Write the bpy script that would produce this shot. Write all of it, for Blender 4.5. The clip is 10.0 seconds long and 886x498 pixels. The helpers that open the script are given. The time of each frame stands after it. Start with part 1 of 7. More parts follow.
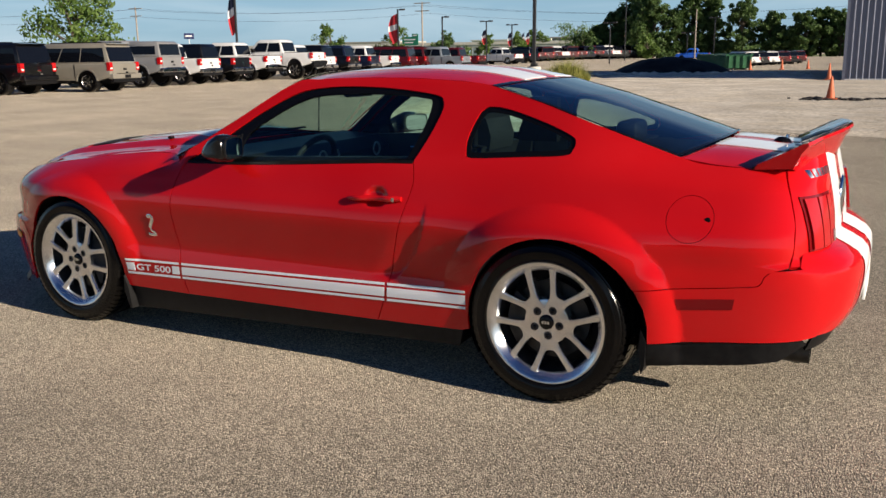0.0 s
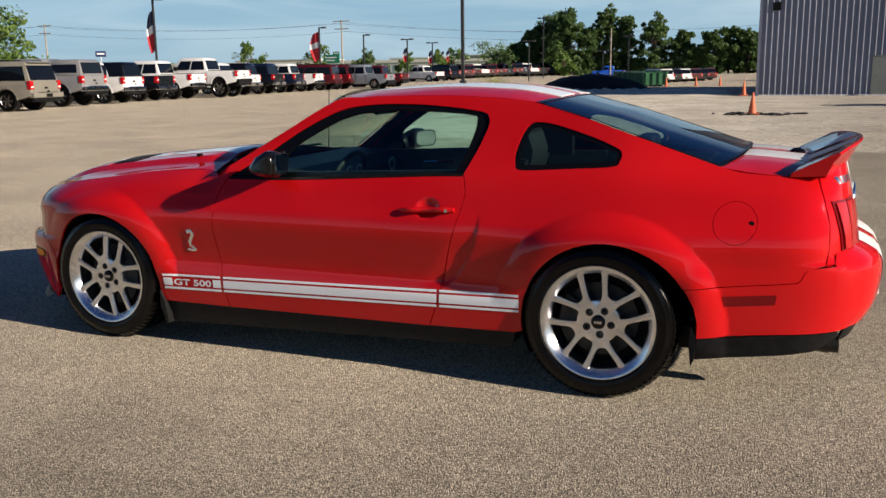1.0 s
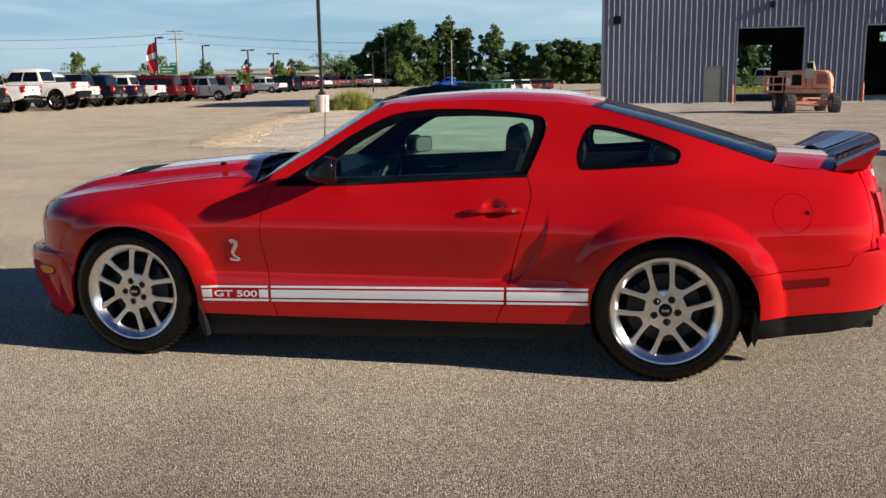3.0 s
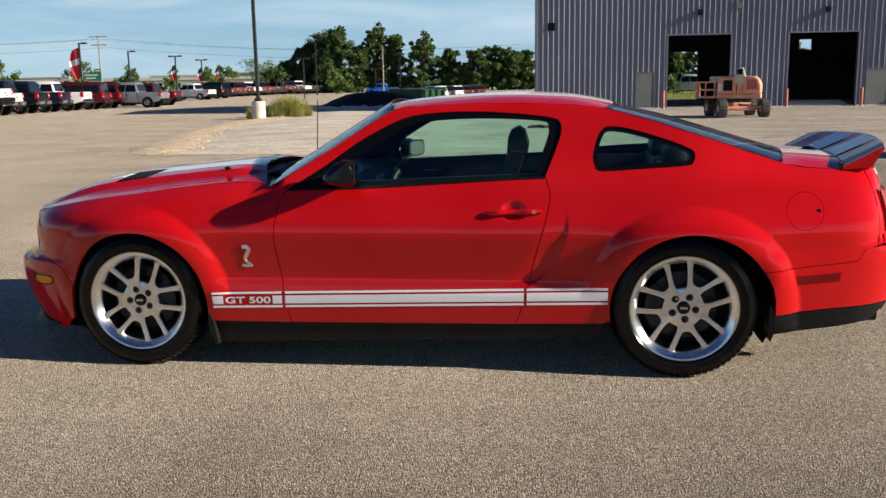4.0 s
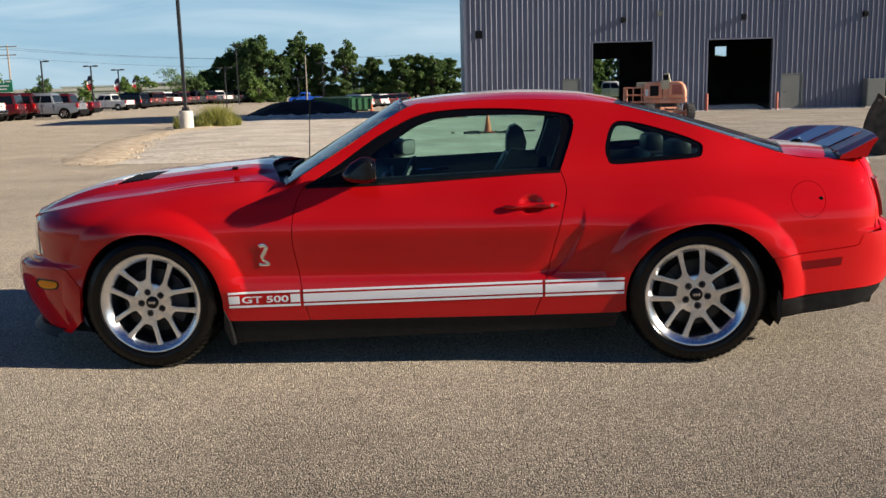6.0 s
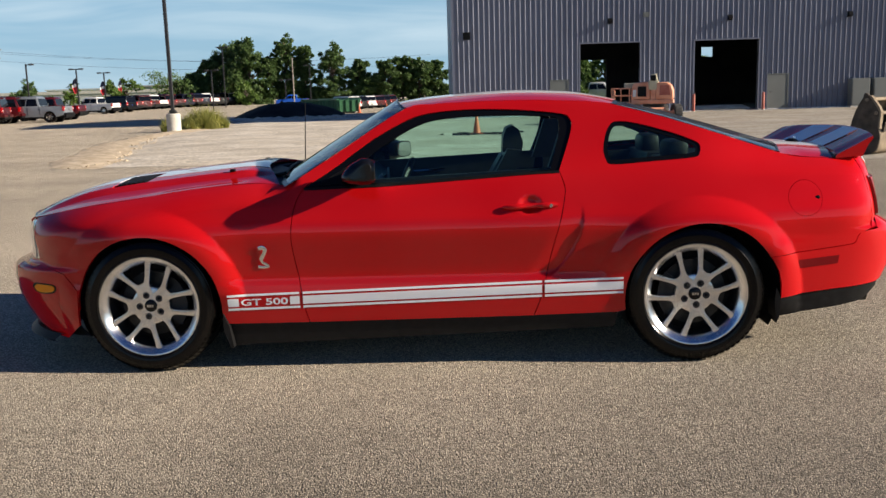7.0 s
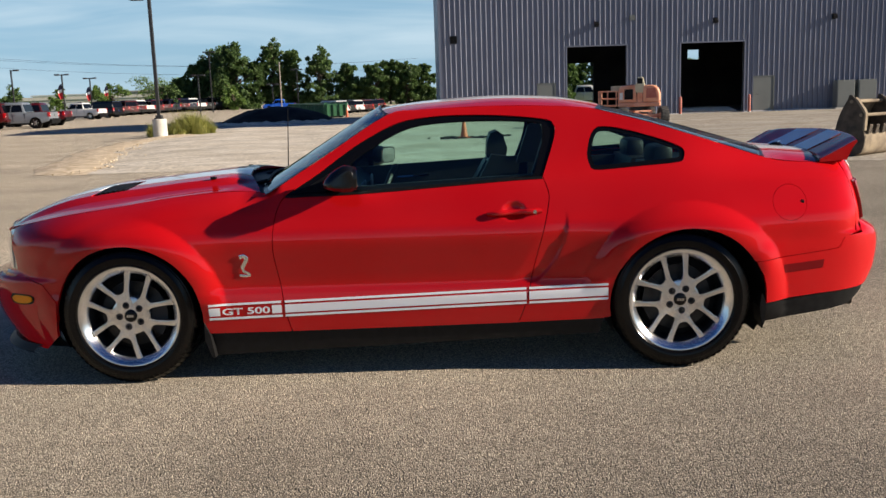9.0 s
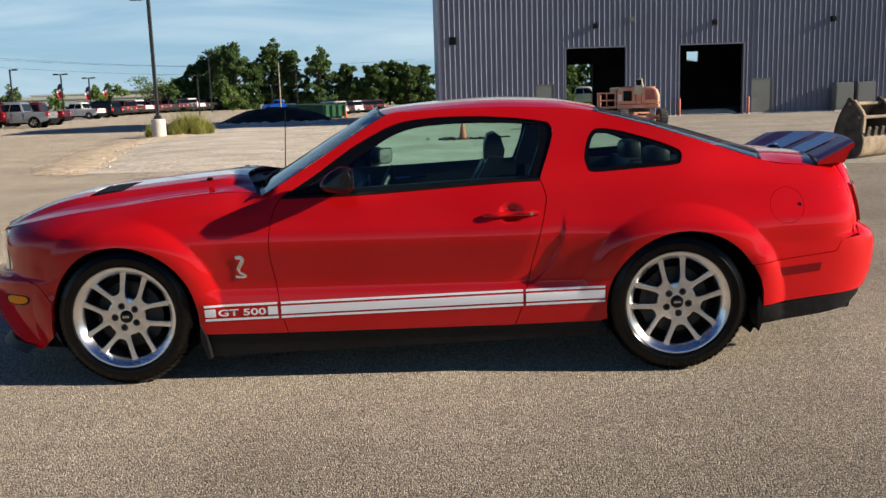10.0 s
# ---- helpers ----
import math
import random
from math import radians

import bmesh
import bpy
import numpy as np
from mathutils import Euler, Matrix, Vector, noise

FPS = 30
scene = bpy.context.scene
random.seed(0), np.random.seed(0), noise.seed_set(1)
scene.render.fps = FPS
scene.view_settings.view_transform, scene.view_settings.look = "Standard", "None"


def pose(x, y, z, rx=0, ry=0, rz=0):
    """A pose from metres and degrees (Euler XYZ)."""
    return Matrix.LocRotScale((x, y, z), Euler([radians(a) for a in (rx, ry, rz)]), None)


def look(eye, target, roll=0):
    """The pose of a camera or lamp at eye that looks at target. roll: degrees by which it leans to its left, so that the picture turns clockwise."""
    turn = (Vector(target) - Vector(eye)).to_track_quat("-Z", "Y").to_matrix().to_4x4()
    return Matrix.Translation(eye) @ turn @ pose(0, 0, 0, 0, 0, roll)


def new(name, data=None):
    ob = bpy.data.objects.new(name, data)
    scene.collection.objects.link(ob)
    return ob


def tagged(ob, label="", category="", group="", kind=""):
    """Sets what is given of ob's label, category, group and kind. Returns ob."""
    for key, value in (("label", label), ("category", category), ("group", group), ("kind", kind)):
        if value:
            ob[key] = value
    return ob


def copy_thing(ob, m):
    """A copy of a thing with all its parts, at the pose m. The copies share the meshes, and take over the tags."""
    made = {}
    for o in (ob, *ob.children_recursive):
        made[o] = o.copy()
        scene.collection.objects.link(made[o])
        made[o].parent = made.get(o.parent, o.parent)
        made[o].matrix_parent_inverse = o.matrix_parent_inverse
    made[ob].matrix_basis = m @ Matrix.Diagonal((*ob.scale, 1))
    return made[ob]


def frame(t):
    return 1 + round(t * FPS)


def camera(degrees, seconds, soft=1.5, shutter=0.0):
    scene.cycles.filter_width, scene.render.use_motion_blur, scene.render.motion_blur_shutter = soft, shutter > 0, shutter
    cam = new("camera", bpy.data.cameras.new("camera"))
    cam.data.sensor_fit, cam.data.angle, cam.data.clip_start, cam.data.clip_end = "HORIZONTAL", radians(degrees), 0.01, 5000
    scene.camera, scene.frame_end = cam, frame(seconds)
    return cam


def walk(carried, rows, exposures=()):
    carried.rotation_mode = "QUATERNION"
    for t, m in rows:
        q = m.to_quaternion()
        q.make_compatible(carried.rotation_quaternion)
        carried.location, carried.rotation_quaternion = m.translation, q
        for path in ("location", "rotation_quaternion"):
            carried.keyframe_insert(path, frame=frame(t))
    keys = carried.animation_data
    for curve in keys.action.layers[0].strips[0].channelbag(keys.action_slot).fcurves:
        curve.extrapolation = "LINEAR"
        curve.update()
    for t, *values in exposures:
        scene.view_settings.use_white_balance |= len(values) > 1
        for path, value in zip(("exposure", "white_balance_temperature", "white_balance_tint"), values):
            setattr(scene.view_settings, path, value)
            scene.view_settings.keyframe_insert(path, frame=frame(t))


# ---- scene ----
cam = camera(53.1, 10.0)
PATH = [
    (0, (2.602, -4.085, 1.413), (1.693, -2.356, 0.984), -0.7),
    (0.5, (2.375, -4.318, 1.424), (1.547, -2.544, 1.017), -0.7),
    (1, (2.166, -4.531, 1.427), (1.416, -2.719, 1.033), -0.8),
    (1.5, (1.952, -4.712, 1.444), (1.297, -2.863, 1.056), -0.8),
    (2, (1.696, -4.795, 1.431), (1.132, -2.915, 1.048), -0.9),
    (2.5, (1.433, -4.888, 1.423), (0.947, -2.985, 1.044), -0.9),
    (3.8, (0.85, -5.021, 1.406), (0.56, -3.077, 1.039), -1.0),
    (4, (0.772, -5.034, 1.405), (0.513, -3.084, 1.041), -1.0),
    (4.5, (0.608, -5.048, 1.393), (0.416, -3.089, 1.04), -1.2),
    (5, (0.484, -5.074, 1.369), (0.345, -3.11, 1.016), -1.2),
    (5.5, (0.385, -5.128, 1.359), (0.276, -3.162, 1.008), -1.3),
    (7, (0.257, -5.149, 1.357), (0.195, -3.18, 1.011), -1.7),
    (7.5, (0.281, -5.116, 1.364), (0.229, -3.147, 1.019), -1.8),
    (8, (0.277, -5.111, 1.367), (0.232, -3.142, 1.024), -1.9),
    (8.5, (0.288, -5.101, 1.363), (0.247, -3.131, 1.022), -2.0),
    (9, (0.284, -5.106, 1.367), (0.247, -3.135, 1.028), -2.0),
    (9.5, (0.288, -5.102, 1.375), (0.252, -3.131, 1.038), -2.0),
    (10, (0.294, -5.096, 1.369), (0.26, -3.125, 1.032), -1.8),
]
walk(cam, [(t, look(eye, target, roll)) for t, eye, target, roll in PATH], [(0.0, 0.69), (1.5, 0.70), (2.5, 0.75), (4.5, 0.84), (10.0, 0.84)])

# ---- world, sun and exposure ----
SUN_EL, SUN_AZ = radians(21.0), radians(-7.0)
world = bpy.data.worlds.new("world")
scene.world = world
world.use_nodes = True
wn, wl = world.node_tree.nodes, world.node_tree.links
wn.clear()
sky = wn.new("ShaderNodeTexSky")
sky.sky_type, sky.sun_disc = "NISHITA", False
sky.sun_elevation, sky.sun_rotation = SUN_EL, radians(90) - SUN_AZ
sky.air_density, sky.dust_density, sky.ozone_density = 1.0, 0.15, 5.0
wtc = wn.new("ShaderNodeTexCoord")
wmap = wn.new("ShaderNodeMapping")
wmap.inputs["Scale"].default_value = (1.2, 1.2, 9.0)
wnoise = wn.new("ShaderNodeTexNoise")
wnoise.inputs["Scale"].default_value, wnoise.inputs["Detail"].default_value, wnoise.inputs["Distortion"].default_value = 2.6, 10, 0.9
wramp = wn.new("ShaderNodeValToRGB")
wramp.color_ramp.elements[0].position, wramp.color_ramp.elements[1].position = 0.42, 0.70
wramp.color_ramp.elements[0].color, wramp.color_ramp.elements[1].color = (0, 0, 0, 1), (0.75, 0.75, 0.75, 1)
whaze = wn.new("ShaderNodeMixRGB")
whaze.inputs[2].default_value = (3.7, 6.1, 8.1, 1)
wsep, whigh = wn.new("ShaderNodeSeparateXYZ"), wn.new("ShaderNodeMapRange")
whigh.inputs["From Min"].default_value, whigh.inputs["From Max"].default_value = 0.10, 0.55
whigh.inputs["To Min"].default_value, whigh.inputs["To Max"].default_value = 0.78, 0.10
wl.new(wtc.outputs["Generated"], wsep.inputs["Vector"])
wl.new(wsep.outputs["Z"], whigh.inputs["Value"])
wl.new(whigh.outputs["Result"], whaze.inputs[0])
wmix = wn.new("ShaderNodeMixRGB")
wmix.inputs[2].default_value = (6.6, 8.3, 9.4, 1)
wbg = wn.new("ShaderNodeBackground")
wbg.inputs["Strength"].default_value = 0.052
wout = wn.new("ShaderNodeOutputWorld")
wl.new(wtc.outputs["Generated"], wmap.inputs["Vector"])
wl.new(wmap.outputs["Vector"], wnoise.inputs["Vector"])
wl.new(wnoise.outputs["Fac"], wramp.inputs["Fac"])
wl.new(sky.outputs["Color"], whaze.inputs[1])
wl.new(whaze.outputs["Color"], wmix.inputs[1])
wdeep, wfade, wthin = wn.new("ShaderNodeMapRange"), wn.new("ShaderNodeMapRange"), wn.new("ShaderNodeMath")
wdeep.interpolation_type = "SMOOTHSTEP"
wdeep.inputs["From Min"].default_value, wdeep.inputs["From Max"].default_value = 0.10, 0.37
wdeep.inputs["To Min"].default_value, wdeep.inputs["To Max"].default_value = 0.0, 1.0
wfade.inputs["From Min"].default_value, wfade.inputs["From Max"].default_value = 0.15, 0.55
wfade.inputs["To Min"].default_value, wfade.inputs["To Max"].default_value = 1.0, 0.15
wl.new(wsep.outputs["Z"], wdeep.inputs["Value"])
wl.new(wsep.outputs["Z"], wfade.inputs["Value"])
wthin.operation = "MULTIPLY"
wl.new(wramp.outputs["Color"], wthin.inputs[0])
wl.new(wfade.outputs["Result"], wthin.inputs[1])
wl.new(wthin.outputs["Value"], wmix.inputs["Fac"])
wdark = wn.new("ShaderNodeMixRGB")
wdark.blend_type, wdark.inputs["Fac"].default_value = "MULTIPLY", 1.0
wl.new(wmix.outputs["Color"], wdark.inputs[1])
wblue = wn.new("ShaderNodeMixRGB")
wblue.inputs[1].default_value, wblue.inputs[2].default_value = (1, 1, 1, 1), (0.11, 0.22, 0.46, 1)
wl.new(wdeep.outputs["Result"], wblue.inputs["Fac"])
wl.new(wblue.outputs["Color"], wdark.inputs[2])
wl.new(wdark.outputs["Color"], wbg.inputs["Color"])
wl.new(wbg.outputs["Background"], wout.inputs["Surface"])

sun = new("sun", bpy.data.lights.new("sun", "SUN"))
sun.data.energy, sun.data.angle, sun.data.color = 5.0, radians(0.53), (1.0, 0.87, 0.71)
sun.matrix_world = look((60 * math.cos(SUN_EL) * math.cos(SUN_AZ), 60 * math.cos(SUN_EL) * math.sin(SUN_AZ), 60 * math.sin(SUN_EL)), (0, 0, 0))


# ---- materials ----
def mat(name, colour, rough=0.5, metal=0.0, coat=0.0, spec=0.5):
    m = bpy.data.materials.new(name)
    m.use_nodes = True
    b = m.node_tree.nodes["Principled BSDF"]
    b.inputs["Base Color"].default_value = (*colour, 1)
    b.inputs["Roughness"].default_value, b.inputs["Metallic"].default_value = rough, metal
    b.inputs["Coat Weight"].default_value, b.inputs["Coat Roughness"].default_value = coat, 0.03
    b.inputs["Specular IOR Level"].default_value = spec
    return m


def varied(m, scale, low, high, bump=0.0, bump_scale=None, rough=None, stretch=(1, 1, 1), detail=6, coords="Object"):
    """Noise variation of colour at one scale, with fine relief at another."""
    n, l = m.node_tree.nodes, m.node_tree.links
    b = n["Principled BSDF"]
    tc, mp = n.new("ShaderNodeTexCoord"), n.new("ShaderNodeMapping")
    mp.inputs["Scale"].default_value = stretch
    l.new(tc.outputs[coords], mp.inputs["Vector"])
    no = n.new("ShaderNodeTexNoise")
    no.inputs["Scale"].default_value, no.inputs["Detail"].default_value = scale, detail
    l.new(mp.outputs["Vector"], no.inputs["Vector"])
    r = n.new("ShaderNodeValToRGB")
    r.color_ramp.elements[0].position, r.color_ramp.elements[1].position = 0.32, 0.68
    r.color_ramp.elements[0].color, r.color_ramp.elements[1].color = (*low, 1), (*high, 1)
    l.new(no.outputs["Fac"], r.inputs["Fac"])
    l.new(r.outputs["Color"], b.inputs["Base Color"])
    if rough:
        rr = n.new("ShaderNodeMapRange")
        rr.inputs["To Min"].default_value, rr.inputs["To Max"].default_value = rough
        l.new(no.outputs["Fac"], rr.inputs["Value"])
        l.new(rr.outputs["Result"], b.inputs["Roughness"])
    if bump:
        nb, bp = n.new("ShaderNodeTexNoise"), n.new("ShaderNodeBump")
        nb.inputs["Scale"].default_value, nb.inputs["Detail"].default_value = bump_scale or scale * 8, 4
        l.new(mp.outputs["Vector"], nb.inputs["Vector"])
        bp.inputs["Strength"].default_value, bp.inputs["Distance"].default_value = bump, 0.01
        l.new(nb.outputs["Fac"], bp.inputs["Height"])
        l.new(bp.outputs["Normal"], b.inputs["Normal"])
    return m


def asphalt_material():
    m = mat("aggregate_asphalt", (0.2, 0.18, 0.15), 0.85, spec=0.3)
    n, l = m.node_tree.nodes, m.node_tree.links
    b = n["Principled BSDF"]
    b.inputs["Diffuse Roughness"].default_value = 0.25
    tc = n.new("ShaderNodeTexCoord")
    vo = n.new("ShaderNodeTexVoronoi")
    vo.inputs["Scale"].default_value = 150
    l.new(tc.outputs["Object"], vo.inputs["Vector"])
    stones = n.new("ShaderNodeValToRGB")
    e = stones.color_ramp.elements
    e[0].position, e[0].color = 0.0, (0.140, 0.122, 0.095, 1)
    e[1].position, e[1].color = 1.0, (0.53, 0.460, 0.358, 1)
    mid = e.new(0.55)
    mid.color = (0.293, 0.255, 0.199, 1)
    sep = n.new("ShaderNodeSeparateColor")
    l.new(vo.outputs["Color"], sep.inputs["Color"])
    l.new(sep.outputs["Red"], stones.inputs["Fac"])
    gap = n.new("ShaderNodeMapRange")
    gap.inputs["From Min"].default_value, gap.inputs["From Max"].default_value = 0.25, 0.75
    gap.inputs["To Min"].default_value, gap.inputs["To Max"].default_value = 1.0, 0.52
    l.new(vo.outputs["Distance"], gap.inputs["Value"])
    big = n.new("ShaderNodeTexNoise")
    big.inputs["Scale"].default_value, big.inputs["Detail"].default_value = 0.55, 6
    l.new(tc.outputs["Object"], big.inputs["Vector"])
    bigr = n.new("ShaderNodeMapRange")
    bigr.inputs["From Min"].default_value, bigr.inputs["From Max"].default_value = 0.3, 0.7
    bigr.inputs["To Min"].default_value, bigr.inputs["To Max"].default_value = 0.82, 1.16
    l.new(big.outputs["Fac"], bigr.inputs["Value"])
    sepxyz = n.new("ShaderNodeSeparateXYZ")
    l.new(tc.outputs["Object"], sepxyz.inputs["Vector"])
    # brightness of the low viewing angle put into the colour, paler towards +y
    grazing_gain = n.new("ShaderNodeMapRange")
    grazing_gain.interpolation_type = "SMOOTHSTEP"
    grazing_gain.inputs["From Min"].default_value, grazing_gain.inputs["From Max"].default_value = -3.6, -0.2
    grazing_gain.inputs["To Min"].default_value, grazing_gain.inputs["To Max"].default_value = 1.04, 1.81
    l.new(sepxyz.outputs["Y"], grazing_gain.inputs["Value"])
    # tone drops by about a quarter towards +x, behind the car
    x_tone = n.new("ShaderNodeMapRange")
    x_tone.interpolation_type = "SMOOTHSTEP"
    x_tone.inputs["From Min"].default_value, x_tone.inputs["From Max"].default_value = -0.6, 3.6
    x_tone.inputs["To Min"].default_value, x_tone.inputs["To Max"].default_value = 1.0, 0.76
    l.new(sepxyz.outputs["X"], x_tone.inputs["Value"])
    graded = n.new("ShaderNodeMath")
    graded.operation = "MULTIPLY"
    l.new(grazing_gain.outputs["Result"], graded.inputs[0])
    l.new(x_tone.outputs["Result"], graded.inputs[1])
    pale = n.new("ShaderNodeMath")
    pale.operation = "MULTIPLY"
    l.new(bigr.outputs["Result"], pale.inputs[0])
    l.new(graded.outputs["Value"], pale.inputs[1])
    # long pale scuffs left by turning tyres
    smap, scuff, sr, sm = n.new("ShaderNodeMapping"), n.new("ShaderNodeTexNoise"), n.new("ShaderNodeMapRange"), n.new("ShaderNodeMath")
    smap.inputs["Scale"].default_value, smap.inputs["Rotation"].default_value = (0.22, 2.6, 1), (0, 0, radians(-9))
    scuff.inputs["Scale"].default_value, scuff.inputs["Detail"].default_value, scuff.inputs["Distortion"].default_value = 1.3, 5, 0.5
    sr.inputs["From Min"].default_value, sr.inputs["From Max"].default_value = 0.42, 0.70
    sr.inputs["To Min"].default_value, sr.inputs["To Max"].default_value = 0.975, 1.08
    l.new(tc.outputs["Object"], smap.inputs["Vector"])
    l.new(smap.outputs["Vector"], scuff.inputs["Vector"])
    l.new(scuff.outputs["Fac"], sr.inputs["Value"])
    sm.operation = "MULTIPLY"
    l.new(pale.outputs["Value"], sm.inputs[0])
    l.new(sr.outputs["Result"], sm.inputs[1])
    # sparse dark pits where a stone has gone
    pits, pr, pm = n.new("ShaderNodeTexVoronoi"), n.new("ShaderNodeMapRange"), n.new("ShaderNodeMath")
    pits.inputs["Scale"].default_value = 2.6
    pr.inputs["From Min"].default_value, pr.inputs["From Max"].default_value = 0.014, 0.034
    pr.inputs["To Min"].default_value, pr.inputs["To Max"].default_value = 0.35, 1.0
    pm.operation = "MULTIPLY"
    l.new(tc.outputs["Object"], pits.inputs["Vector"])
    l.new(pits.outputs["Distance"], pr.inputs["Value"])
    l.new(gap.outputs["Result"], pm.inputs[0])
    l.new(pr.outputs["Result"], pm.inputs[1])
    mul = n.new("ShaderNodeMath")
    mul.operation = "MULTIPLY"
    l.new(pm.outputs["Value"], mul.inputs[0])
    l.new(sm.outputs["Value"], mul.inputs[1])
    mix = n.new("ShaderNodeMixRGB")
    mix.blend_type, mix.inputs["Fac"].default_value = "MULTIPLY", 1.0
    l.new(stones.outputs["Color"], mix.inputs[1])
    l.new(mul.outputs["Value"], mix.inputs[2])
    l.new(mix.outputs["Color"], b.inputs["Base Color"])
    bp = n.new("ShaderNodeBump")
    bp.invert = True
    bp.inputs["Strength"].default_value, bp.inputs["Distance"].default_value = 0.9, 0.006
    l.new(vo.outputs["Distance"], bp.inputs["Height"])
    l.new(bp.outputs["Normal"], b.inputs["Normal"])
    return m


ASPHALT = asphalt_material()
def gravel_material():
    """Pale crushed stone with dark ruts, stains and coarse relief."""
    m = varied(mat("crushed_stone", (0.45, 0.4, 0.33), 0.95, spec=0.2), 0.45, (0.50, 0.452, 0.38), (0.70, 0.64, 0.545), 1.0, 16)
    n, l = m.node_tree.nodes, m.node_tree.links
    b = n["Principled BSDF"]
    src = b.inputs["Base Color"].links[0].from_socket
    tc = n.new("ShaderNodeTexCoord")
    mp = n.new("ShaderNodeMapping")
    mp.inputs["Scale"].default_value, mp.inputs["Rotation"].default_value = (0.55, 1.1, 1), (0, 0, radians(24))
    ruts = n.new("ShaderNodeTexNoise")
    ruts.inputs["Scale"].default_value, ruts.inputs["Detail"].default_value, ruts.inputs["Distortion"].default_value = 1.0, 8, 1.2
    l.new(tc.outputs["Object"], mp.inputs["Vector"])
    l.new(mp.outputs["Vector"], ruts.inputs["Vector"])
    r = n.new("ShaderNodeValToRGB")
    r.color_ramp.elements[0].position, r.color_ramp.elements[1].position = 0.36, 0.51
    r.color_ramp.elements[0].color, r.color_ramp.elements[1].color = (0.86, 0.84, 0.80, 1), (1, 1, 1, 1)
    for at, shade in ((0.47, 0.97), (0.49, 0.55)):
        r.color_ramp.elements.new(at).color = (shade, shade * 0.98, shade * 0.94, 1)
    l.new(ruts.outputs["Fac"], r.inputs["Fac"])
    fine = n.new("ShaderNodeTexNoise")
    fine.inputs["Scale"].default_value, fine.inputs["Detail"].default_value = 14, 10
    l.new(tc.outputs["Object"], fine.inputs["Vector"])
    fr = n.new("ShaderNodeMapRange")
    fr.inputs["From Min"].default_value, fr.inputs["From Max"].default_value = 0.3, 0.7
    fr.inputs["To Min"].default_value, fr.inputs["To Max"].default_value = 0.58, 1.24
    l.new(fine.outputs["Fac"], fr.inputs["Value"])
    m1, m2 = n.new("ShaderNodeMixRGB"), n.new("ShaderNodeMixRGB")
    m1.blend_type = m2.blend_type = "MULTIPLY"
    m1.inputs["Fac"].default_value = m2.inputs["Fac"].default_value = 1.0
    l.new(src, m1.inputs[1])
    l.new(r.outputs["Color"], m1.inputs[2])
    l.new(m1.outputs["Color"], m2.inputs[1])
    l.new(fr.outputs["Result"], m2.inputs[2])
    # stone tone falls along x, its edge broken up by the rut noise
    xyz, x_fade, wob, m3 = n.new("ShaderNodeSeparateXYZ"), n.new("ShaderNodeMapRange"), n.new("ShaderNodeMath"), n.new("ShaderNodeMixRGB")
    l.new(tc.outputs["Object"], xyz.inputs["Vector"])
    wob.operation, wob.inputs[1].default_value = "MULTIPLY_ADD", 9.0
    l.new(ruts.outputs["Fac"], wob.inputs[0])
    l.new(xyz.outputs["X"], wob.inputs[2])
    x_fade.interpolation_type = "SMOOTHSTEP"
    x_fade.inputs["From Min"].default_value, x_fade.inputs["From Max"].default_value = -1.0, 13.0
    x_fade.inputs["To Min"].default_value, x_fade.inputs["To Max"].default_value = 1.20, 0.70
    l.new(wob.outputs["Value"], x_fade.inputs["Value"])
    m3.blend_type, m3.inputs["Fac"].default_value = "MULTIPLY", 1.0
    l.new(m2.outputs["Color"], m3.inputs[1])
    l.new(x_fade.outputs["Result"], m3.inputs[2])
    l.new(m3.outputs["Color"], b.inputs["Base Color"])
    return m


GRAVEL = gravel_material()
RUBBLE = varied(mat("yellow_gravel", (0.5, 0.4, 0.26), 0.95, spec=0.2), 5, (0.40, 0.31, 0.20), (0.76, 0.64, 0.48), 1.0, 14)
SOIL = varied(mat("black_soil", (0.02, 0.02, 0.022), 0.95, spec=0.2), 0.8, (0.018, 0.018, 0.020), (0.050, 0.047, 0.045), 1.0, 7)
SIDING = varied(mat("grey_steel_siding", (0.17, 0.18, 0.21), 0.45, spec=0.5), 0.25, (0.132, 0.147, 0.205), (0.164, 0.184, 0.250), rough=(0.4, 0.55))
BRIGHT_TRIM = varied(mat("pale_seam_steel", (0.62, 0.63, 0.66), 0.35), 3, (0.55, 0.56, 0.6), (0.7, 0.7, 0.72))
DOOR_GREY = varied(mat("weathered_grey_door", (0.24, 0.25, 0.24), 0.6), 0.8, (0.125, 0.14, 0.14), (0.16, 0.175, 0.17))
CONCRETE = varied(mat("concrete", (0.55, 0.53, 0.48), 0.9), 3, (0.46, 0.44, 0.40), (0.62, 0.60, 0.55), 0.5, 40)
DARK_STEEL = varied(mat("dark_bronze_steel", (0.03, 0.03, 0.032), 0.45), 5, (0.022, 0.022, 0.024), (0.04, 0.04, 0.042))
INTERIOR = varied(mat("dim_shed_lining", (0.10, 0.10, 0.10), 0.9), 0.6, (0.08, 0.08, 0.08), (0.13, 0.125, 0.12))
ORANGE = varied(mat("faded_orange_paint", (0.62, 0.17, 0.06), 0.5), 2.5, (0.70, 0.26, 0.14), (0.82, 0.42, 0.28))
CREAM = varied(mat("cream_paint", (0.55, 0.5, 0.36), 0.5), 3, (0.48, 0.43, 0.3), (0.6, 0.55, 0.4))
CONE_ORANGE = varied(mat("dusty_orange_plastic", (0.75, 0.13, 0.03), 0.6), 6, (0.46, 0.11, 0.045), (0.62, 0.14, 0.05))
DUMP_GREEN = varied(mat("green_dumpster_paint", (0.03, 0.13, 0.06), 0.55), 1.5, (0.022, 0.10, 0.045), (0.045, 0.165, 0.08))
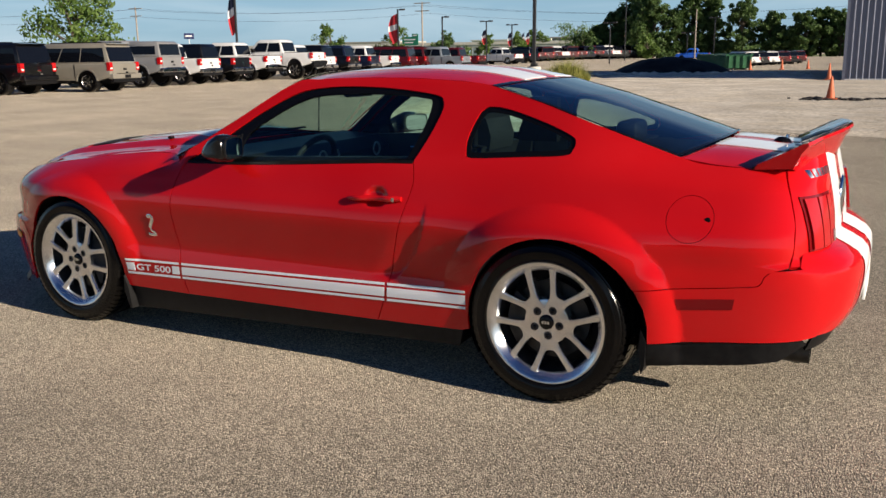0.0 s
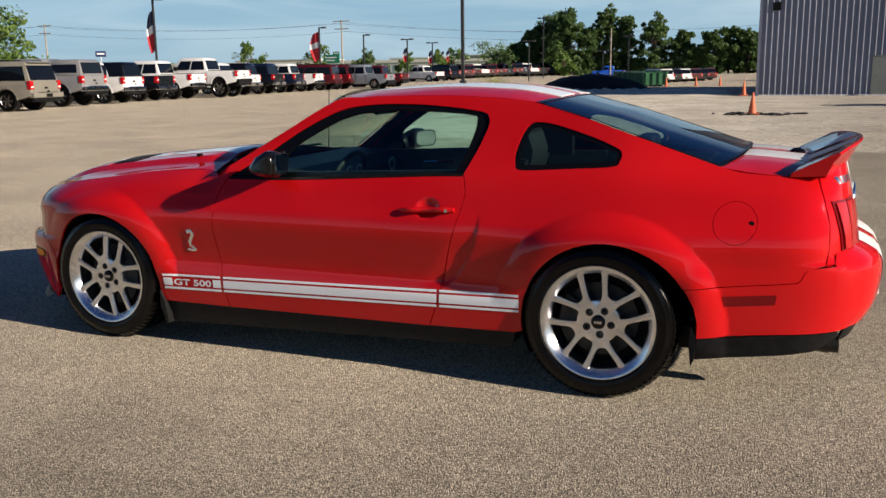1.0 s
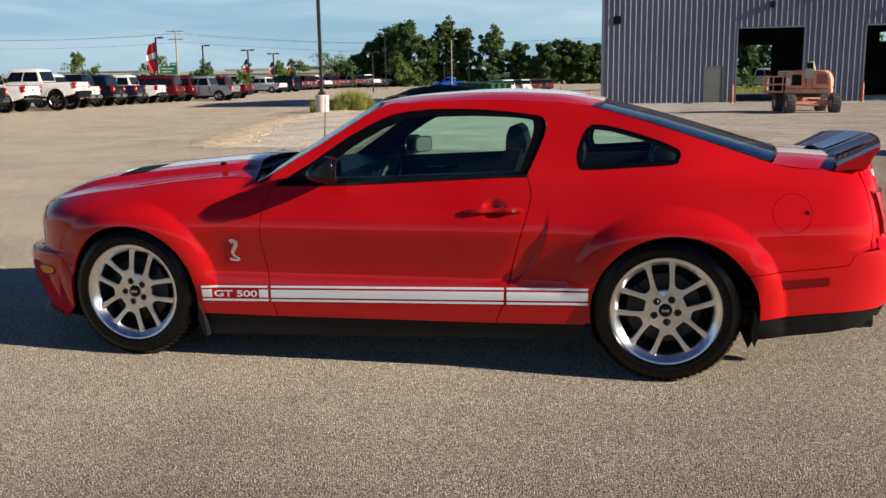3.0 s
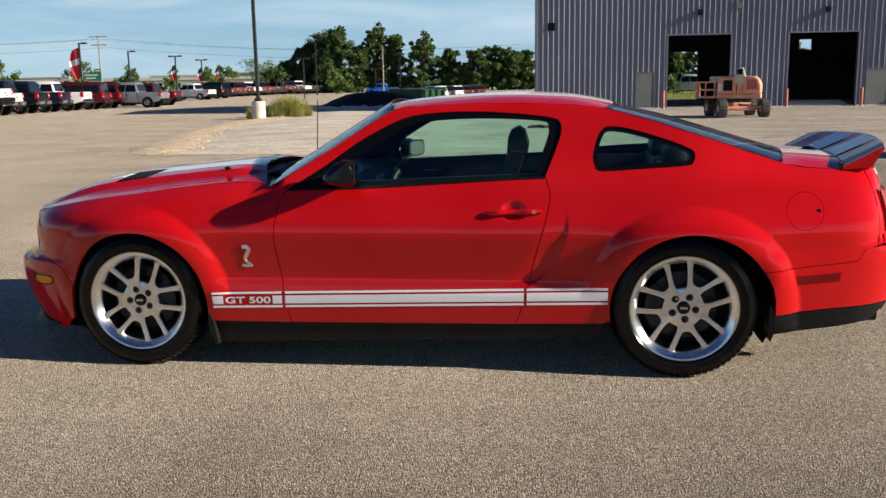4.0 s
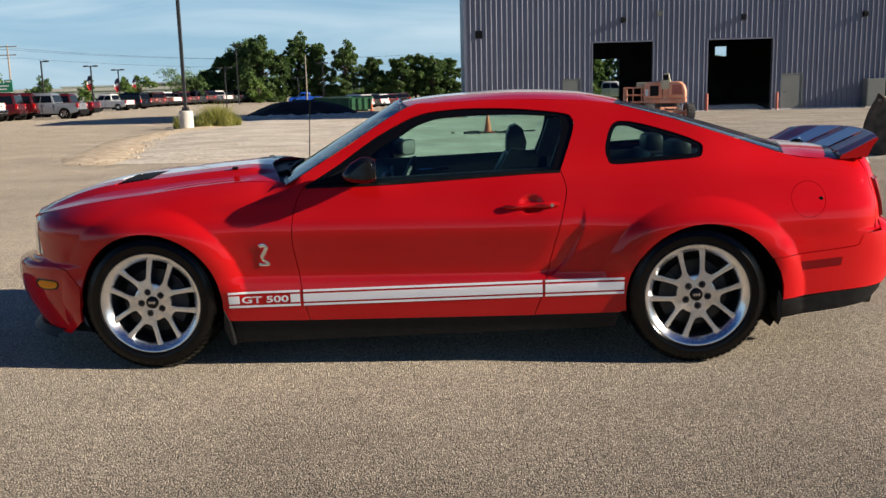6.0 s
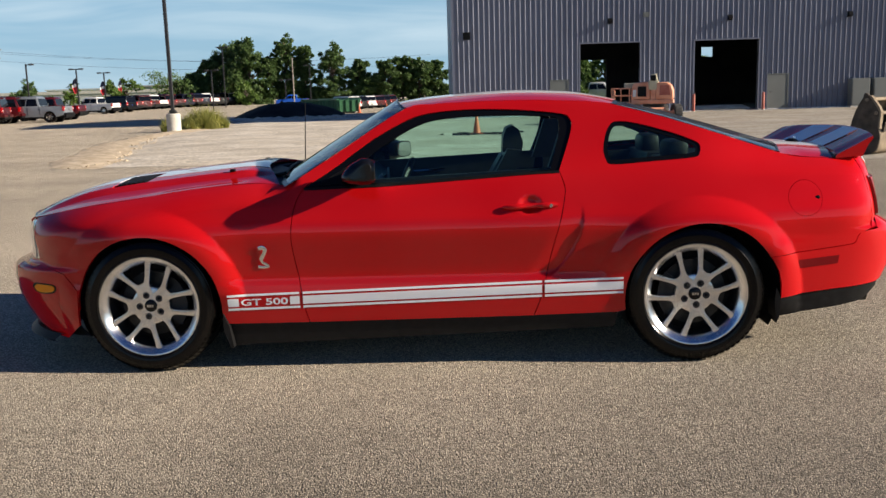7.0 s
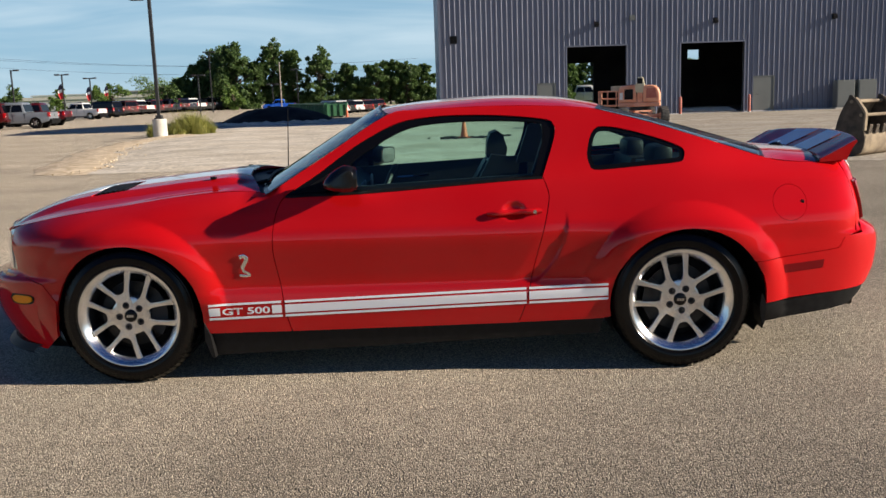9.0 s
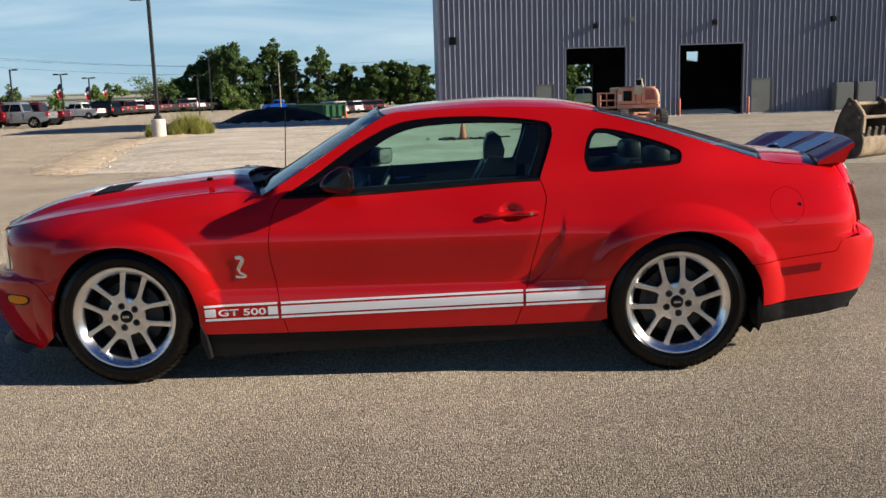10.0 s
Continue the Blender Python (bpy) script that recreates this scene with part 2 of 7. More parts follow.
RUBBER = varied(mat("tyre_rubber", (0.018, 0.018, 0.019), 0.4, spec=0.24), 9, (0.002, 0.002, 0.0025), (0.005, 0.0045, 0.004), rough=(0.12, 0.28))
BLACK_PLASTIC = varied(mat("black_textured_plastic", (0.02, 0.02, 0.022), 0.5, spec=0.14), 30, (0.005, 0.005, 0.006), (0.010, 0.010, 0.0105), rough=(0.4, 0.55))
SILL_PLASTIC = varied(mat("charcoal_sill_plastic", (0.02, 0.02, 0.022), 0.45, spec=0.2), 30, (0.007, 0.007, 0.0075), (0.012, 0.012, 0.0125), rough=(0.4, 0.55))
CHROME = mat("chrome", (0.82, 0.82, 0.83), 0.08, 1.0)
DARK_GLASS = mat("dark_tinted_glass", (0.004, 0.005, 0.008), 0.03, 0.0, 0.0, 0.28)
TAIL_RED = mat("red_lamp_lens", (0.42, 0.006, 0.009), 0.15, 0, 0.3)
WOOD_POLE = varied(mat("weathered_pole_wood", (0.3, 0.26, 0.22), 0.9), 4, (0.24, 0.21, 0.18), (0.36, 0.32, 0.27))
BARK = varied(mat("tree_bark", (0.09, 0.07, 0.05), 0.95), 6, (0.06, 0.048, 0.035), (0.13, 0.10, 0.075), 0.8, 30)
SIGN_GREEN = mat("road_sign_green", (0.01, 0.20, 0.11), 0.5)
WHITE_PAINT = varied(mat("white_paint", (0.8, 0.8, 0.78), 0.5), 2, (0.74, 0.74, 0.72), (0.82, 0.82, 0.8))


def leaf_material(name, low, high):
    m = mat(name, low, 0.55, spec=0.3)
    n, l = m.node_tree.nodes, m.node_tree.links
    g, r = n.new("ShaderNodeNewGeometry"), n.new("ShaderNodeValToRGB")
    r.color_ramp.elements[0].color, r.color_ramp.elements[1].color = (*low, 1), (*high, 1)
    l.new(g.outputs["Random Per Island"], r.inputs["Fac"])
    l.new(r.outputs["Color"], n["Principled BSDF"].inputs["Base Color"])
    tr, add = n.new("ShaderNodeBsdfTranslucent"), n.new("ShaderNodeMixShader")
    add.inputs["Fac"].default_value = 0.35
    l.new(r.outputs["Color"], tr.inputs["Color"])
    l.new(n["Principled BSDF"].outputs["BSDF"], add.inputs[1])
    l.new(tr.outputs["BSDF"], add.inputs[2])
    l.new(add.outputs["Shader"], n["Material Output"].inputs["Surface"])
    return m


LEAVES = leaf_material("broad_leaves", (0.045, 0.090, 0.026), (0.120, 0.190, 0.058))
YOUNG_LEAVES = leaf_material("young_leaves", (0.06, 0.12, 0.02), (0.16, 0.24, 0.06))
WEEDS = leaf_material("dry_weeds", (0.18, 0.21, 0.05), (0.42, 0.40, 0.12))


# ---- mesh building helpers ----
class Shape:
    """Collects vertices and faces of one mesh."""

    def __init__(self):
        self.v, self.f = [], []

    def add(self, verts, faces):
        k = len(self.v)
        self.v += [tuple(p) for p in verts]
        self.f += [tuple(i + k for i in q) for q in faces]
        return self

    def box(self, x0, x1, y0, y1, z0, z1, c=0.0):
        """A box with chamfered vertical and horizontal edges of width c."""
        if c <= 0:
            v = [(x, y, z) for z in (z0, z1) for y in (y0, y1) for x in (x0, x1)]
            return self.add(v, [(0, 2, 3, 1), (4, 5, 7, 6), (0, 1, 5, 4), (2, 6, 7, 3), (0, 4, 6, 2), (1, 3, 7, 5)])
        bm = bmesh.new()
        bmesh.ops.create_cube(bm, size=1, matrix=Matrix.Translation(((x0 + x1) / 2, (y0 + y1) / 2, (z0 + z1) / 2)) @ Matrix.Diagonal((abs(x1 - x0), abs(y1 - y0), abs(z1 - z0), 1)))
        bmesh.ops.bevel(bm, geom=bm.edges[:], offset=c, segments=2, profile=0.5, affect="EDGES")
        self.bm(bm)
        return self

    def bm(self, bm, free=True):
        bm.verts.index_update()
        self.add([v.co for v in bm.verts], [[v.index for v in f.verts] for f in bm.faces])
        if free:
            bm.free()
        return self

    def prism(self, poly, a, b, axis="y"):
        """A polygon of two coordinates pushed along an axis from a to b. poly is (x, z) for y, (y, z) for x and (x, y) for z."""
        put = {"y": lambda p, d: (p[0], d, p[1]), "x": lambda p, d: (d, p[0], p[1]), "z": lambda p, d: (p[0], p[1], d)}[axis]
        n = len(poly)
        v = [put(p, a) for p in poly] + [put(p, b) for p in poly]
        f = [(i, (i + 1) % n, n + (i + 1) % n, n + i) for i in range(n)]
        return self.add(v, f + [tuple(range(n - 1, -1, -1)), tuple(range(n, 2 * n))])

    def tube(self, points, radii, sides=10, caps=True):
        """A round bar through points; radii is one number or one for each."""
        pts = [Vector(p) for p in points]
        rad = radii if isinstance(radii, (list, tuple)) else [radii] * len(pts)
        v, f = [], []
        side = None
        for i, p in enumerate(pts):
            d = (pts[min(i + 1, len(pts) - 1)] - pts[max(i - 1, 0)]).normalized()
            side = (Vector((0, 0, 1)) if abs(d.z) < 0.9 else Vector((1, 0, 0))) if side is None else side
            u = d.cross(side).normalized()
            w = u.cross(d).normalized()
            side = w
            for k in range(sides):
                a = 2 * math.pi * k / sides
                v.append(p + (u * math.cos(a) + w * math.sin(a)) * rad[i])
        for i in range(len(pts) - 1):
            for k in range(sides):
                q = (k + 1) % sides
                f.append((i * sides + k, i * sides + q, (i + 1) * sides + q, (i + 1) * sides + k))
        if caps:
            f += [tuple(range(sides - 1, -1, -1)), tuple(range((len(pts) - 1) * sides, len(pts) * sides))]
        return self.add(v, f)

    def lathe(self, prof, sides=32, axis="y", at=(0, 0, 0)):
        """Turns (radius, along) pairs about an axis."""
        v, f = [], []
        n = len(prof)
        for k in range(sides):
            a = 2 * math.pi * k / sides
            c, s = math.cos(a), math.sin(a)
            for r, d in prof:
                p = (r * c, d, r * s) if axis == "y" else (r * c, r * s, d) if axis == "z" else (d, r * c, r * s)
                v.append((p[0] + at[0], p[1] + at[1], p[2] + at[2]))
        for k in range(sides):
            q = (k + 1) % sides
            for i in range(n - 1):
                f.append((k * n + i, k * n + i + 1, q * n + i + 1, q * n + i))
        return self.add(v, f)

    def soft(self, c, segments=2, angle=28):
        """Rounds every edge sharper than angle by c."""
        bm = bmesh.new()
        vs = [bm.verts.new(p) for p in self.v]
        for q in self.f:
            bm.faces.new([vs[i] for i in q])
        bmesh.ops.remove_doubles(bm, verts=bm.verts, dist=1e-5)
        bmesh.ops.recalc_face_normals(bm, faces=bm.faces)
        sharp = [e for e in bm.edges if len(e.link_faces) == 2 and e.calc_face_angle(0) > radians(angle)]
        bmesh.ops.bevel(bm, geom=sharp, offset=c, segments=segments, profile=0.5, affect="EDGES", clamp_overlap=True)
        self.v, self.f = [], []
        return self.bm(bm)

    def moved(self, m):
        self.v = [tuple(m @ Vector(p)) for p in self.v]
        return self


def rise(y):
    """The far lot climbs gently away from the car."""
    return 0.012 * min(max(y - 95.0, 0.0), 35.0)


def thing(name, at, label, category, group="", kind=""):
    """An empty at a thing's base that carries its parts."""
    ob = new(name)
    ob.empty_display_size = 0.1
    ob.matrix_world = at if isinstance(at, Matrix) else pose(at[0], at[1], at[2] + rise(at[1]), *at[3:])
    return tagged(ob, label, category, group, kind)


def part(name, shape, material, parent=None, label="", smooth=False, angle=35):
    me = bpy.data.meshes.new(name)
    me.from_pydata(shape.v, [], shape.f)
    me.update()
    bm = bmesh.new()
    bm.from_mesh(me)
    bmesh.ops.remove_doubles(bm, verts=bm.verts, dist=1e-5)
    bmesh.ops.recalc_face_normals(bm, faces=bm.faces)
    if smooth:
        for f in bm.faces:
            f.smooth = True
        lim = radians(angle)
        for e in bm.edges:
            e.smooth = len(e.link_faces) == 2 and e.calc_face_angle(0) < lim
    bm.to_mesh(me)
    bm.free()
    me.materials.append(material)
    ob = new(name, me)
    ob.parent = parent
    if label:
        tagged(ob, label)
    return ob


def solo(name, shape, material, label, category, group="", kind="", smooth=False, at=None):
    ob = part(name, shape, material, None, "", smooth)
    if at is not None:
        ob.matrix_world = at if isinstance(at, Matrix) else pose(*at)
    return tagged(ob, label, category, group, kind)


def smoothstep(a, b, x):
    t = min(max((x - a) / (b - a), 0.0), 1.0)
    return t * t * (3 - 2 * t)


# ---- ground ----
def ground_sheet():
    """One sheet of paving that reaches the horizon, finer near the car."""
    s = Shape()
    xs = [-2500, -600, -200, -80, -40, -20, -10, -5, 0, 5, 10, 20, 40, 80, 200, 600, 2500]
    ys = [-2500, -600, -200, -60, -20, -10, -5, 0, 5, 10, 20, 40, 72, 95, 112, 130, 200, 600, 2500]
    n = len(xs)
    s.add([(x, y, rise(y)) for y in ys for x in xs], [(j * n + i, j * n + i + 1, (j + 1) * n + i + 1, (j + 1) * n + i) for j in range(len(ys) - 1) for i in range(n - 1)])
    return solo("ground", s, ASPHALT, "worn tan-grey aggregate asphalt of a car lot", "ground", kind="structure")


def patch(name, outline, z, material, label, category, cell=0.8, rise=0.05, rim=1.5):
    """A low uneven bed of loose stone with a feathered rim."""
    from mathutils.geometry import delaunay_2d_cdt
    pts = [Vector(p) for p in outline]
    n = len(pts)
    edge = []
    for i in range(n):
        a, b = pts[i], pts[(i + 1) % n]
        k = max(1, int((b - a).length / cell))
        edge += [a.lerp(b, j / k) for j in range(k)]
    edge = [p + Vector((noise.noise((p.x * 0.7, p.y * 0.7, 3)), noise.noise((p.x * 0.7, p.y * 0.7, 9)))) * 0.45 for p in edge]
    m = len(edge)
    x0, x1 = min(p.x for p in edge), max(p.x for p in edge)
    y0, y1 = min(p.y for p in edge), max(p.y for p in edge)
    inner = [Vector((x0 + (i + 0.5 * (j % 2)) * cell, y0 + j * cell)) for j in range(int((y1 - y0) / cell) + 1) for i in range(int((x1 - x0) / cell) + 1)]

    def gap(p):
        best = 1e9
        for i in range(m):
            a, b = edge[i], edge[(i + 1) % m]
            d = b - a
            t = min(max((p - a).dot(d) / max(d.length_squared, 1e-9), 0), 1)
            best = min(best, (p - a - d * t).length)
        return best

    def inside(p):
        c = False
        for i in range(m):
            a, b = edge[i], edge[(i + 1) % m]
            if (a.y > p.y) != (b.y > p.y) and p.x < (b.x - a.x) * (p.y - a.y) / (b.y - a.y) + a.x:
                c = not c
        return c
    keep = [p for p in inner if inside(p) and gap(p) > cell * 0.35]
    v, e, f, _, _, _ = delaunay_2d_cdt(edge + keep, [(i, (i + 1) % m) for i in range(m)], [], 1, 1e-4)
    s = Shape()
    vs = []
    for p in v:
        g = smoothstep(0, rim, gap(p))
        vs.append((p.x, p.y, z + g * (rise + rise * 0.8 * noise.noise((p.x * 0.5, p.y * 0.5, 1)) + rise * 0.4 * noise.noise((p.x * 1.6, p.y * 1.6, 5)))))
    s.add(vs, [tuple(q) for q in f])
    ob = solo(name, s, material, label, category, kind="structure", smooth=True)
    return ob


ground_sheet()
patch("rubble_edge", [(-7.3, 13.3), (-9.0, 19), (-10.9, 25.4), (-11.9, 31), (-11.6, 39), (-12.9, 46), (-14.0, 46), (-13.4, 37), (-13.1, 31), (-12.1, 24.4), (-10.6, 19), (-8.9, 13.9)], 0.006, RUBBLE, "low ridge of yellow gravel along the paving edge", "gravel edge", 0.6, 0.06, 0.5)
patch("gravel_yard", [(-8.0, 13.9), (-9.4, 19), (-11.1, 24.4), (-12.4, 31), (-12.2, 38), (-13.5, 47), (-13.5, 53), (-9, 57), (-6, 60), (-3, 55), (-1.5, 41.9), (36, 43.2), (36, 14), (20, 9), (9.5, 10.3), (2, 12)], 0.004, GRAVEL, "pale crushed-stone building yard, dusty and tracked", "gravel yard", 1.1, 0.05)


# ---- metal building ----
BYAW = 2.0
BUILD = pose(-0.4, 42.6, 0, 0, 0, BYAW)
WALL_H, BACK = 9.4, 18.0


def siding(x0, x1, z0, z1, parent, pitch=0.272):
    """One run of trapezoid-ribbed sheet standing in front of the wall core; faces -y."""
    s = Shape()
    k0, k1 = math.ceil(x0 / pitch), math.floor(x1 / pitch)
    prof = [(x0, -0.02)]
    for k in range(k0, k1 + 1):
        c = k * pitch
        for dx, dy in ((-0.042, -0.02), (-0.030, -0.075), (0.002, -0.075), (0.046, -0.02)):
            if x0 < c + dx < x1:
                prof.append((c + dx, dy))
    prof.append((x1, -0.02))
    n = len(prof)
    v = [(x, y, z0) for x, y in prof] + [(x, y, z1) for x, y in prof]
    s.add(v, [(i, i + 1, n + i + 1, n + i) for i in range(n - 1)])
    return part("siding_sheet", s, SIDING, parent)


def metal_building():
    b = thing("wall_north", BUILD, "grey ribbed-steel workshop with open vehicle doors", "building", kind="structure")
    A, B, H = (6.68, 9.83), (12.72, 16.1), 3.69
    L = 42.0
    core = Shape()
    for x0, x1, z0, z1 in ((0, A[0], 0, WALL_H), (A[0], A[1], H, WALL_H), (A[1], B[0], 0, WALL_H), (B[0], B[1], H, WALL_H), (B[1], L, 0, WALL_H)):
        core.box(x0, x1, 0, 0.18, z0, z1)
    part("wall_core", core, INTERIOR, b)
    for x0, x1, z0, z1 in ((0.02, 5.08, 0.06, WALL_H), (5.08, 6.06, 1.88, WALL_H), (6.06, A[0], 0.06, WALL_H), (A[0], A[1], H, WALL_H), (A[1], B[0], 0.06, WALL_H), (B[0], B[1], H, WALL_H), (B[1], 16.6, 0.06, WALL_H), (16.6, 17.74, 1.88, WALL_H), (17.74, 36.0, 0.06, WALL_H)):
        siding(x0, x1, z0, z1, b)
    # side, back, roof and floor
    part("side_wall", Shape().box(-0.0, 0.18, 0.18, BACK, 0, WALL_H).box(L - 0.18, L, 0.18, BACK, 0, WALL_H), SIDING, b)
    back = Shape()
    oa, ob_, wz = (8.6, 11.5), (18.4, 19.25), (3.4, 4.1)
    for x0, x1, z0, z1 in ((0, oa[0], 0, WALL_H), (oa[0], oa[1], 3.42, WALL_H), (oa[1], ob_[0], 0, WALL_H), (ob_[0], ob_[1], 0, wz[0]), (ob_[0], ob_[1], wz[1], WALL_H), (ob_[1], L, 0, WALL_H)):
        back.box(x0, x1, BACK, BACK + 0.18, z0, z1)
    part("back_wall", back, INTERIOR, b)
    part("roof", Shape().prism([(-0.4, WALL_H), (-0.4, WALL_H + 0.2), (BACK / 2, WALL_H + 1.2), (BACK + 0.6, WALL_H + 0.2), (BACK + 0.6, WALL_H)], -0.3, L + 0.3, "x"), SIDING, b)
    part("floor_slab", Shape().box(0.2, L - 0.2, 0.02, BACK + 0.1, 0.005, 0.05), CONCRETE, b)
    part("corner_trim", Shape().box(-0.07, 0.06, -0.075, 0.12, 0, WALL_H), SIDING, b)
    part("base_trim", Shape().box(0.06, A[0], -0.07, -0.01, 0.0, 0.06).box(A[1], B[0], -0.07, -0.01, 0, 0.06).box(B[1], 36.0, -0.07, -0.01, 0, 0.06), BRIGHT_TRIM, b)
    for a in (A, B):
        part("door_jamb", Shape().box(a[0] - 0.07, a[0], -0.075, 0.2, 0, H), SIDING, b)
        part("door_jamb", Shape().box(a[1], a[1] + 0.07, -0.075, 0.2, 0, H), SIDING, b)
        part("door_head", Shape().box(a[0] - 0.07, a[1] + 0.07, -0.075, 0.2, H, H + 0.08), SIDING, b)
    for x0, x1 in ((5.08, 6.06), (16.6, 17.74)):
        d = part("door_leaf", Shape().box(x0 + 0.05, x1 - 0.05, -0.05, 0.0, 0.03, 1.83, 0.006), DOOR_GREY, b, "pale grey steel walk door")
        part("door_frame", Shape().box(x0, x0 + 0.05, -0.07, 0.0, 0, 1.88).box(x1 - 0.05, x1, -0.07, 0, 0, 1.88).box(x0, x1, -0.07, 0, 1.83, 1.88), DOOR_GREY, b)
        part("door_handle", Shape().tube([(x0 + 0.14, -0.06, 0.92), (x0 + 0.14, -0.12, 0.92), (x0 + 0.26, -0.12, 0.92)], 0.014, 8), DARK_STEEL, d)
    # a small dark louvre near the corner, wall lamps over the doors
    lv = part("wall_vent", Shape().box(0.53, 0.90, -0.10, -0.01, 4.07, 4.46, 0.01), BLACK_PLASTIC, b, "small black square louvre")
    for k in range(5):
        part("slat", Shape().box(0.56, 0.87, -0.115, -0.09, 4.11 + k * 0.065, 4.145 + k * 0.065), BLACK_PLASTIC, lv)
    for x in (8.22, 14.5, 20.78):
        w = part("wall_lamp", Shape().prism([(-0.06, 4.68), (-0.06, 4.95), (-0.22, 4.95), (-0.34, 4.82), (-0.34, 4.72), (-0.2, 4.68)], x - 0.10, x + 0.10, "x"), BLACK_PLASTIC, b, "black wall-mounted lamp")
    part("sign_bracket", Shape().box(9.98, 10.28, -0.12, -0.05, 4.98, 5.22).box(10.03, 10.08, -0.3, -0.05, 5.05, 5.1), DOOR_GREY, b)
    # low rails stacked inside the second doorway
    for k in range(3):
        part("rail", Shape().box(B[0] + 0.1, B[1] - 0.1, 0.8 + 0.5 * k, 0.9 + 0.5 * k, 0.06, 0.16 + 0.06 * k, 0.01), CONCRETE, b)
    part("column", Shape().box(14.25, 14.45, 8.0, 8.2, 0.05, WALL_H), BRIGHT_TRIM, b)
    return b


metal_building()


def bollard(x, y, tint):
    t = thing("bollard", BUILD @ pose(x, y, 0), "faded red steel bollard beside the doorway", "bollard", "door bollards")
    s = Shape().lathe([(0.0, 0.0), (0.075, 0.0), (0.075, 0.86), (0.06, 0.92), (0.0, 0.94)], 14, "z")
    part("post", s, tint, t, smooth=True)
    part("collar", Shape().lathe([(0.0, 0), (0.11, 0), (0.10, 0.03), (0.0, 0.03)], 14, "z"), CONCRETE, t)
    return t


BOLLARD_RED = varied(mat("faded_red_paint", (0.45, 0.10, 0.07), 0.6), 5, (0.38, 0.09, 0.06), (0.5, 0.16, 0.12))
for bx in (6.45, 12.6, 16.27, 22.9):
    bollard(bx, -0.45, BOLLARD_RED)

cab = thing("electric_cabinet", BUILD @ pose(20.85, -0.65, 0), "grey steel electric cabinet beside the wall", "cabinet")
part("body", Shape().box(0, 0.95, 0, 0.5, 0.08, 1.5, 0.012), DOOR_GREY, cab)
part("plinth", Shape().box(-0.05, 1.0, -0.05, 0.55, 0, 0.08), CONCRETE, cab)
part("door", Shape().box(0.04, 0.91, -0.018, 0.0, 0.14, 1.44, 0.006), DOOR_GREY, cab)
cab2 = copy_thing(cab, BUILD @ pose(22.0, -0.65, 0))
tagged(cab2, "grey steel electric cabinet with a white post beside it")


# ---- yard things ----
def traffic_cone(at, h=0.72, label="dusty orange traffic cone with a grimy thin collar", collar=True):
    c = thing("traffic_cone", at, label, "traffic cone", "traffic cones")
    part("base", Shape().box(-0.19, 0.19, -0.19, 0.19, 0, 0.035, 0.01), CONE_ORANGE, c)
    part("cone", Shape().lathe([(0.125, 0.03), (0.118, 0.06), (0.022, h), (0.0, h)], 20, "z"), CONE_ORANGE, c, smooth=True)
    if collar:
        part("collar", Shape().lathe([(0.080, h * 0.44), (0.079, h * 0.45), (0.061, h * 0.60), (0.062, h * 0.61)], 20, "z"), CREAM, c, "grimy pale collar", True)
    return c


traffic_cone((0.55, 23.3, 0.05), 0.64)
traffic_cone((-0.95, 41.6, 0.04), 0.75, "plain red-orange traffic cone at the building corner", False)
for cx, cy in ((-8.3, 66), (-6.2, 67), (-4.6, 69)):
    traffic_cone((cx, cy, 0.0), 0.75, "orange traffic cone on the far paving", False)


def debris():
    """Broken dark clods round the cone."""
    r = random.Random(4)
    s = Shape()
    for _ in range(46):
        x, y, q = r.gauss(0.45, 0.62), r.gauss(23.35, 0.25), r.uniform(0.03, 0.09)
        bm = bmesh.new()
        bmesh.ops.create_icosphere(bm, subdivisions=1, radius=q)
        for v in bm.verts:
            v.co = Vector((v.co.x * 1.5, v.co.y, v.co.z * 0.6)) * r.uniform(0.75, 1.2) + Vector((x, y, 0.06))
        s.bm(bm)
    solo("soil_clods", s, SOIL, "scattered black clods around the cone", "debris", kind="stuff")


debris()


# one muddy steel in two tones: sunlight and shade are put into the colour
SUNLIT_MUD = varied(mat("sunlit_mud_steel", (0.3, 0.24, 0.17), 0.9), 4, (0.16, 0.125, 0.09), (0.36, 0.29, 0.20), 0.8, 30)
SHADED_MUD = varied(mat("shaded_mud_steel", (0.08, 0.06, 0.045), 0.85), 5, (0.035, 0.028, 0.022), (0.12, 0.095, 0.07), 0.8, 30)


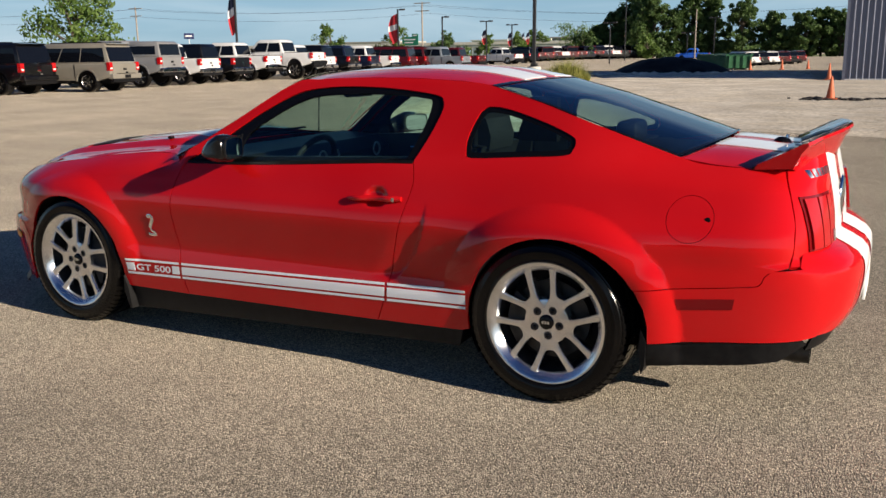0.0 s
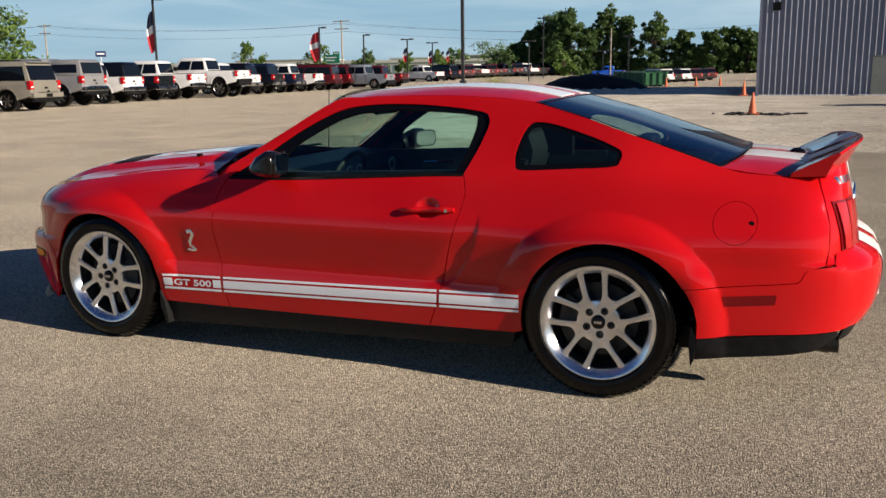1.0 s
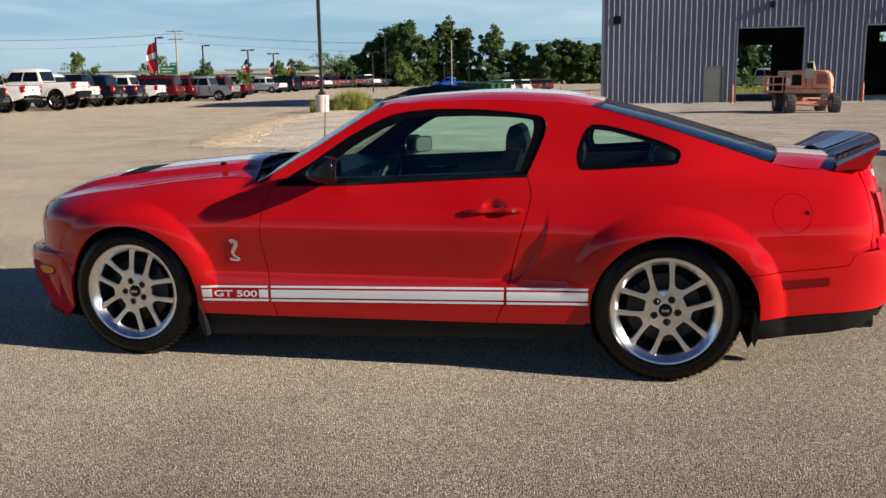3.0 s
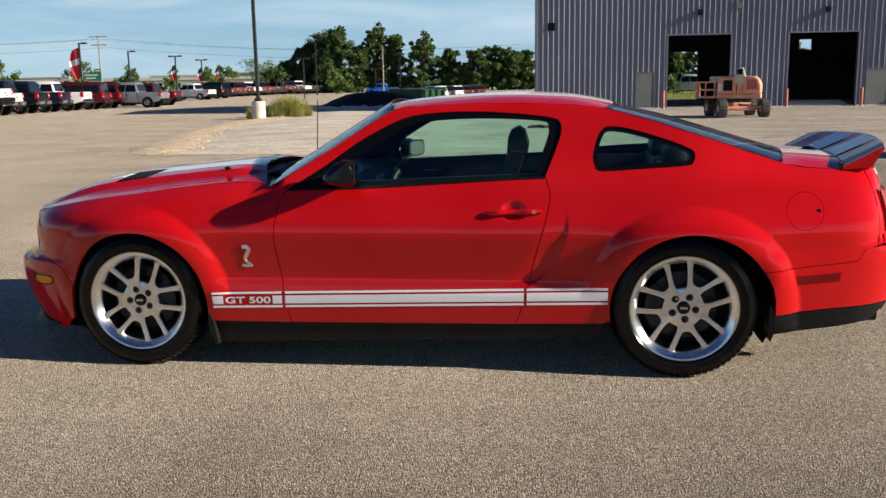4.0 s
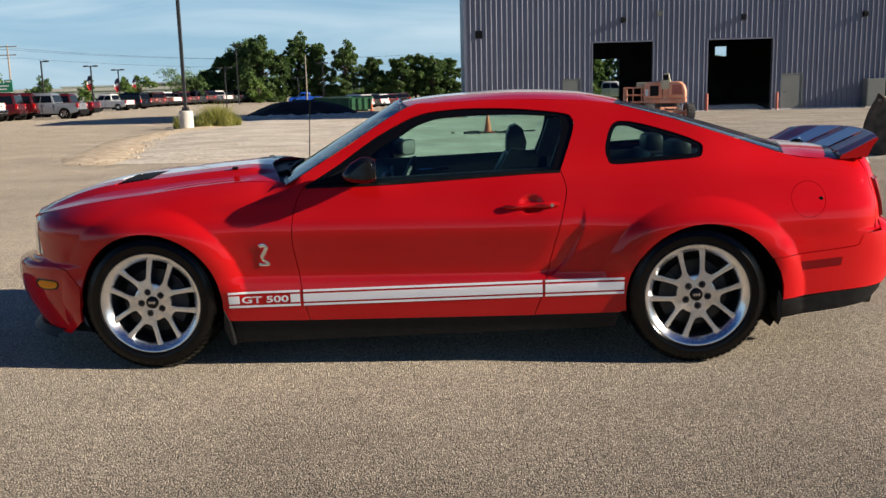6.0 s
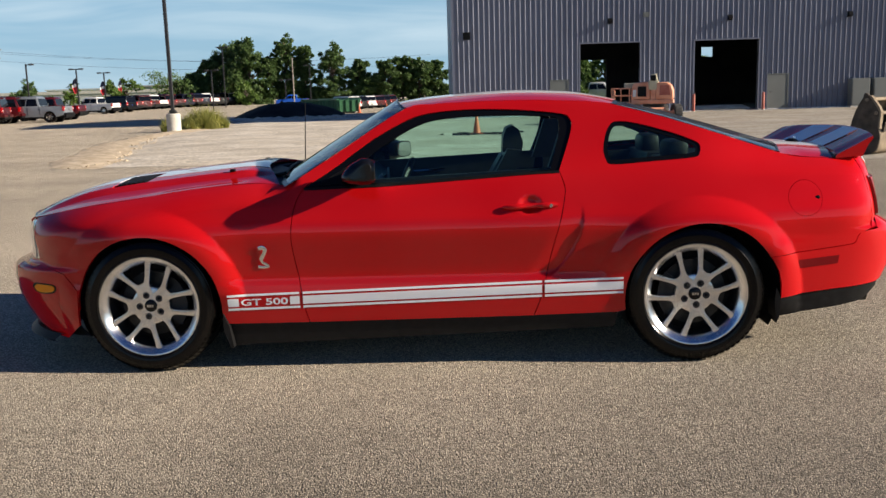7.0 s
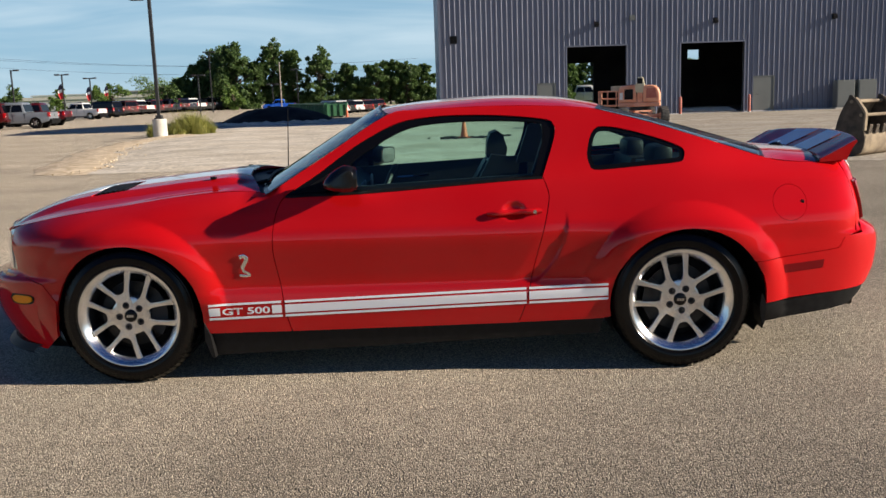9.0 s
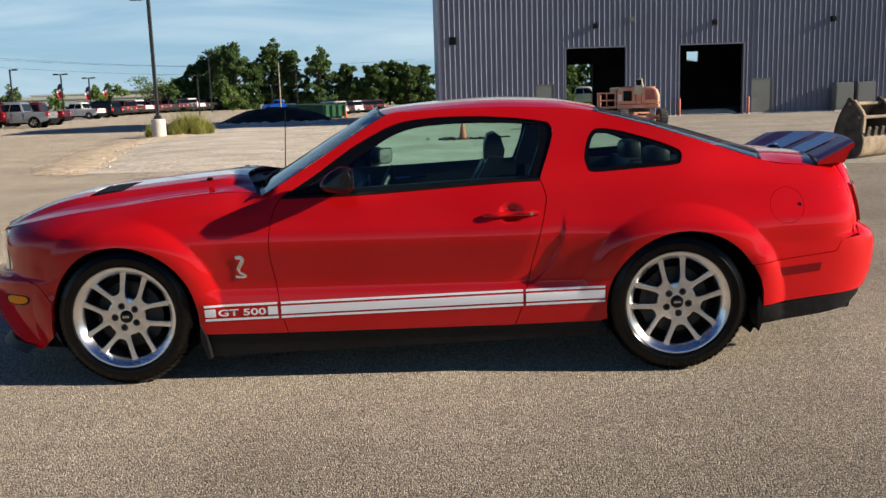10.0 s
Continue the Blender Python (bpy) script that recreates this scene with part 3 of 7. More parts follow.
def excavator_bucket():
    """A digger bucket on its belly: two tall cheek plates, a round shell and cross pins, sun and shade put into their
    tones.
    """
    b = thing("digger_bucket", pose(7.62, 11.25, 0.03, 0, 0, -58) @ Matrix.Scale(0.93, 4), "worn muddy steel digger bucket standing on the gravel", "bucket")
    curve = [(.08, .50), (.12, .32), (.06, .09), (-.12, .0), (-.36, .02), (-.52, .18), (-.54, .46), (-.44, .82), (-.28, 1.10)]
    curve = [tuple(p) for p in bow(curve, 5)]
    n, deep = len(curve), 1.0
    inner = [(-.22 + (x + .22) * .93, .5 + (z - .5) * .94) for x, z in curve]
    v = [(x, y, z) for y in (.03, deep - .03) for x, z in curve] + [(x, y, z) for y in (.03, deep - .03) for x, z in inner]
    f = [(i, i + 1, n + i + 1, n + i) for i in range(n - 1)] + [(2 * n + i, 3 * n + i, 3 * n + i + 1, 2 * n + i + 1) for i in range(n - 1)] + [(0, n, 3 * n, 2 * n), (n - 1, 3 * n - 1, 4 * n - 1, 2 * n - 1)]
    part("shell", Shape().add(v, f), SUNLIT_MUD, b, "dusty tan curved shell, its sunlight put into the paler tone", True)
    for y in (0.0, deep - .05):
        part("cheek_plate", Shape().prism(curve + [(-.25, 1.19), (-.20, 1.19), (-.12, 1.12), (.05, .90), (.10, .82)], y, y + .05).soft(.008, 1), SHADED_MUD, b, "muddy side plate, its shade put into the darker tone")
        # pale strip drawn as the sunlit rim of the plate
        part("sunlit_edge", Shape().prism([(.08, .50), (.10, .82), (.05, .90), (-.12, 1.12), (-.09, 1.14), (.09, .92), (.135, .83), (.12, .50)], y - .012, y + .062), SUNLIT_MUD, b)
    for x, z in ((-.18, 1.06), (.03, .80)):
        part("cross_pin", Shape().tube([(x, -.02, z), (x, deep + .02, z)], .034, 12), SUNLIT_MUD, b, smooth=True)
    for k in range(4):
        y = .10 + k * .22
        part("tooth", Shape().prism([(.07, .46), (.15, .62), (.17, .60), (.13, .44)], y, y + .09), SHADED_MUD, b)
    part("soil_load", Shape().prism([(-.46, .3), (-.3, .07), (-.05, .06), (.06, .26), (-.05, .42), (-.3, .5)], .06, deep - .06).soft(.05, 2), RUBBLE, b)
    return b


def boom_lift():
    """A compact self-propelled boom lift: turret side-on over a chassis that points away."""
    b = thing("boom_lift", pose(7.42, 29.6, 0.03, 0, 0, -14), "faded salmon-orange boom lift with a folded arm and basket", "boom lift")
    base = pose(-.12, .05, 0, 0, 0, 19)
    part("chassis", Shape().box(-.36, .36, -.85, .85, .34, .56).soft(.05).moved(base), ORANGE, b)
    for y in (-.85, .85):
        part("axle", Shape().box(-.66, .66, y - .09, y + .09, .28, .42).soft(.02).moved(base), ORANGE, b)
        part("steering_link", Shape().tube([(-.55, y - .16, .33), (-.2, y - .20, .30), (.2, y - .20, .30), (.55, y - .16, .33)], .03, 8).moved(base), BOLLARD_RED, b)
        for x in (-.76, .76):
            w = part("wheel", Shape().lathe([(0.0, -.12), (.17, -.12), (.30, -.15), (.335, -.11), (.34, 0), (.335, .11), (.30, .15), (.17, .12), (0, .12)], 28, "x", (x, y, .34)).moved(base), TYRE_GREY, b, "chunky dusty grey tyre", True)
            lugs = Shape()
            for k in range(18):
                for q in (-1, 1):
                    lugs.add(*(lambda o: (o.v, o.f))(Shape().box(.325, .352, min(0, q * .14), max(0, q * .14), -.022, .022).moved(Matrix.Translation((x, y, .34)) @ Matrix.Rotation(math.pi / 2, 4, "Z") @ Matrix.Rotation(2 * math.pi * (k + .25 * q) / 18, 4, "Y"))))
            part("tread_lugs", lugs.moved(base), TYRE_GREY, w)
            part("hub", Shape().lathe([(0, -.135), (.12, -.135), (.14, -.10), (.14, .10), (.12, .135), (0, .135)], 16, "x", (x, y, .34)).moved(base), ORANGE, w)
    part("hose_bundle", Shape().tube([(-.3, -.7, .60), (-.1, -.86, .48), (.15, -.86, .46), (.3, -.7, .60)], .035, 8).moved(base), DARK_STEEL, b, smooth=True)
    part("slew_ring", Shape().lathe([(0, 0.52), (0.40, 0.52), (0.40, 0.72), (0, 0.72)], 20, "z"), DARK_STEEL, b)
    part("turntable", Shape().box(-0.80, 0.76, -0.60, 0.60, 0.70, 0.86, 0.03), ORANGE, b)
    hood = part("engine_hood", Shape().prism([(-0.80, 0.86), (-0.78, 1.36), (-0.68, 1.50), (-0.16, 1.54), (-0.08, 0.86)], -0.60, 0.58).soft(.07, 3), ORANGE, b, "rounded faded orange engine cover", True)
    part("hood_grille", Shape().box(-0.56, -0.24, -0.625, -0.598, 0.98, 1.36, 0.01), BLACK_PLASTIC, hood, "dark control opening")
    part("warning_label", Shape().box(-0.74, -0.62, -0.612, -0.598, 0.98, 1.24), WHITE_PAINT, hood)
    tank = part("tank_hood", Shape().prism([(0.10, 0.86), (0.12, 1.50), (0.52, 1.50), (0.68, 1.40), (0.76, 1.18), (0.76, 0.86)], -0.60, 0.58).soft(.07, 3), ORANGE, b, "rounded faded orange tank cover", True)
    part("hood_recess", Shape().prism([(0.24, 1.02), (0.26, 1.38), (0.58, 1.38), (0.64, 1.02)], -0.615, -0.598), BOLLARD_RED, tank)
    part("turret_panel", Shape().box(-0.08, 0.10, -0.56, -0.40, 0.86, 1.25, 0.01), ORANGE, b)
    part("boom_base", Shape().box(-1.1, 0.6, -0.12, 0.14, 1.28, 1.50, 0.03), CREAM, b, "cream folded arm")
    kn = part("boom_knuckle", Shape().prism([(-0.18, 1.22), (-0.19, 1.52), (-0.10, 1.60), (-0.08, 1.80), (0.12, 1.82), (0.16, 1.62), (0.20, 1.52), (0.18, 1.22)], -0.58, -0.30).soft(.03), CREAM, b, "cream boom knuckle", True)
    # black plate stands in for the dark inside of the knuckle's open top
    part("knuckle_shade_plate", Shape().box(-0.09, 0.11, -0.595, -0.57, 1.56, 1.76, 0.01), BLACK_PLASTIC, kn)
    part("boom_link", Shape().tube([(0.0, -0.40, 1.70), (0.0, 0.1, 1.60)], 0.08, 12), CREAM, b)
    part("basket_floor", Shape().box(-1.52, -0.86, -0.65, 0.65, 0.72, 0.78, 0.01), ORANGE, b)
    for z in (1.02, 1.30):
        part("basket_rail", Shape().tube([(-0.86, -0.65, z), (-1.52, -0.65, z), (-1.52, 0.65, z), (-0.86, 0.65, z), (-0.86, -0.65, z)], 0.024, 8), ORANGE, b)
    for x, y in ((-0.86, -0.65), (-1.52, -0.65), (-1.52, 0), (-1.52, 0.65), (-0.86, 0.65), (-1.18, -0.65)):
        part("basket_post", Shape().tube([(x, y, 0.74), (x, y, 1.30)], 0.022, 8), ORANGE, b)
    return b


TYRE_GREY = varied(mat("dusty_tyre", (0.06, 0.06, 0.06), 0.8), 8, (0.03, 0.03, 0.03), (0.09, 0.088, 0.085))


def soil_mound():
    s = Shape()
    cx, cy, ax, ay, h = -12.1, 57.0, 3.95, 3.6, 1.06
    n, m = 56, 26
    v = []
    for j in range(m + 1):
        r = j / m
        for i in range(n):
            a = 2 * math.pi * i / n
            wob = 1 + 0.12 * noise.noise((math.cos(a) * 1.4, math.sin(a) * 1.4, 2))
            x, y = math.cos(a) * ax * r * wob, math.sin(a) * ay * r * wob
            z = h * (1 - r ** 2.1) * (1 + 0.16 * noise.noise((x * 0.5, y * 0.5, 4))) + 0.09 * noise.noise((x * 1.8, y * 1.8, 8)) * (1 - r)
            v.append((cx + x, cy + y, max(z, -0.02) if j < m else -0.02))
    f = [(j * n + i, j * n + (i + 1) % n, (j + 1) * n + (i + 1) % n, (j + 1) * n + i) for j in range(m) for i in range(n)]
    s.add(v, f)
    solo("soil_mound", s, SOIL, "long black heap of topsoil on the yard edge", "soil heap", smooth=True)
    r = random.Random(8)
    q = Shape()
    for _ in range(150):
        x, y = r.uniform(-15.5, -3), r.uniform(50.5, 53.8)
        bm = bmesh.new()
        bmesh.ops.create_icosphere(bm, subdivisions=1, radius=r.uniform(0.08, 0.26))
        for p in bm.verts:
            p.co = Vector((p.co.x * 1.4, p.co.y, p.co.z * 0.7)) * r.uniform(0.8, 1.15) + Vector((x, y, 0.04))
        q.bm(bm)
    solo("concrete_rubble", q, CONCRETE, "low line of pale broken concrete and dust", "rubble", kind="stuff")


soil_mound()


def dumpster(at):
    d = thing("dumpster", at, "green ribbed steel roll-off dumpster", "dumpster", "roll-off dumpsters")
    L, W, H = 5.5, 1.75, 1.06
    s = Shape().box(0, L, 0, 0.05, 0.15, H).box(0, L, W - 0.05, W, 0.15, H).box(0, 0.05, 0, W, 0.15, H).box(L - 0.05, L, 0, W, 0.15, H).box(0, L, 0, W, 0.12, 0.2)
    part("body", s, DUMP_GREEN, d)
    for k in range(6):
        x = 0.05 + k * (L - 0.2) / 5
        part("rib", Shape().box(x, x + 0.13, -0.14, 0.0, 0.15, H, 0.01), DUMP_GREEN, d)
    part("top_rail", Shape().box(-0.03, L + 0.03, -0.1, 0.06, H, H + 0.1).box(-0.03, L + 0.03, W - 0.06, W + 0.1, H, H + 0.1), DUMP_GREEN, d)
    for k in range(4):
        y = 0.1 + k * 0.5
        part("end_rib", Shape().box(L, L + 0.09, y, y + 0.1, 0.15, H), DUMP_GREEN, d)
    for y in (0.4, W - 0.4):
        part("skid", Shape().box(0, L, y - 0.06, y + 0.06, 0, 0.14), DARK_STEEL, d)
    return d


d0 = dumpster((-11.57, 71.8, 0, 0, 0, -74))
for k in range(1, 5):
    copy_thing(d0, pose(-11.57 - 1.62 * k, 71.8 + 5.6 * k, 0.0 if k < 4 else 0.01, 0, 0, -74))


def lamp_post(at, height=6.0, base=True, twin=False, banner=None, label="dark bronze lot lamp on a round concrete base"):
    p = thing("street_lamp", at, label, "street lamp", "lot lamps")
    z0 = 0.0
    if base:
        part("concrete_base", Shape().lathe([(0, 0), (0.31, 0), (0.31, 0.78), (0.28, 0.82), (0, 0.82)], 28, "z"), CONCRETE, p, "weathered round concrete base", True)
        part("base_plate", Shape().box(-0.17, 0.17, -0.17, 0.17, 0.82, 0.86), DARK_STEEL, p)
        part("base_cover", Shape().box(-0.13, 0.13, -0.13, 0.13, 0.86, 0.98, 0.02), DARK_STEEL, p)
        z0 = 0.86
    part("pole", Shape().prism([(-0.065, -0.065), (0.065, -0.065), (0.065, 0.065), (-0.065, 0.065)], z0, height, "z"), DARK_STEEL, p)
    for sgn in ((-1, 1) if twin else (-1,)):
        part("arm", Shape().box(min(0, sgn * 0.35), max(0, sgn * 0.35), -0.04, 0.04, height - 0.14, height - 0.06), DARK_STEEL, p)
        x0, x1 = sorted((sgn * 0.3, sgn * 0.82))
        part("lamp_head", Shape().box(x0, x1, -0.19, 0.19, height - 0.15, height + 0.02, 0.03), DARK_STEEL, p)
    return p


lamp_post((-12.75, 34.2, 0), 6.05)
for x, y, h, tw in ((-46.6, 90, 5.7, False), (-45.6, 100, 5.4, True), (-46.4, 110, 5.1, True), (-29.6, 100, 4.8, True), (-21.5, 120, 5.5, True), (-24.6, 118, 3.6, True), (-33.0, 118, 8.2, True), (-45.0, 52, 7.15, False), (-46.7, 80, 6.15, False)):
    lamp_post((x, y, 0, 0, 0, 180 if not tw else 0), h, False, tw, label="tall dark lot lamp among the parked trucks")

FLAG_RED = mat("red_flag_cloth", (0.55, 0.03, 0.04), 0.8)
FLAG_NAVY = mat("navy_flag_cloth", (0.02, 0.025, 0.06), 0.8)
FLAG_WHITE = mat("white_flag_cloth", (0.75, 0.75, 0.76), 0.8)


def pole_banner(x, y, z, h, w, first, second):
    """A hanging flag in folds: coloured top, pale middle, red foot."""
    b = thing("flag", (x, y, z), "limp red, white and dark flag on a lamp pole", "flag", "lot flags")
    cuts = [(0.0, 0.36, second), (0.36, 0.56, FLAG_WHITE), (0.56, 1.0, first)]
    for a, c, m in cuts:
        s = Shape()
        n, k = 9, 7
        v = []
        for j in range(k + 1):
            t = a + (c - a) * j / k
            for i in range(n + 1):
                u = i / n
                lean = -w * u * (0.45 + 0.55 * math.sin(math.pi * (0.15 + 0.8 * t)))
                v.append((lean, 0.10 * math.sin(u * 9 + t * 3) * u, -h * t - u * h * 0.10))
        s.add(v, [(j * (n + 1) + i, j * (n + 1) + i + 1, (j + 1) * (n + 1) + i + 1, (j + 1) * (n + 1) + i) for j in range(k) for i in range(n)])
        ob = part("cloth_band", s, m, b, smooth=True)
        mod = ob.modifiers.new("thick", "SOLIDIFY")
        mod.thickness = 0.01
    return b


pole_banner(-45.08, 52, 6.3, 3.0, 0.62, FLAG_RED, FLAG_NAVY)
pole_banner(-46.75, 80, 5.7, 2.9, 1.1, FLAG_RED, FLAG_RED)
for x, y, h in ((-45.7, 100, 4.3), (-46.5, 110, 4.0), (-50, 125, 4.2), (-57, 140, 4.4)):
    pole_banner(x, y, h, 1.7, 0.5, FLAG_RED, FLAG_NAVY)


def utility_pole(x, y, h, wires):
    p = thing("utility_pole", (x, y, 0), "grey wooden utility pole with crossarms", "utility pole", "utility poles")
    part("pole", Shape().tube([(0, 0, 0), (0, 0, h)], [0.16, 0.11] if wires else [0.10, 0.07], 10), WOOD_POLE, p, smooth=True)
    for z, w in ((h - 0.25, 1.5), (h - 1.5, 1.3)) if wires else ():
        part("crossarm", Shape().box(-w, w, -0.06, 0.06, z - 0.07, z + 0.07), WOOD_POLE, p)
    return p


utility_pole(-71.3, 130, 9.6, True)
utility_pole(-118, 112, 9.8, True)
utility_pole(-22.9, 115, 6.4, False)


def wire(a, b, sag):
    s = Shape()
    pts = [Vector(a).lerp(Vector(b), t / 14) - Vector((0, 0, sag * 4 * (t / 14) * (1 - t / 14))) for t in range(15)]
    s.tube(pts, 0.016, 5)
    return solo("overhead_wire", s, DARK_STEEL, "dark sagging overhead power line", "power line", "power lines")


for dx, dz in ((-1.4, 9.45), (1.4, 9.45), (1.1, 8.1)):
    wire((-118 + dx, 112, dz + 0.2), (-71.3 + dx, 130, dz), 1.0)
    wire((-71.3 + dx, 130, dz), (-6, 152, dz - 1.4), 1.3)
    wire((-118 + dx, 112, dz + 0.2), (-175, 88, dz + 0.3), 1.0)


# ---- plants ----
def leaf_cloud(r, centres, count, size):
    """Loose small leaf blades scattered in clumps."""
    v, f = [], []
    for _ in range(count):
        cx, cy, cz, rad = centres[r.randrange(len(centres))]
        d = Vector((r.gauss(0, 1), r.gauss(0, 1), r.gauss(0, 1))).normalized() * rad * (r.random() ** 0.45)
        p = Vector((cx, cy, cz)) + Vector((d.x, d.y, d.z * 0.8))
        a = Vector((r.gauss(0, 1), r.gauss(0, 1), r.gauss(0, 1))).normalized()
        b = a.cross(Vector((r.gauss(0, 1), r.gauss(0, 1), r.gauss(0, 1)))).normalized()
        q = size * r.uniform(0.6, 1.3)
        k = len(v)
        v += [tuple(p - a * q), tuple(p + b * q * 0.45), tuple(p + a * q), tuple(p - b * q * 0.45)]
        f.append((k, k + 1, k + 2, k + 3))
    s = Shape()
    s.v, s.f = v, f
    return s


def raw_part(name, s, material, parent, label=""):
    me = bpy.data.meshes.new(name)
    me.from_pydata(s.v, [], s.f)
    me.materials.append(material)
    ob = new(name, me)
    ob.parent = parent
    if label:
        tagged(ob, label)
    return ob


def tree(x, y, h, w, seed, leaves=LEAVES, count=5200, low=0.18, size=0.26, label="tall leafy broadleaf tree with an uneven crown", clumps=26, puff=1.0):
    r = random.Random(seed)
    t = thing("tree", (x, y, 0), label, "tree", "trees")
    h = h - 0.9 * rise(y)
    trunk = Shape()
    trunk.tube([(0, 0, -0.05), (r.uniform(-.1, .1), r.uniform(-.1, .1), h * 0.3), (r.uniform(-.3, .3), r.uniform(-.3, .3), h * 0.62), (r.uniform(-.4, .4), 0, h * 0.85)], [h * 0.026, h * 0.02, h * 0.012, h * 0.004], 9)
    cs = []
    for k in range(clumps):
        z = low + (1 - low) * (k + r.uniform(.2, .8)) / clumps
        spread = w * 0.5 * (math.sin(math.pi * min(1, 0.22 + 0.74 * (z - low) / (1 - low))) ** 0.6) * r.uniform(0.4, 1.25)
        a = r.uniform(0, 2 * math.pi)
        c = Vector((math.cos(a) * spread, math.sin(a) * spread * 0.8, h * z * 0.93))
        foot = Vector((0, 0, h * max(0.10, z * 0.55)))
        elbow = foot.lerp(c, .55) + Vector((0, 0, h * .03))
        trunk.tube([foot, elbow, c], [h * 0.010, h * 0.006, h * 0.002], 5)
        for q in range(5):
            p = elbow.lerp(c, r.uniform(.25, 1.12)) + Vector((r.gauss(0, w * .08), r.gauss(0, w * .08), r.gauss(0, w * .055)))
            cs.append((*p, w * puff * r.uniform(0.05, 0.115)))
    part("trunk", trunk, BARK, t, smooth=True)
    raw_part("crown", leaf_cloud(r, cs, count, size), leaves, t)
    return t


# the big stand beyond the lot
for x, y, h, w, sd in ((-43.3, 140, 6.2, 3.8, 1), (-41.0, 141, 8.6, 4.8, 13), (-37.8, 142, 10.9, 7.0, 2), (-34.6, 139, 11.2, 6.6, 3), (-31.7, 141, 8.3, 4.6, 14), (-29.1, 142, 12.1, 4.8, 4), (-26.3, 143, 10.5, 4.6, 31),
                       (-21.3, 140, 9.5, 5.2, 6), (-17.4, 141, 7.5, 3.7, 7), (-15.5, 139, 4.6, 3.0, 32), (-12.2, 139, 7.2, 4.0, 8), (-10.1, 141, 7.7, 4.4, 9), (-7.4, 140, 7.3, 4.2, 10), (-4.9, 141, 6.8, 3.8, 11)):
    tree(x, y, h, w * 1.15, sd, count=13000, low=0.03, size=0.23, clumps=40)
tree(-32.6, 128, 3.9, 3.6, 12, YOUNG_LEAVES, 2200, 0.12, 0.2, "round yellow-green young tree", 14, puff=1.5)
# young trees among the trucks
tree(-58.8, 48, 7.4, 7.6, 20, YOUNG_LEAVES, 4200, 0.25, 0.2, "airy yellow-green young tree behind the trucks", 20, puff=1.5)
tree(-52.0, 75, 4.9, 3.3, 21, YOUNG_LEAVES, 1500, 0.25, 0.16, "small young tree behind the trucks", 12, puff=1.5)
tree(-48.4, 82, 5.0, 3.2, 22, YOUNG_LEAVES, 1400, 0.25, 0.16, "small young tree behind the trucks", 12, puff=1.5)
for k, (x, y, h, w) in enumerate(((-57, 112, 4.4, 4.6), (-48, 116, 4.4, 3.6), (-52, 132, 5.2, 4.2), (-42.5, 128, 4.6, 4.2), (-47, 150, 6.0, 5.5), (-64, 140, 5.0, 3.0), (-40, 140, 5.4, 4.6), (-60, 175, 8.0, 9.0))):
    tree(x, y, h, w, 30 + k, YOUNG_LEAVES if k % 3 else LEAVES, 1700, 0.15, 0.22, "young broadleaf tree along the far road", 13, puff=1.5)
# seen through the open shed
for k, (x, y) in enumerate(((11, 92), (15.5, 94), (20, 93), (25, 96), (30, 95), (35, 97))):
    tree(x, y, (7.2, 7.9, 6.4, 5.0, 5.3, 6.0)[k], 6.4, 50 + k, LEAVES, 3000, 0.08, 0.34, "dark leafy tree behind the workshop", 18)


def far_woods():
    """The low wooded skyline."""
    r = random.Random(77)
    v, f = [], []
    for _ in range(26000):
        a = r.uniform(radians(-75), radians(40))
        d = r.uniform(340, 480)
        top = 5.2 + 4.0 * noise.noise((a * 9, 1.0, 0)) + 1.8 * noise.noise((a * 40, 2.0, 0)) + 1.0 * noise.noise((a * 130, 3.0, 0))
        p = Vector((math.sin(a) * d, math.cos(a) * d, r.random() ** 0.7 * top))
        u = Vector((r.gauss(0, 1), r.gauss(0, 1), r.gauss(0, 1))).normalized()
        w = u.cross(Vector((r.gauss(0, 1), r.gauss(0, 1), r.gauss(0, 1)))).normalized()
        q = r.uniform(0.5, 1.15)
        k = len(v)
        v += [tuple(p - u * q), tuple(p + w * q * 0.7), tuple(p + u * q), tuple(p - w * q * 0.7)]
        f.append((k, k + 1, k + 2, k + 3))
    s = Shape()
    s.v, s.f = v, f
    ob = raw_part("far_woods", s, LEAVES, None)
    tagged(ob, "low wooded skyline beyond the road", "woods", kind="stuff")


far_woods()


def unseen_trees():
    """An unseen belt of trees behind the camera, added to reflect in the car paint."""
    r = random.Random(78)
    v, f = [], []
    for _ in range(34000):
        x = r.uniform(-170, 170)
        y = -r.uniform(92, 112) - abs(x) * .12
        top = 5.0 + 2.6 * noise.noise((x * .05, 1.0, 0)) + 1.6 * noise.noise((x * .2, 2.0, 0))
        p = Vector((x, y, r.random() ** 0.8 * top))
        u = Vector((r.gauss(0, 1), r.gauss(0, 1), r.gauss(0, 1))).normalized()
        w = u.cross(Vector((r.gauss(0, 1), r.gauss(0, 1), r.gauss(0, 1)))).normalized()
        q = r.uniform(0.7, 1.5)
        k = len(v)
        v += [tuple(p - u * q), tuple(p + w * q * 0.7), tuple(p + u * q), tuple(p - w * q * 0.7)]
        f.append((k, k + 1, k + 2, k + 3))
    s = Shape()
    s.v, s.f = v, f
    ob = raw_part("unseen_tree_belt", s, LEAVES, None)
    tagged(ob, "unseen dark belt of broadleaf trees, added to reflect in the paint", "woods", kind="stuff")


unseen_trees()


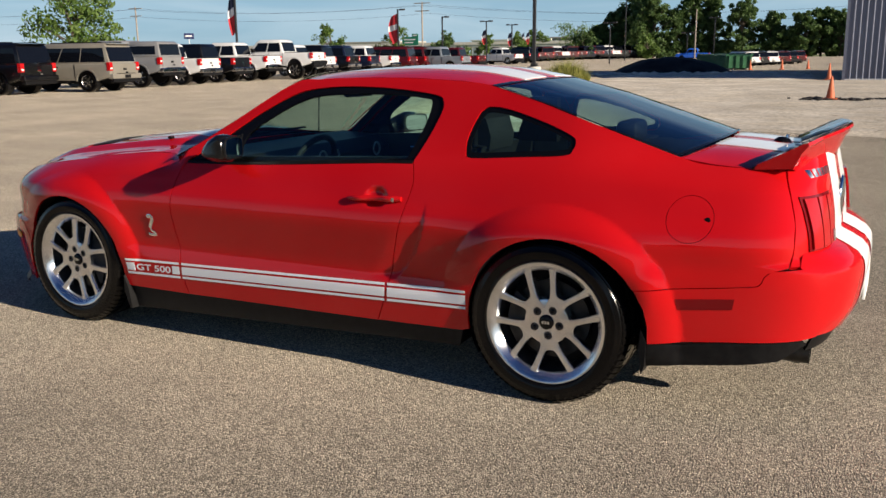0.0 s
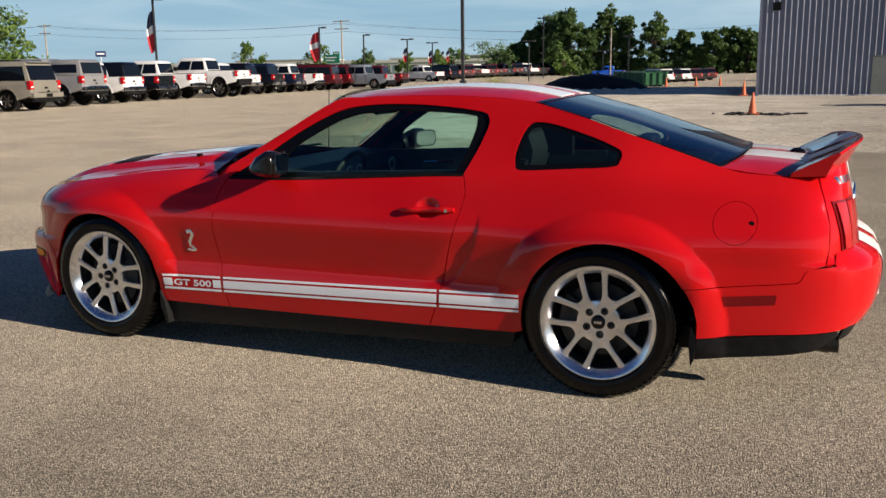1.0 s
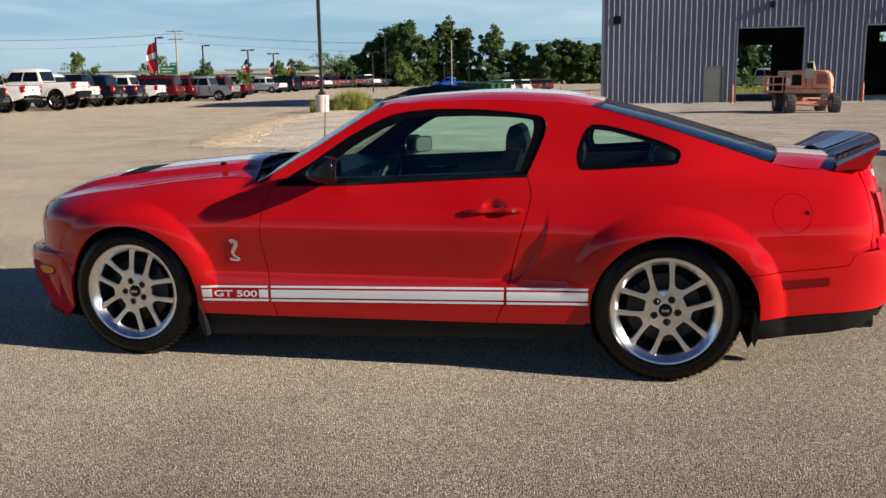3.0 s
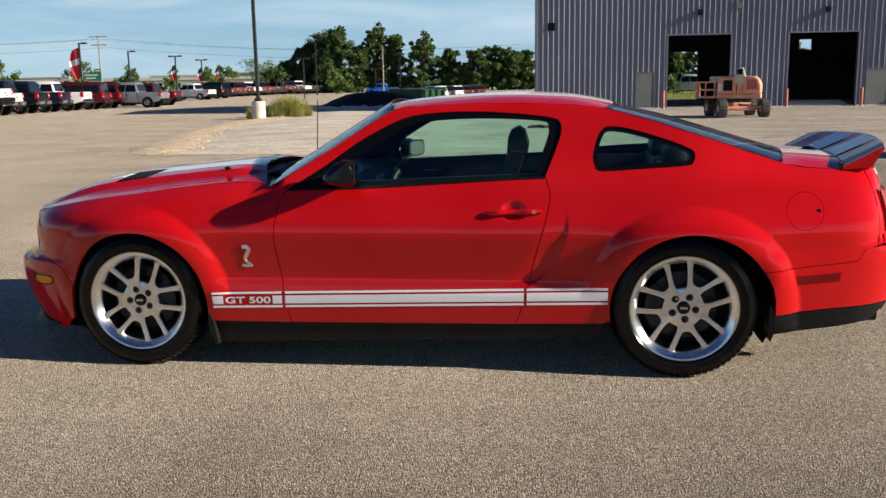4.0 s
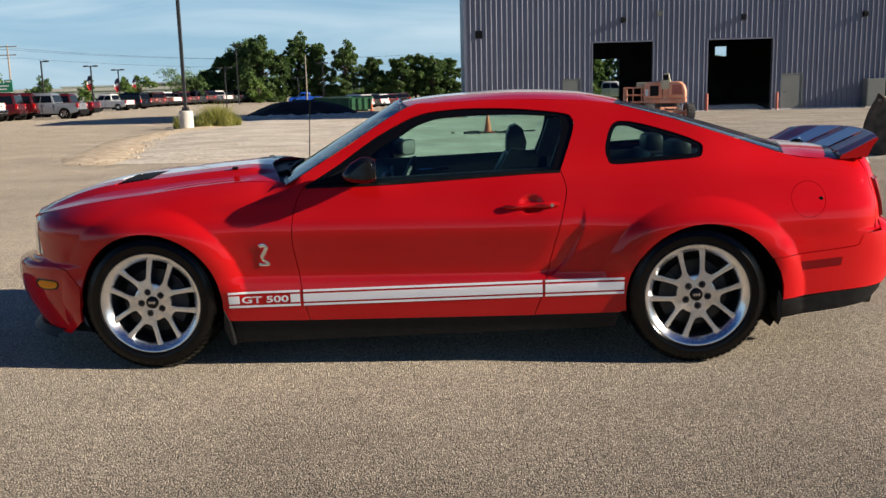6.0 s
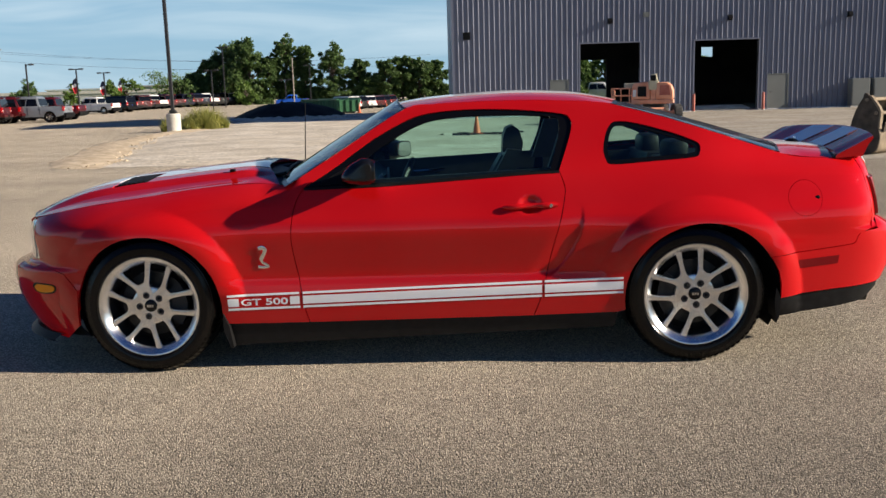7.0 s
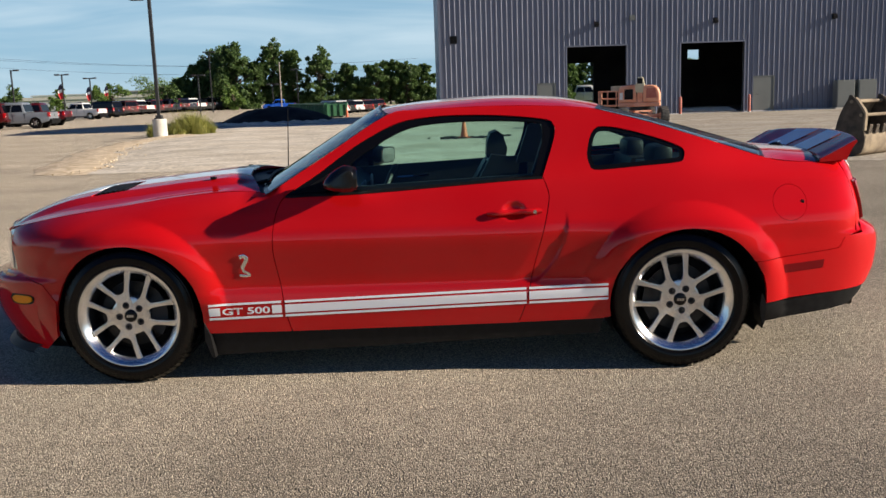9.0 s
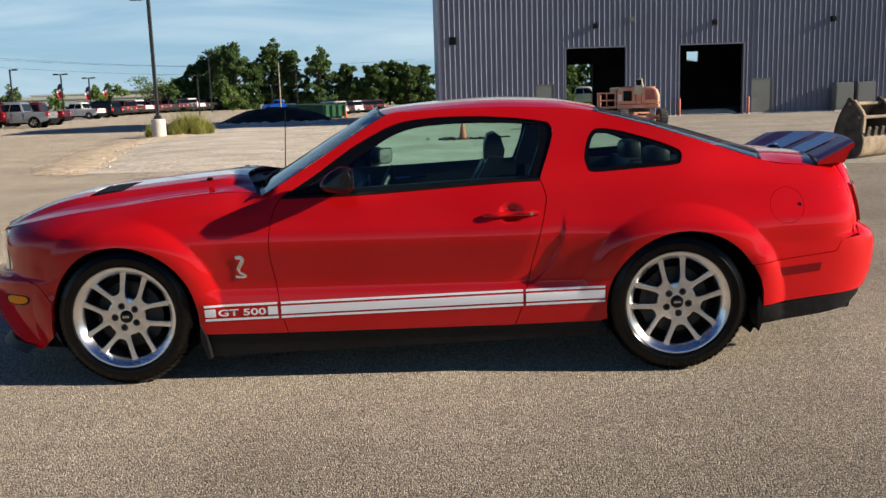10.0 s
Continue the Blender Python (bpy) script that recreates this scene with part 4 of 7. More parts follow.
def weeds(name, spots, n, h, label, seed=5):
    r = random.Random(seed)
    v, f = [], []
    for _ in range(n):
        x, y, rx, ry = spots[r.randrange(len(spots))]
        a = r.uniform(0, 2 * math.pi)
        q = r.random() ** 0.5
        bx, by = x + math.cos(a) * rx * q, y + math.sin(a) * ry * q
        hh = h * r.uniform(0.2, 1.0) * math.exp(-1.15 * q * q) * (1 if rx > 0.6 else 0.6)
        lx, ly = r.gauss(0, 0.34) * hh, r.gauss(0, 0.34) * hh
        w = r.uniform(0.006, 0.018)
        dx, dy = math.cos(a * 3) * w, math.sin(a * 3) * w
        k = len(v)
        g = rise(by)
        v += [(bx - dx, by - dy, g), (bx + dx, by + dy, g), (bx + lx * 0.5 + dx * 0.8, by + ly * 0.5 + dy * 0.8, g + hh * 0.6), (bx + lx * 0.5 - dx * 0.8, by + ly * 0.5 - dy * 0.8, g + hh * 0.6), (bx + lx, by + ly, g + hh)]
        f += [(k, k + 1, k + 2, k + 3), (k + 3, k + 2, k + 4)]
    s = Shape()
    s.v, s.f = v, f
    ob = raw_part(name, s, WEEDS, None)
    return tagged(ob, label, "weeds", kind="stuff")


weeds("tall_weeds", [(-12.2, 36.9, 1.15, 0.7)] * 5 + [(-12.6, 36.3, 0.5, 0.4), (-13.35, 35.0, 0.25, 0.25)], 7000, 1.32, "clump of tall yellow-green weeds by the lamp base")
weeds("meadow_grass", [(9, 74, 8, 9), (24, 78, 14, 12)], 5000, 0.9, "sunlit yellow-green grass behind the workshop", 6)
field = Shape()
for x0, x1, rows in ((2, 60, (62, 72, 90, 110, 127, 135)), (-18, 2, (150, 175, 200)), (-160, -62, (150, 200, 260))):
    for a, b in zip(rows, rows[1:]):
        field.add([(x0, a, rise(a) + 0.012), (x1, a, rise(a) + 0.012), (x1, b, rise(b) + 0.012), (x0, b, rise(b) + 0.012)], [(0, 1, 2, 3)])
solo("grass_field", field, varied(mat("meadow", (0.13, 0.19, 0.05), 0.95), 0.3, (0.09, 0.14, 0.035), (0.2, 0.24, 0.075), 0.8, 12), "green meadow beyond the lot", "meadow", kind="structure")


# ---- distant buildings and road ----
def far_shed(x, y, w, d, h, colour, label, roof=None):
    b = thing("far_building", (x, y, 0), label, "building", "far buildings")
    part("wall", Shape().box(0, w, 0, d, 0, h), colour, b)
    part("roof", Shape().box(-0.4, w + 0.4, -0.4, d + 0.4, h, h + 0.35), roof or colour, b)
    for k in range(max(2, int(w / 6))):
        x0 = 1.5 + k * (w - 3) / max(2, int(w / 6))
        wd = part("window", Shape().box(x0, x0 + 2.2, -0.12, 0.02, h * 0.28, h * 0.66), DARK_GLASS, b)
        part("window_head", Shape().box(x0 - 0.1, x0 + 2.3, -0.06, 0.0, h * 0.66, h * 0.72), WHITE_PAINT, wd)
        part("window_sill", Shape().box(x0 - 0.1, x0 + 2.3, -0.2, 0.0, h * 0.24, h * 0.28), WHITE_PAINT, wd)
    return b


BEIGE = varied(mat("beige_render", (0.5, 0.46, 0.4), 0.9), 0.3, (0.44, 0.41, 0.36), (0.56, 0.52, 0.46))
BROWN = varied(mat("brown_brickwork", (0.25, 0.15, 0.1), 0.9), 0.4, (0.2, 0.12, 0.085), (0.3, 0.19, 0.13))
far_shed(-121, 252, 26, 14, 4.9, WHITE_PAINT, "long white warehouse by the far road")
far_shed(-88, 235, 12, 12, 5.0, BEIGE, "beige flat-roofed shop far off")
far_shed(-74, 220, 9, 10, 5.6, BROWN, "brown brick shop far off", BEIGE)
far_shed(-170, 240, 30, 16, 4.8, BEIGE, "long beige depot far off")
# unseen: added behind the camera as a pale shape for the flank to mirror
far_shed(-9, -78, 11, 12, 3.6, BEIGE, "low beige block out of view, added for its reflection in the paint")

ov = thing("overpass", (-240, 185, 0, 0, 0, 6), "pale concrete motorway overpass far off", "overpass")
part("deck", Shape().box(0, 190, 0, 9, 2.6, 3.2), CONCRETE, ov)
part("parapet", Shape().box(0, 190, -0.25, 0.05, 3.2, 3.9), CONCRETE, ov)
for k in range(9):
    part("pier", Shape().box(8 + k * 21, 9.4 + k * 21, 1, 8, 0, 2.6), CONCRETE, ov)

SIGN_NAVY = mat("navy_sign_panel", (0.02, 0.03, 0.10), 0.5)
ps = thing("pole_sign", (-141.8, 150, 0, 0, 0, 38), "small navy and white sign on a tall thin pole", "pole sign")
part("pole", Shape().tube([(0, 0, 0), (0, 0, 5.0)], .10, 8), BRIGHT_TRIM, ps)
part("panel", Shape().box(-1.1, 1.1, -.12, .12, 5.0, 6.25).soft(.11, 2), SIGN_NAVY, ps, "navy panel")
part("lettering_bar", Shape().box(-.75, .75, -.14, -.12, 5.5, 5.8), WHITE_PAINT, ps)

rs = thing("road_sign", (-54.9, 95, 0), "green motorway direction sign on posts", "road sign")
part("panel", Shape().box(0, 2.3, -0.04, 0.04, 2.55, 3.6, 0.02), SIGN_GREEN, rs)
part("exit_tab", Shape().box(1.4, 2.3, -0.04, 0.04, 3.6, 3.95, 0.02), SIGN_GREEN, rs)
for k, (x0, x1, z) in enumerate(((0.25, 1.9, 3.25), (0.35, 1.6, 2.9), (1.55, 2.15, 3.75))):
    part("lettering_bar", Shape().box(x0, x1, -0.052, -0.04, z - 0.07, z + 0.07), WHITE_PAINT, rs)
for x in (0.3, 2.0):
    part("post", Shape().box(x - 0.06, x + 0.06, 0.05, 0.15, 0, 3.5), BRIGHT_TRIM, rs)


# ---- parked trucks ----
def paint(name, c, rough=0.3):
    m = mat(name, c, rough, 0, 0.6, 0.3)
    return varied(m, 1.5, tuple(q * 0.93 for q in c), tuple(min(1, q * 1.06) for q in c))


P_WHITE, P_BLACK, P_SILVER, P_GREY, P_RED, P_BLUE, P_NAVY, P_GOLD = (paint("white_car_paint", (0.66, 0.66, 0.66)), paint("black_car_paint", (0.003, 0.003, 0.004)), paint("silver_car_paint", (0.20, 0.20, 0.205)),
    paint("grey_blue_car_paint", (0.17, 0.19, 0.22)), paint("dark_red_car_paint", (0.065, 0.005, 0.007)), paint("blue_car_paint", (0.02, 0.12, 0.62)), paint("navy_car_paint", (0.006, 0.009, 0.025)), paint("champagne_car_paint", (0.20, 0.185, 0.155)))
RIM = mat("bright_alloy", (0.6, 0.6, 0.61), 0.25, 1.0)


def arch(cx, r, z0, n=9):
    """Points over a wheel opening, rear to front."""
    a0 = math.asin(max(-1, min(1, (z0 - 0.42) / r)))
    return [(cx + r * math.cos(a0 + (math.pi - 2 * a0) * k / n), 0.42 + r * math.sin(a0 + (math.pi - 2 * a0) * k / n)) for k in range(n + 1)]


def slab_body(poly, half, belt=.95):
    """A side outline given width, leaning in above the belt, its rim rounded."""
    s = Shape().prism(poly, -half, half)
    s.v = [(x, y * (1 - .07 * max(0, z - belt)), z) for x, y, z in s.v]
    bm = bmesh.new()
    vs = [bm.verts.new(p) for p in s.v]
    for q in s.f:
        bm.faces.new([vs[i] for i in q])
    rim = [e for e in bm.edges if len({f.index for f in e.link_faces}) and any(len(f.verts) > 4 for f in e.link_faces)]
    bmesh.ops.bevel(bm, geom=rim, offset=.045, segments=2, profile=0.5, affect="EDGES", clamp_overlap=True)
    return Shape().bm(bm)


def cabin(x0, x1, x2, x3, z0, z1, wb, wt):
    """A cab: base from x0 to x3, roof from x1 to x2, narrowing upwards, its corners round."""
    s = Shape()
    ys = ((z0, wb, x0, x3), (z1 - 0.1, wt + 0.03, x1 - 0.06, x2 + 0.04), (z1, wt - 0.08, x1 + 0.12, x2 - 0.08))
    v = [p for z, w, a, b in ys for p in ((a, -w, z), (b, -w, z), (b, w, z), (a, w, z))]
    f = [(j * 4 + i, j * 4 + (i + 1) % 4, j * 4 + 4 + (i + 1) % 4, j * 4 + 4 + i) for j in range(2) for i in range(4)]
    return s.add(v, f + [(3, 2, 1, 0), (8, 9, 10, 11)]).soft(.05, 2, 20)


def cab_pane(a, b, lo, hi, x0, x1, x2, x3, z0, z1, wb, wt, sgn):
    """A side pane between fractions a and b of the cab's length, lying just proud of its flank."""
    def at(u, t):
        z = z0 + (z1 - 0.1 - z0) * t
        xa, xb = x0 + (x1 - 0.06 - x0) * t, x3 + (x2 + 0.04 - x3) * t
        w = wb + (wt + 0.03 - wb) * t + 0.006
        return (xa + (xb - xa) * u, sgn * w, z)
    s = Shape()
    v = [at(a, lo), at(b, lo), at(b, hi), at(a, hi)]
    v += [(x, y - sgn * 0.02, z) for x, y, z in v]
    return s.add(v, [(0, 1, 2, 3), (7, 6, 5, 4), (0, 4, 5, 1), (1, 5, 6, 2), (2, 6, 7, 3), (3, 7, 4, 0)])


def truck(at, colour, kind, label, lift=0.0, cover=None, cap=False, rim=None, group="parked trucks"):
    """Pickup or long estate wagon, nose to -x, origin on the ground under the rear axle."""
    t = thing("pickup_truck" if kind == "pickup" else "suv", at, label, "pickup truck" if kind == "pickup" else "suv", group)
    W, front, rear = 1.0, -4.75, 1.12
    fa = -3.65 if kind == "pickup" else -3.3
    if kind != "pickup":
        front = -4.3
    z = lift
    up = 1.24 if kind == "pickup" else 1.15
    low = 0.42
    outline = [(rear, low + 0.16), (rear + 0.02, up - 0.02), (rear - 0.04, up), (fa + 0.5, up - 0.02), (front + 0.35, up - 0.10), (front + 0.06, up - 0.2), (front, 0.7), (front + 0.05, 0.45)]
    outline += arch(fa, 0.5, low)[::-1] + arch(0.0, 0.5, low)[::-1]
    outline = [(x, zz + z) for x, zz in outline]
    part("body", slab_body(outline, W), colour, t, smooth=True, angle=40)
    for ax in (fa, 0.0):
        for sgn in (-1, 1):
            lip = Shape()
            inn, out_ = arch(ax, 0.485, low), arch(ax, 0.535, low)
            m = len(inn)
            lip.add([(x, sgn * (W + dy), zz + z) for dy in (-.05, .018) for x, zz in inn + out_], [(i, i + 1, m + i + 1, m + i) for i in range(m - 1)] + [(2 * m + i, 2 * m + i + 1, 3 * m + i + 1, 3 * m + i) for i in range(m - 1)] + [(i, i + 1, 2 * m + i + 1, 2 * m + i) for i in range(m - 1)] + [(m + i, m + i + 1, 3 * m + i + 1, 3 * m + i) for i in range(m - 1)])
            part("wheel_arch", lip, colour, t, smooth=True)
            part("wheel_well", Shape().lathe([(.0, sgn * .95), (.47, sgn * .95), (.47, sgn * .60), (0, sgn * .60)], 20, "y", (ax, 0, .42 + z)), BLACK_PLASTIC, t)
    for sgn in (-1, 1):
        for xs in ((-2.62, -1.66, -.74) if kind == "pickup" else (-2.5, -1.5, -.56)):
            part("door_seam", Shape().box(xs - .008, xs + .008, sgn * W - .012, sgn * W + .003, .55 + z, up - .04 + z), BLACK_PLASTIC, t)
        part("rocker", Shape().box(fa + .52, -.52, sgn * .93 - .06, sgn * .93 + .06, .36 + z, .47 + z, .02), BLACK_PLASTIC, t)
    if kind == "pickup":
        cb = (-3.05, -2.45, -0.95, -0.72, up + z - 0.03, 2.04 + z, 0.95, 0.78)
        panes = ((0.10, 0.50), (0.53, 0.93))
    else:
        cb = (-2.85, -2.15, 0.86, 1.10, up + z - 0.03, 2.02 + z, 0.96, 0.82)
        panes = ((0.08, 0.345), (0.36, 0.63), (0.645, 0.955))
    part("cab", cabin(*cb), colour, t, smooth=True, angle=40)
    for sgn in (-1, 1):
        for a, b in panes:
            part("side_window", cab_pane(a, b, 0.12, 0.86, *cb, sgn), DARK_GLASS, t)
    x0, x1, x2, x3, z0, z1, wb, wt = cb
    zr0, zr1 = z0 + (z1 - 0.1 - z0) * 0.14, z0 + (z1 - 0.1 - z0) * 0.9
    xr0, xr1 = x3 + (x2 + 0.04 - x3) * 0.14 + 0.008, x3 + (x2 + 0.04 - x3) * 0.9 + 0.008
    part("rear_window", Shape().prism([(xr0, zr0), (xr1, zr1), (xr1 - 0.03, zr1), (xr0 - 0.03, zr0)], -wt - 0.02, wt + 0.02), DARK_GLASS, t)
    xw0, xw1 = x0 + (x1 - 0.06 - x0) * 0.1 - 0.01, x0 + (x1 - 0.06 - x0) * 0.92 - 0.01
    part("windscreen", Shape().prism([(xw0, zr0), (xw1, zr1), (xw1 + 0.03, zr1), (xw0 + 0.03, zr0)], -wt, wt), DARK_GLASS, t)
    for sgn in (-1, 1):
        y0, y1 = sorted((sgn * 1.005, sgn * 0.80))
        part("tail_lamp", Shape().box(rear - 0.14, rear + 0.035, y0, y1, up - 0.36 + z, up - 0.02 + z, 0.012) if kind == "pickup" else Shape().box(rear - 0.12, rear + 0.04, y0, y1, up - 0.30 + z, up + 0.06 + z, 0.012), TAIL_RED, t)
        part("door_mirror", Shape().box(-2.75, -2.55, min(sgn * 0.98, sgn * 1.2), max(sgn * 0.98, sgn * 1.2), up + 0.02 + z, up + 0.26 + z, 0.03), BLACK_PLASTIC, t)
        part("door_handle", Shape().box(-1.55, -1.35, sgn * 1.0 - 0.015, sgn * 1.0 + 0.015, up - 0.16 + z, up - 0.12 + z), CHROME if rim is None else colour, t)
    tg = part("tailgate", Shape().box(rear + 0.0, rear + 0.035, -0.79, 0.79, up - 0.58 + z, up - 0.01 + z, 0.012), colour, t)
    part("emblem", Shape().box(rear + 0.035, rear + 0.045, -0.11, 0.11, up - 0.28 + z, up - 0.2 + z), BLACK_PLASTIC if colour in (P_WHITE, P_SILVER, P_GOLD) else CHROME, tg)
    part("badge", Shape().box(rear + 0.035, rear + 0.045, 0.05, 0.20, up - 0.42 + z, up - 0.35 + z), BLACK_PLASTIC if colour in (P_WHITE, P_SILVER, P_GOLD) else CHROME, tg)
    for sgn in (-1, 1):
        part("reverse_lamp", Shape().box(rear - .05, rear + .045, min(sgn * .83, sgn * .97), max(sgn * .83, sgn * .97), up - .235 + z, up - .165 + z, .01), WHITE_PAINT, t)
    part("tailgate_seam", Shape().box(rear + .004, rear + .020, -.80, .80, up - .60 + z, up - .575 + z), BLACK_PLASTIC, t)
    part("step_pad", Shape().box(rear - .02, rear + .17, -.55, .55, .715 + z, .735 + z, .006), BLACK_PLASTIC, t)
    part("plate_recess", Shape().box(rear + .155, rear + .17, -.2, .2, .53 + z, .67 + z, .01), BLACK_PLASTIC, t)
    if kind != "pickup":
        part("roof_spoiler", Shape().prism([(x2 - .15, z1 - .06), (x2 - .12, z1 + .0), (x2 + .16, z1 - .03), (x2 + .14, z1 - .07)], -wt + .08, wt - .08).soft(.012, 1), colour, t)
    part("lower_valance", Shape().box(rear - 0.06, rear + 0.12, -0.9, 0.9, 0.36 + z, 0.50 + z, 0.02), BLACK_PLASTIC, t)
    part("rear_bumper", Shape().box(rear - 0.1, rear + 0.16, -0.98, 0.98, 0.50 + z, 0.72 + z, 0.04), CHROME if (kind == "pickup" and rim is None) else (colour if kind != "pickup" else BLACK_PLASTIC), t)
    part("front_bumper", Shape().box(front - 0.1, front + 0.15, -0.98, 0.98, 0.45 + z, 0.72 + z, 0.04), CHROME, t)
    part("underbody", Shape().box(front + 0.3, rear - 0.1, -0.72, 0.72, 0.3 + z, 0.55 + z), BLACK_PLASTIC, t)
    if kind == "pickup":
        if cap:
            cc = (-0.70, -0.62, 0.95, 1.1, up + z - 0.01, 1.98 + z, 0.97, 0.82)
            part("bed_cap", cabin(*cc), colour, t, smooth=True, angle=40)
            for sgn in (-1, 1):
                part("cap_window", cab_pane(0.12, 0.9, 0.2, 0.8, *cc, sgn), DARK_GLASS, t)
            part("cap_hatch", Shape().prism([(1.09, up + 0.08 + z), (1.0, 1.84 + z), (0.97, 1.84 + z), (1.05, up + 0.08 + z)], -0.78, 0.78), DARK_GLASS, t)
        else:
            part("bed_cover", Shape().box(-0.68, rear - 0.04, -0.93, 0.93, up - 0.02 + z, up + 0.03 + z, 0.012), cover or BLACK_PLASTIC, t)
    else:
        for sgn in (-1, 1):
            part("roof_rail", Shape().tube([(-1.9, sgn * 0.66, 2.04 + z), (0.6, sgn * 0.66, 2.04 + z)], 0.025, 6), BLACK_PLASTIC, t)
    R = 0.43 + lift * 0.35
    for x in (fa, 0.0):
        for sgn in (-1, 1):
            cy = sgn * 0.86
            w = part("wheel", Shape().lathe([(R * 0.62, -0.13), (R * 0.9, -0.14), (R, -0.09), (R, 0.09), (R * 0.9, 0.14), (R * 0.62, 0.13)], 24, "y", (x, cy, R)), RUBBER, t, smooth=True)
            rimm = Shape().lathe([(R * 0.64, -0.12), (R * 0.6, -0.09), (R * 0.56, 0.0), (R * 0.6, 0.09), (R * 0.64, 0.12)], 24, "y", (x, cy, R))
            for k in range(6):
                a = 2 * math.pi * k / 6
                p = Shape().box(0, R * 0.6, sgn * 0.075 - 0.02, sgn * 0.075 + 0.02, -0.035, 0.035)
                p.moved(Matrix.Translation((x, cy, R)) @ Matrix.Rotation(a, 4, "Y"))
                rimm.add(p.v, p.f)
            part("rim", rimm, rim or RIM, w)
    return t


ROW = [  # y of the rear axle, x, yaw, paint, kind, lift, cap, label
    (17.4, -31.0, 10, P_RED, "suv", 0, False, "dark red sport utility wagon in the parked row"),
    (20.7, -30.2, 10, P_BLACK, "suv", 0, False, "glossy black full-size sport utility wagon"),
    (24.0, -28.9, 10, P_GOLD, "suv", 0, False, "champagne silver full-size sport utility wagon"),
    (28.6, -30.6, 10, P_SILVER, "pickup", 0.1, True, "silver pickup truck with a fibreglass bed cap"),
    (32.3, -31.5, 10, P_WHITE, "pickup", 0.0, False, "white pickup truck with red tail lamps"),
    (35.8, -32.3, 10, P_BLACK, "pickup", 0.0, False, "black crew-cab pickup truck"),
    (38.9, -32.5, 10, P_WHITE, "pickup", 0.1, False, "white crew-cab pickup truck with clean bumper"),
    (42.2, -31.6, 10, P_WHITE, "pickup", 0.28, False, "white pickup truck lifted on big black tyres"),
    (45.9, -33.3, 10, P_WHITE, "pickup", 0.0, False, "white pickup truck with dark bed cover"),
    (49.6, -33.8, 10, P_BLACK, "pickup", 0.0, False, "dark pickup truck in the parked row"),
    (53.0, -34.2, 10, P_NAVY, "pickup", 0.0, False, "navy pickup truck in the parked row"),
    (56.6, -34.6, 10, P_WHITE, "pickup", 0.0, False, "white pickup truck with a red lamp"),
    (60.2, -35.0, 10, P_RED, "suv", 0, False, "dark red sport utility wagon among trucks"),
    (63.6, -35.4, 10, P_RED, "suv", 0, False, "maroon sport utility wagon among trucks"),
]
for y, x, yaw, p, kind, lift, cap, label in ROW:
    parked = truck((x, y, 0, 0, 0, yaw), p, kind, label, lift + (0.13 if kind == 'pickup' else 0.06), None, cap, RIM if lift == 0.28 else None)
    parked.scale = (1.05, 0.99, 0.99)

FAR = [  # x, y, yaw, paint, kind, label
    (-32.3, 64.8, 4, P_GREY, "pickup", "grey-blue heavy crew-cab pickup truck"),
    (-34.8, 69.8, 4, P_WHITE, "pickup", "white pickup truck behind a grey pickup"),
    (-35.2, 74.0, 4, P_RED, "pickup", "dark red pickup truck behind a grey pickup"),
    (-43.2, 102.5, -10, P_WHITE, "pickup", "white crew-cab pickup truck parked across the lot"),
    (-43.2, 108, -20, P_BLACK, "suv", "black wagon parked behind a white pickup"),
    (-22.4, 118, 4, P_BLUE, "pickup", "bright blue pickup truck beyond the soil heap"),
    (12.6, 92, 165, P_WHITE, "pickup", "white pickup truck behind the workshop"),
]
for k, (p, kind, label) in enumerate(((P_RED, "suv", "maroon wagon in the far row"), (P_RED, "pickup", "dark red pickup truck in the far row"), (P_RED, "suv", "dark red wagon in the far row"), (P_RED, "pickup", "maroon pickup truck in the far row"),
                                      (P_WHITE, "pickup", "white pickup truck in the far row"), (P_RED, "suv", "maroon wagon in the far row"), (P_RED, "pickup", "dark red pickup truck in the far row"), (P_NAVY, "suv", "navy wagon in the far row"),
                                      (P_RED, "pickup", "dark red pickup truck in the far row"), (P_NAVY, "pickup", "navy pickup truck in the far row"), (P_WHITE, "pickup", "white work truck in the far row"), (P_BLACK, "pickup", "black pickup truck in the far row"),
                                      (P_NAVY, "pickup", "navy pickup truck in the far row"), (P_WHITE, "pickup", "white pickup truck at the far row's end"))):
    y = 114 + k * 2.0
    FAR.append(((-0.385 + 0.0102 * k) * y - 1.8, y, -38, p, kind, label))
for x, y, yaw, p, kind, label in FAR:
    far = truck((x, y, 0, 0, 0, yaw), p, kind, label, 0.0, None, False, RIM, "far parked vehicles")
    if p is P_BLUE:
        far.scale = (0.74, 0.80, 0.74)

CARS = [(-11.4, 84.0, P_WHITE, "white saloon car beyond the dumpsters"), (-11.0, 86.7, P_BLACK, "black saloon car beyond the dumpsters"), (-10.4, 89.4, P_WHITE, "white hatchback beyond the dumpsters"),
        (-9.7, 92.1, P_RED, "maroon saloon car beyond the dumpsters"), (-9.3, 94.8, P_BLACK, "dark saloon car beyond the dumpsters"), (-8.8, 97.5, P_RED, "dark red car beyond the dumpsters")]
for x, y, p, label in CARS:
    c = truck((x, y, 0, 0, 0, -42), p, "suv", label, 0.0, None, False, RIM, "far parked vehicles")
    c.scale = (0.74, 0.84, 0.66)


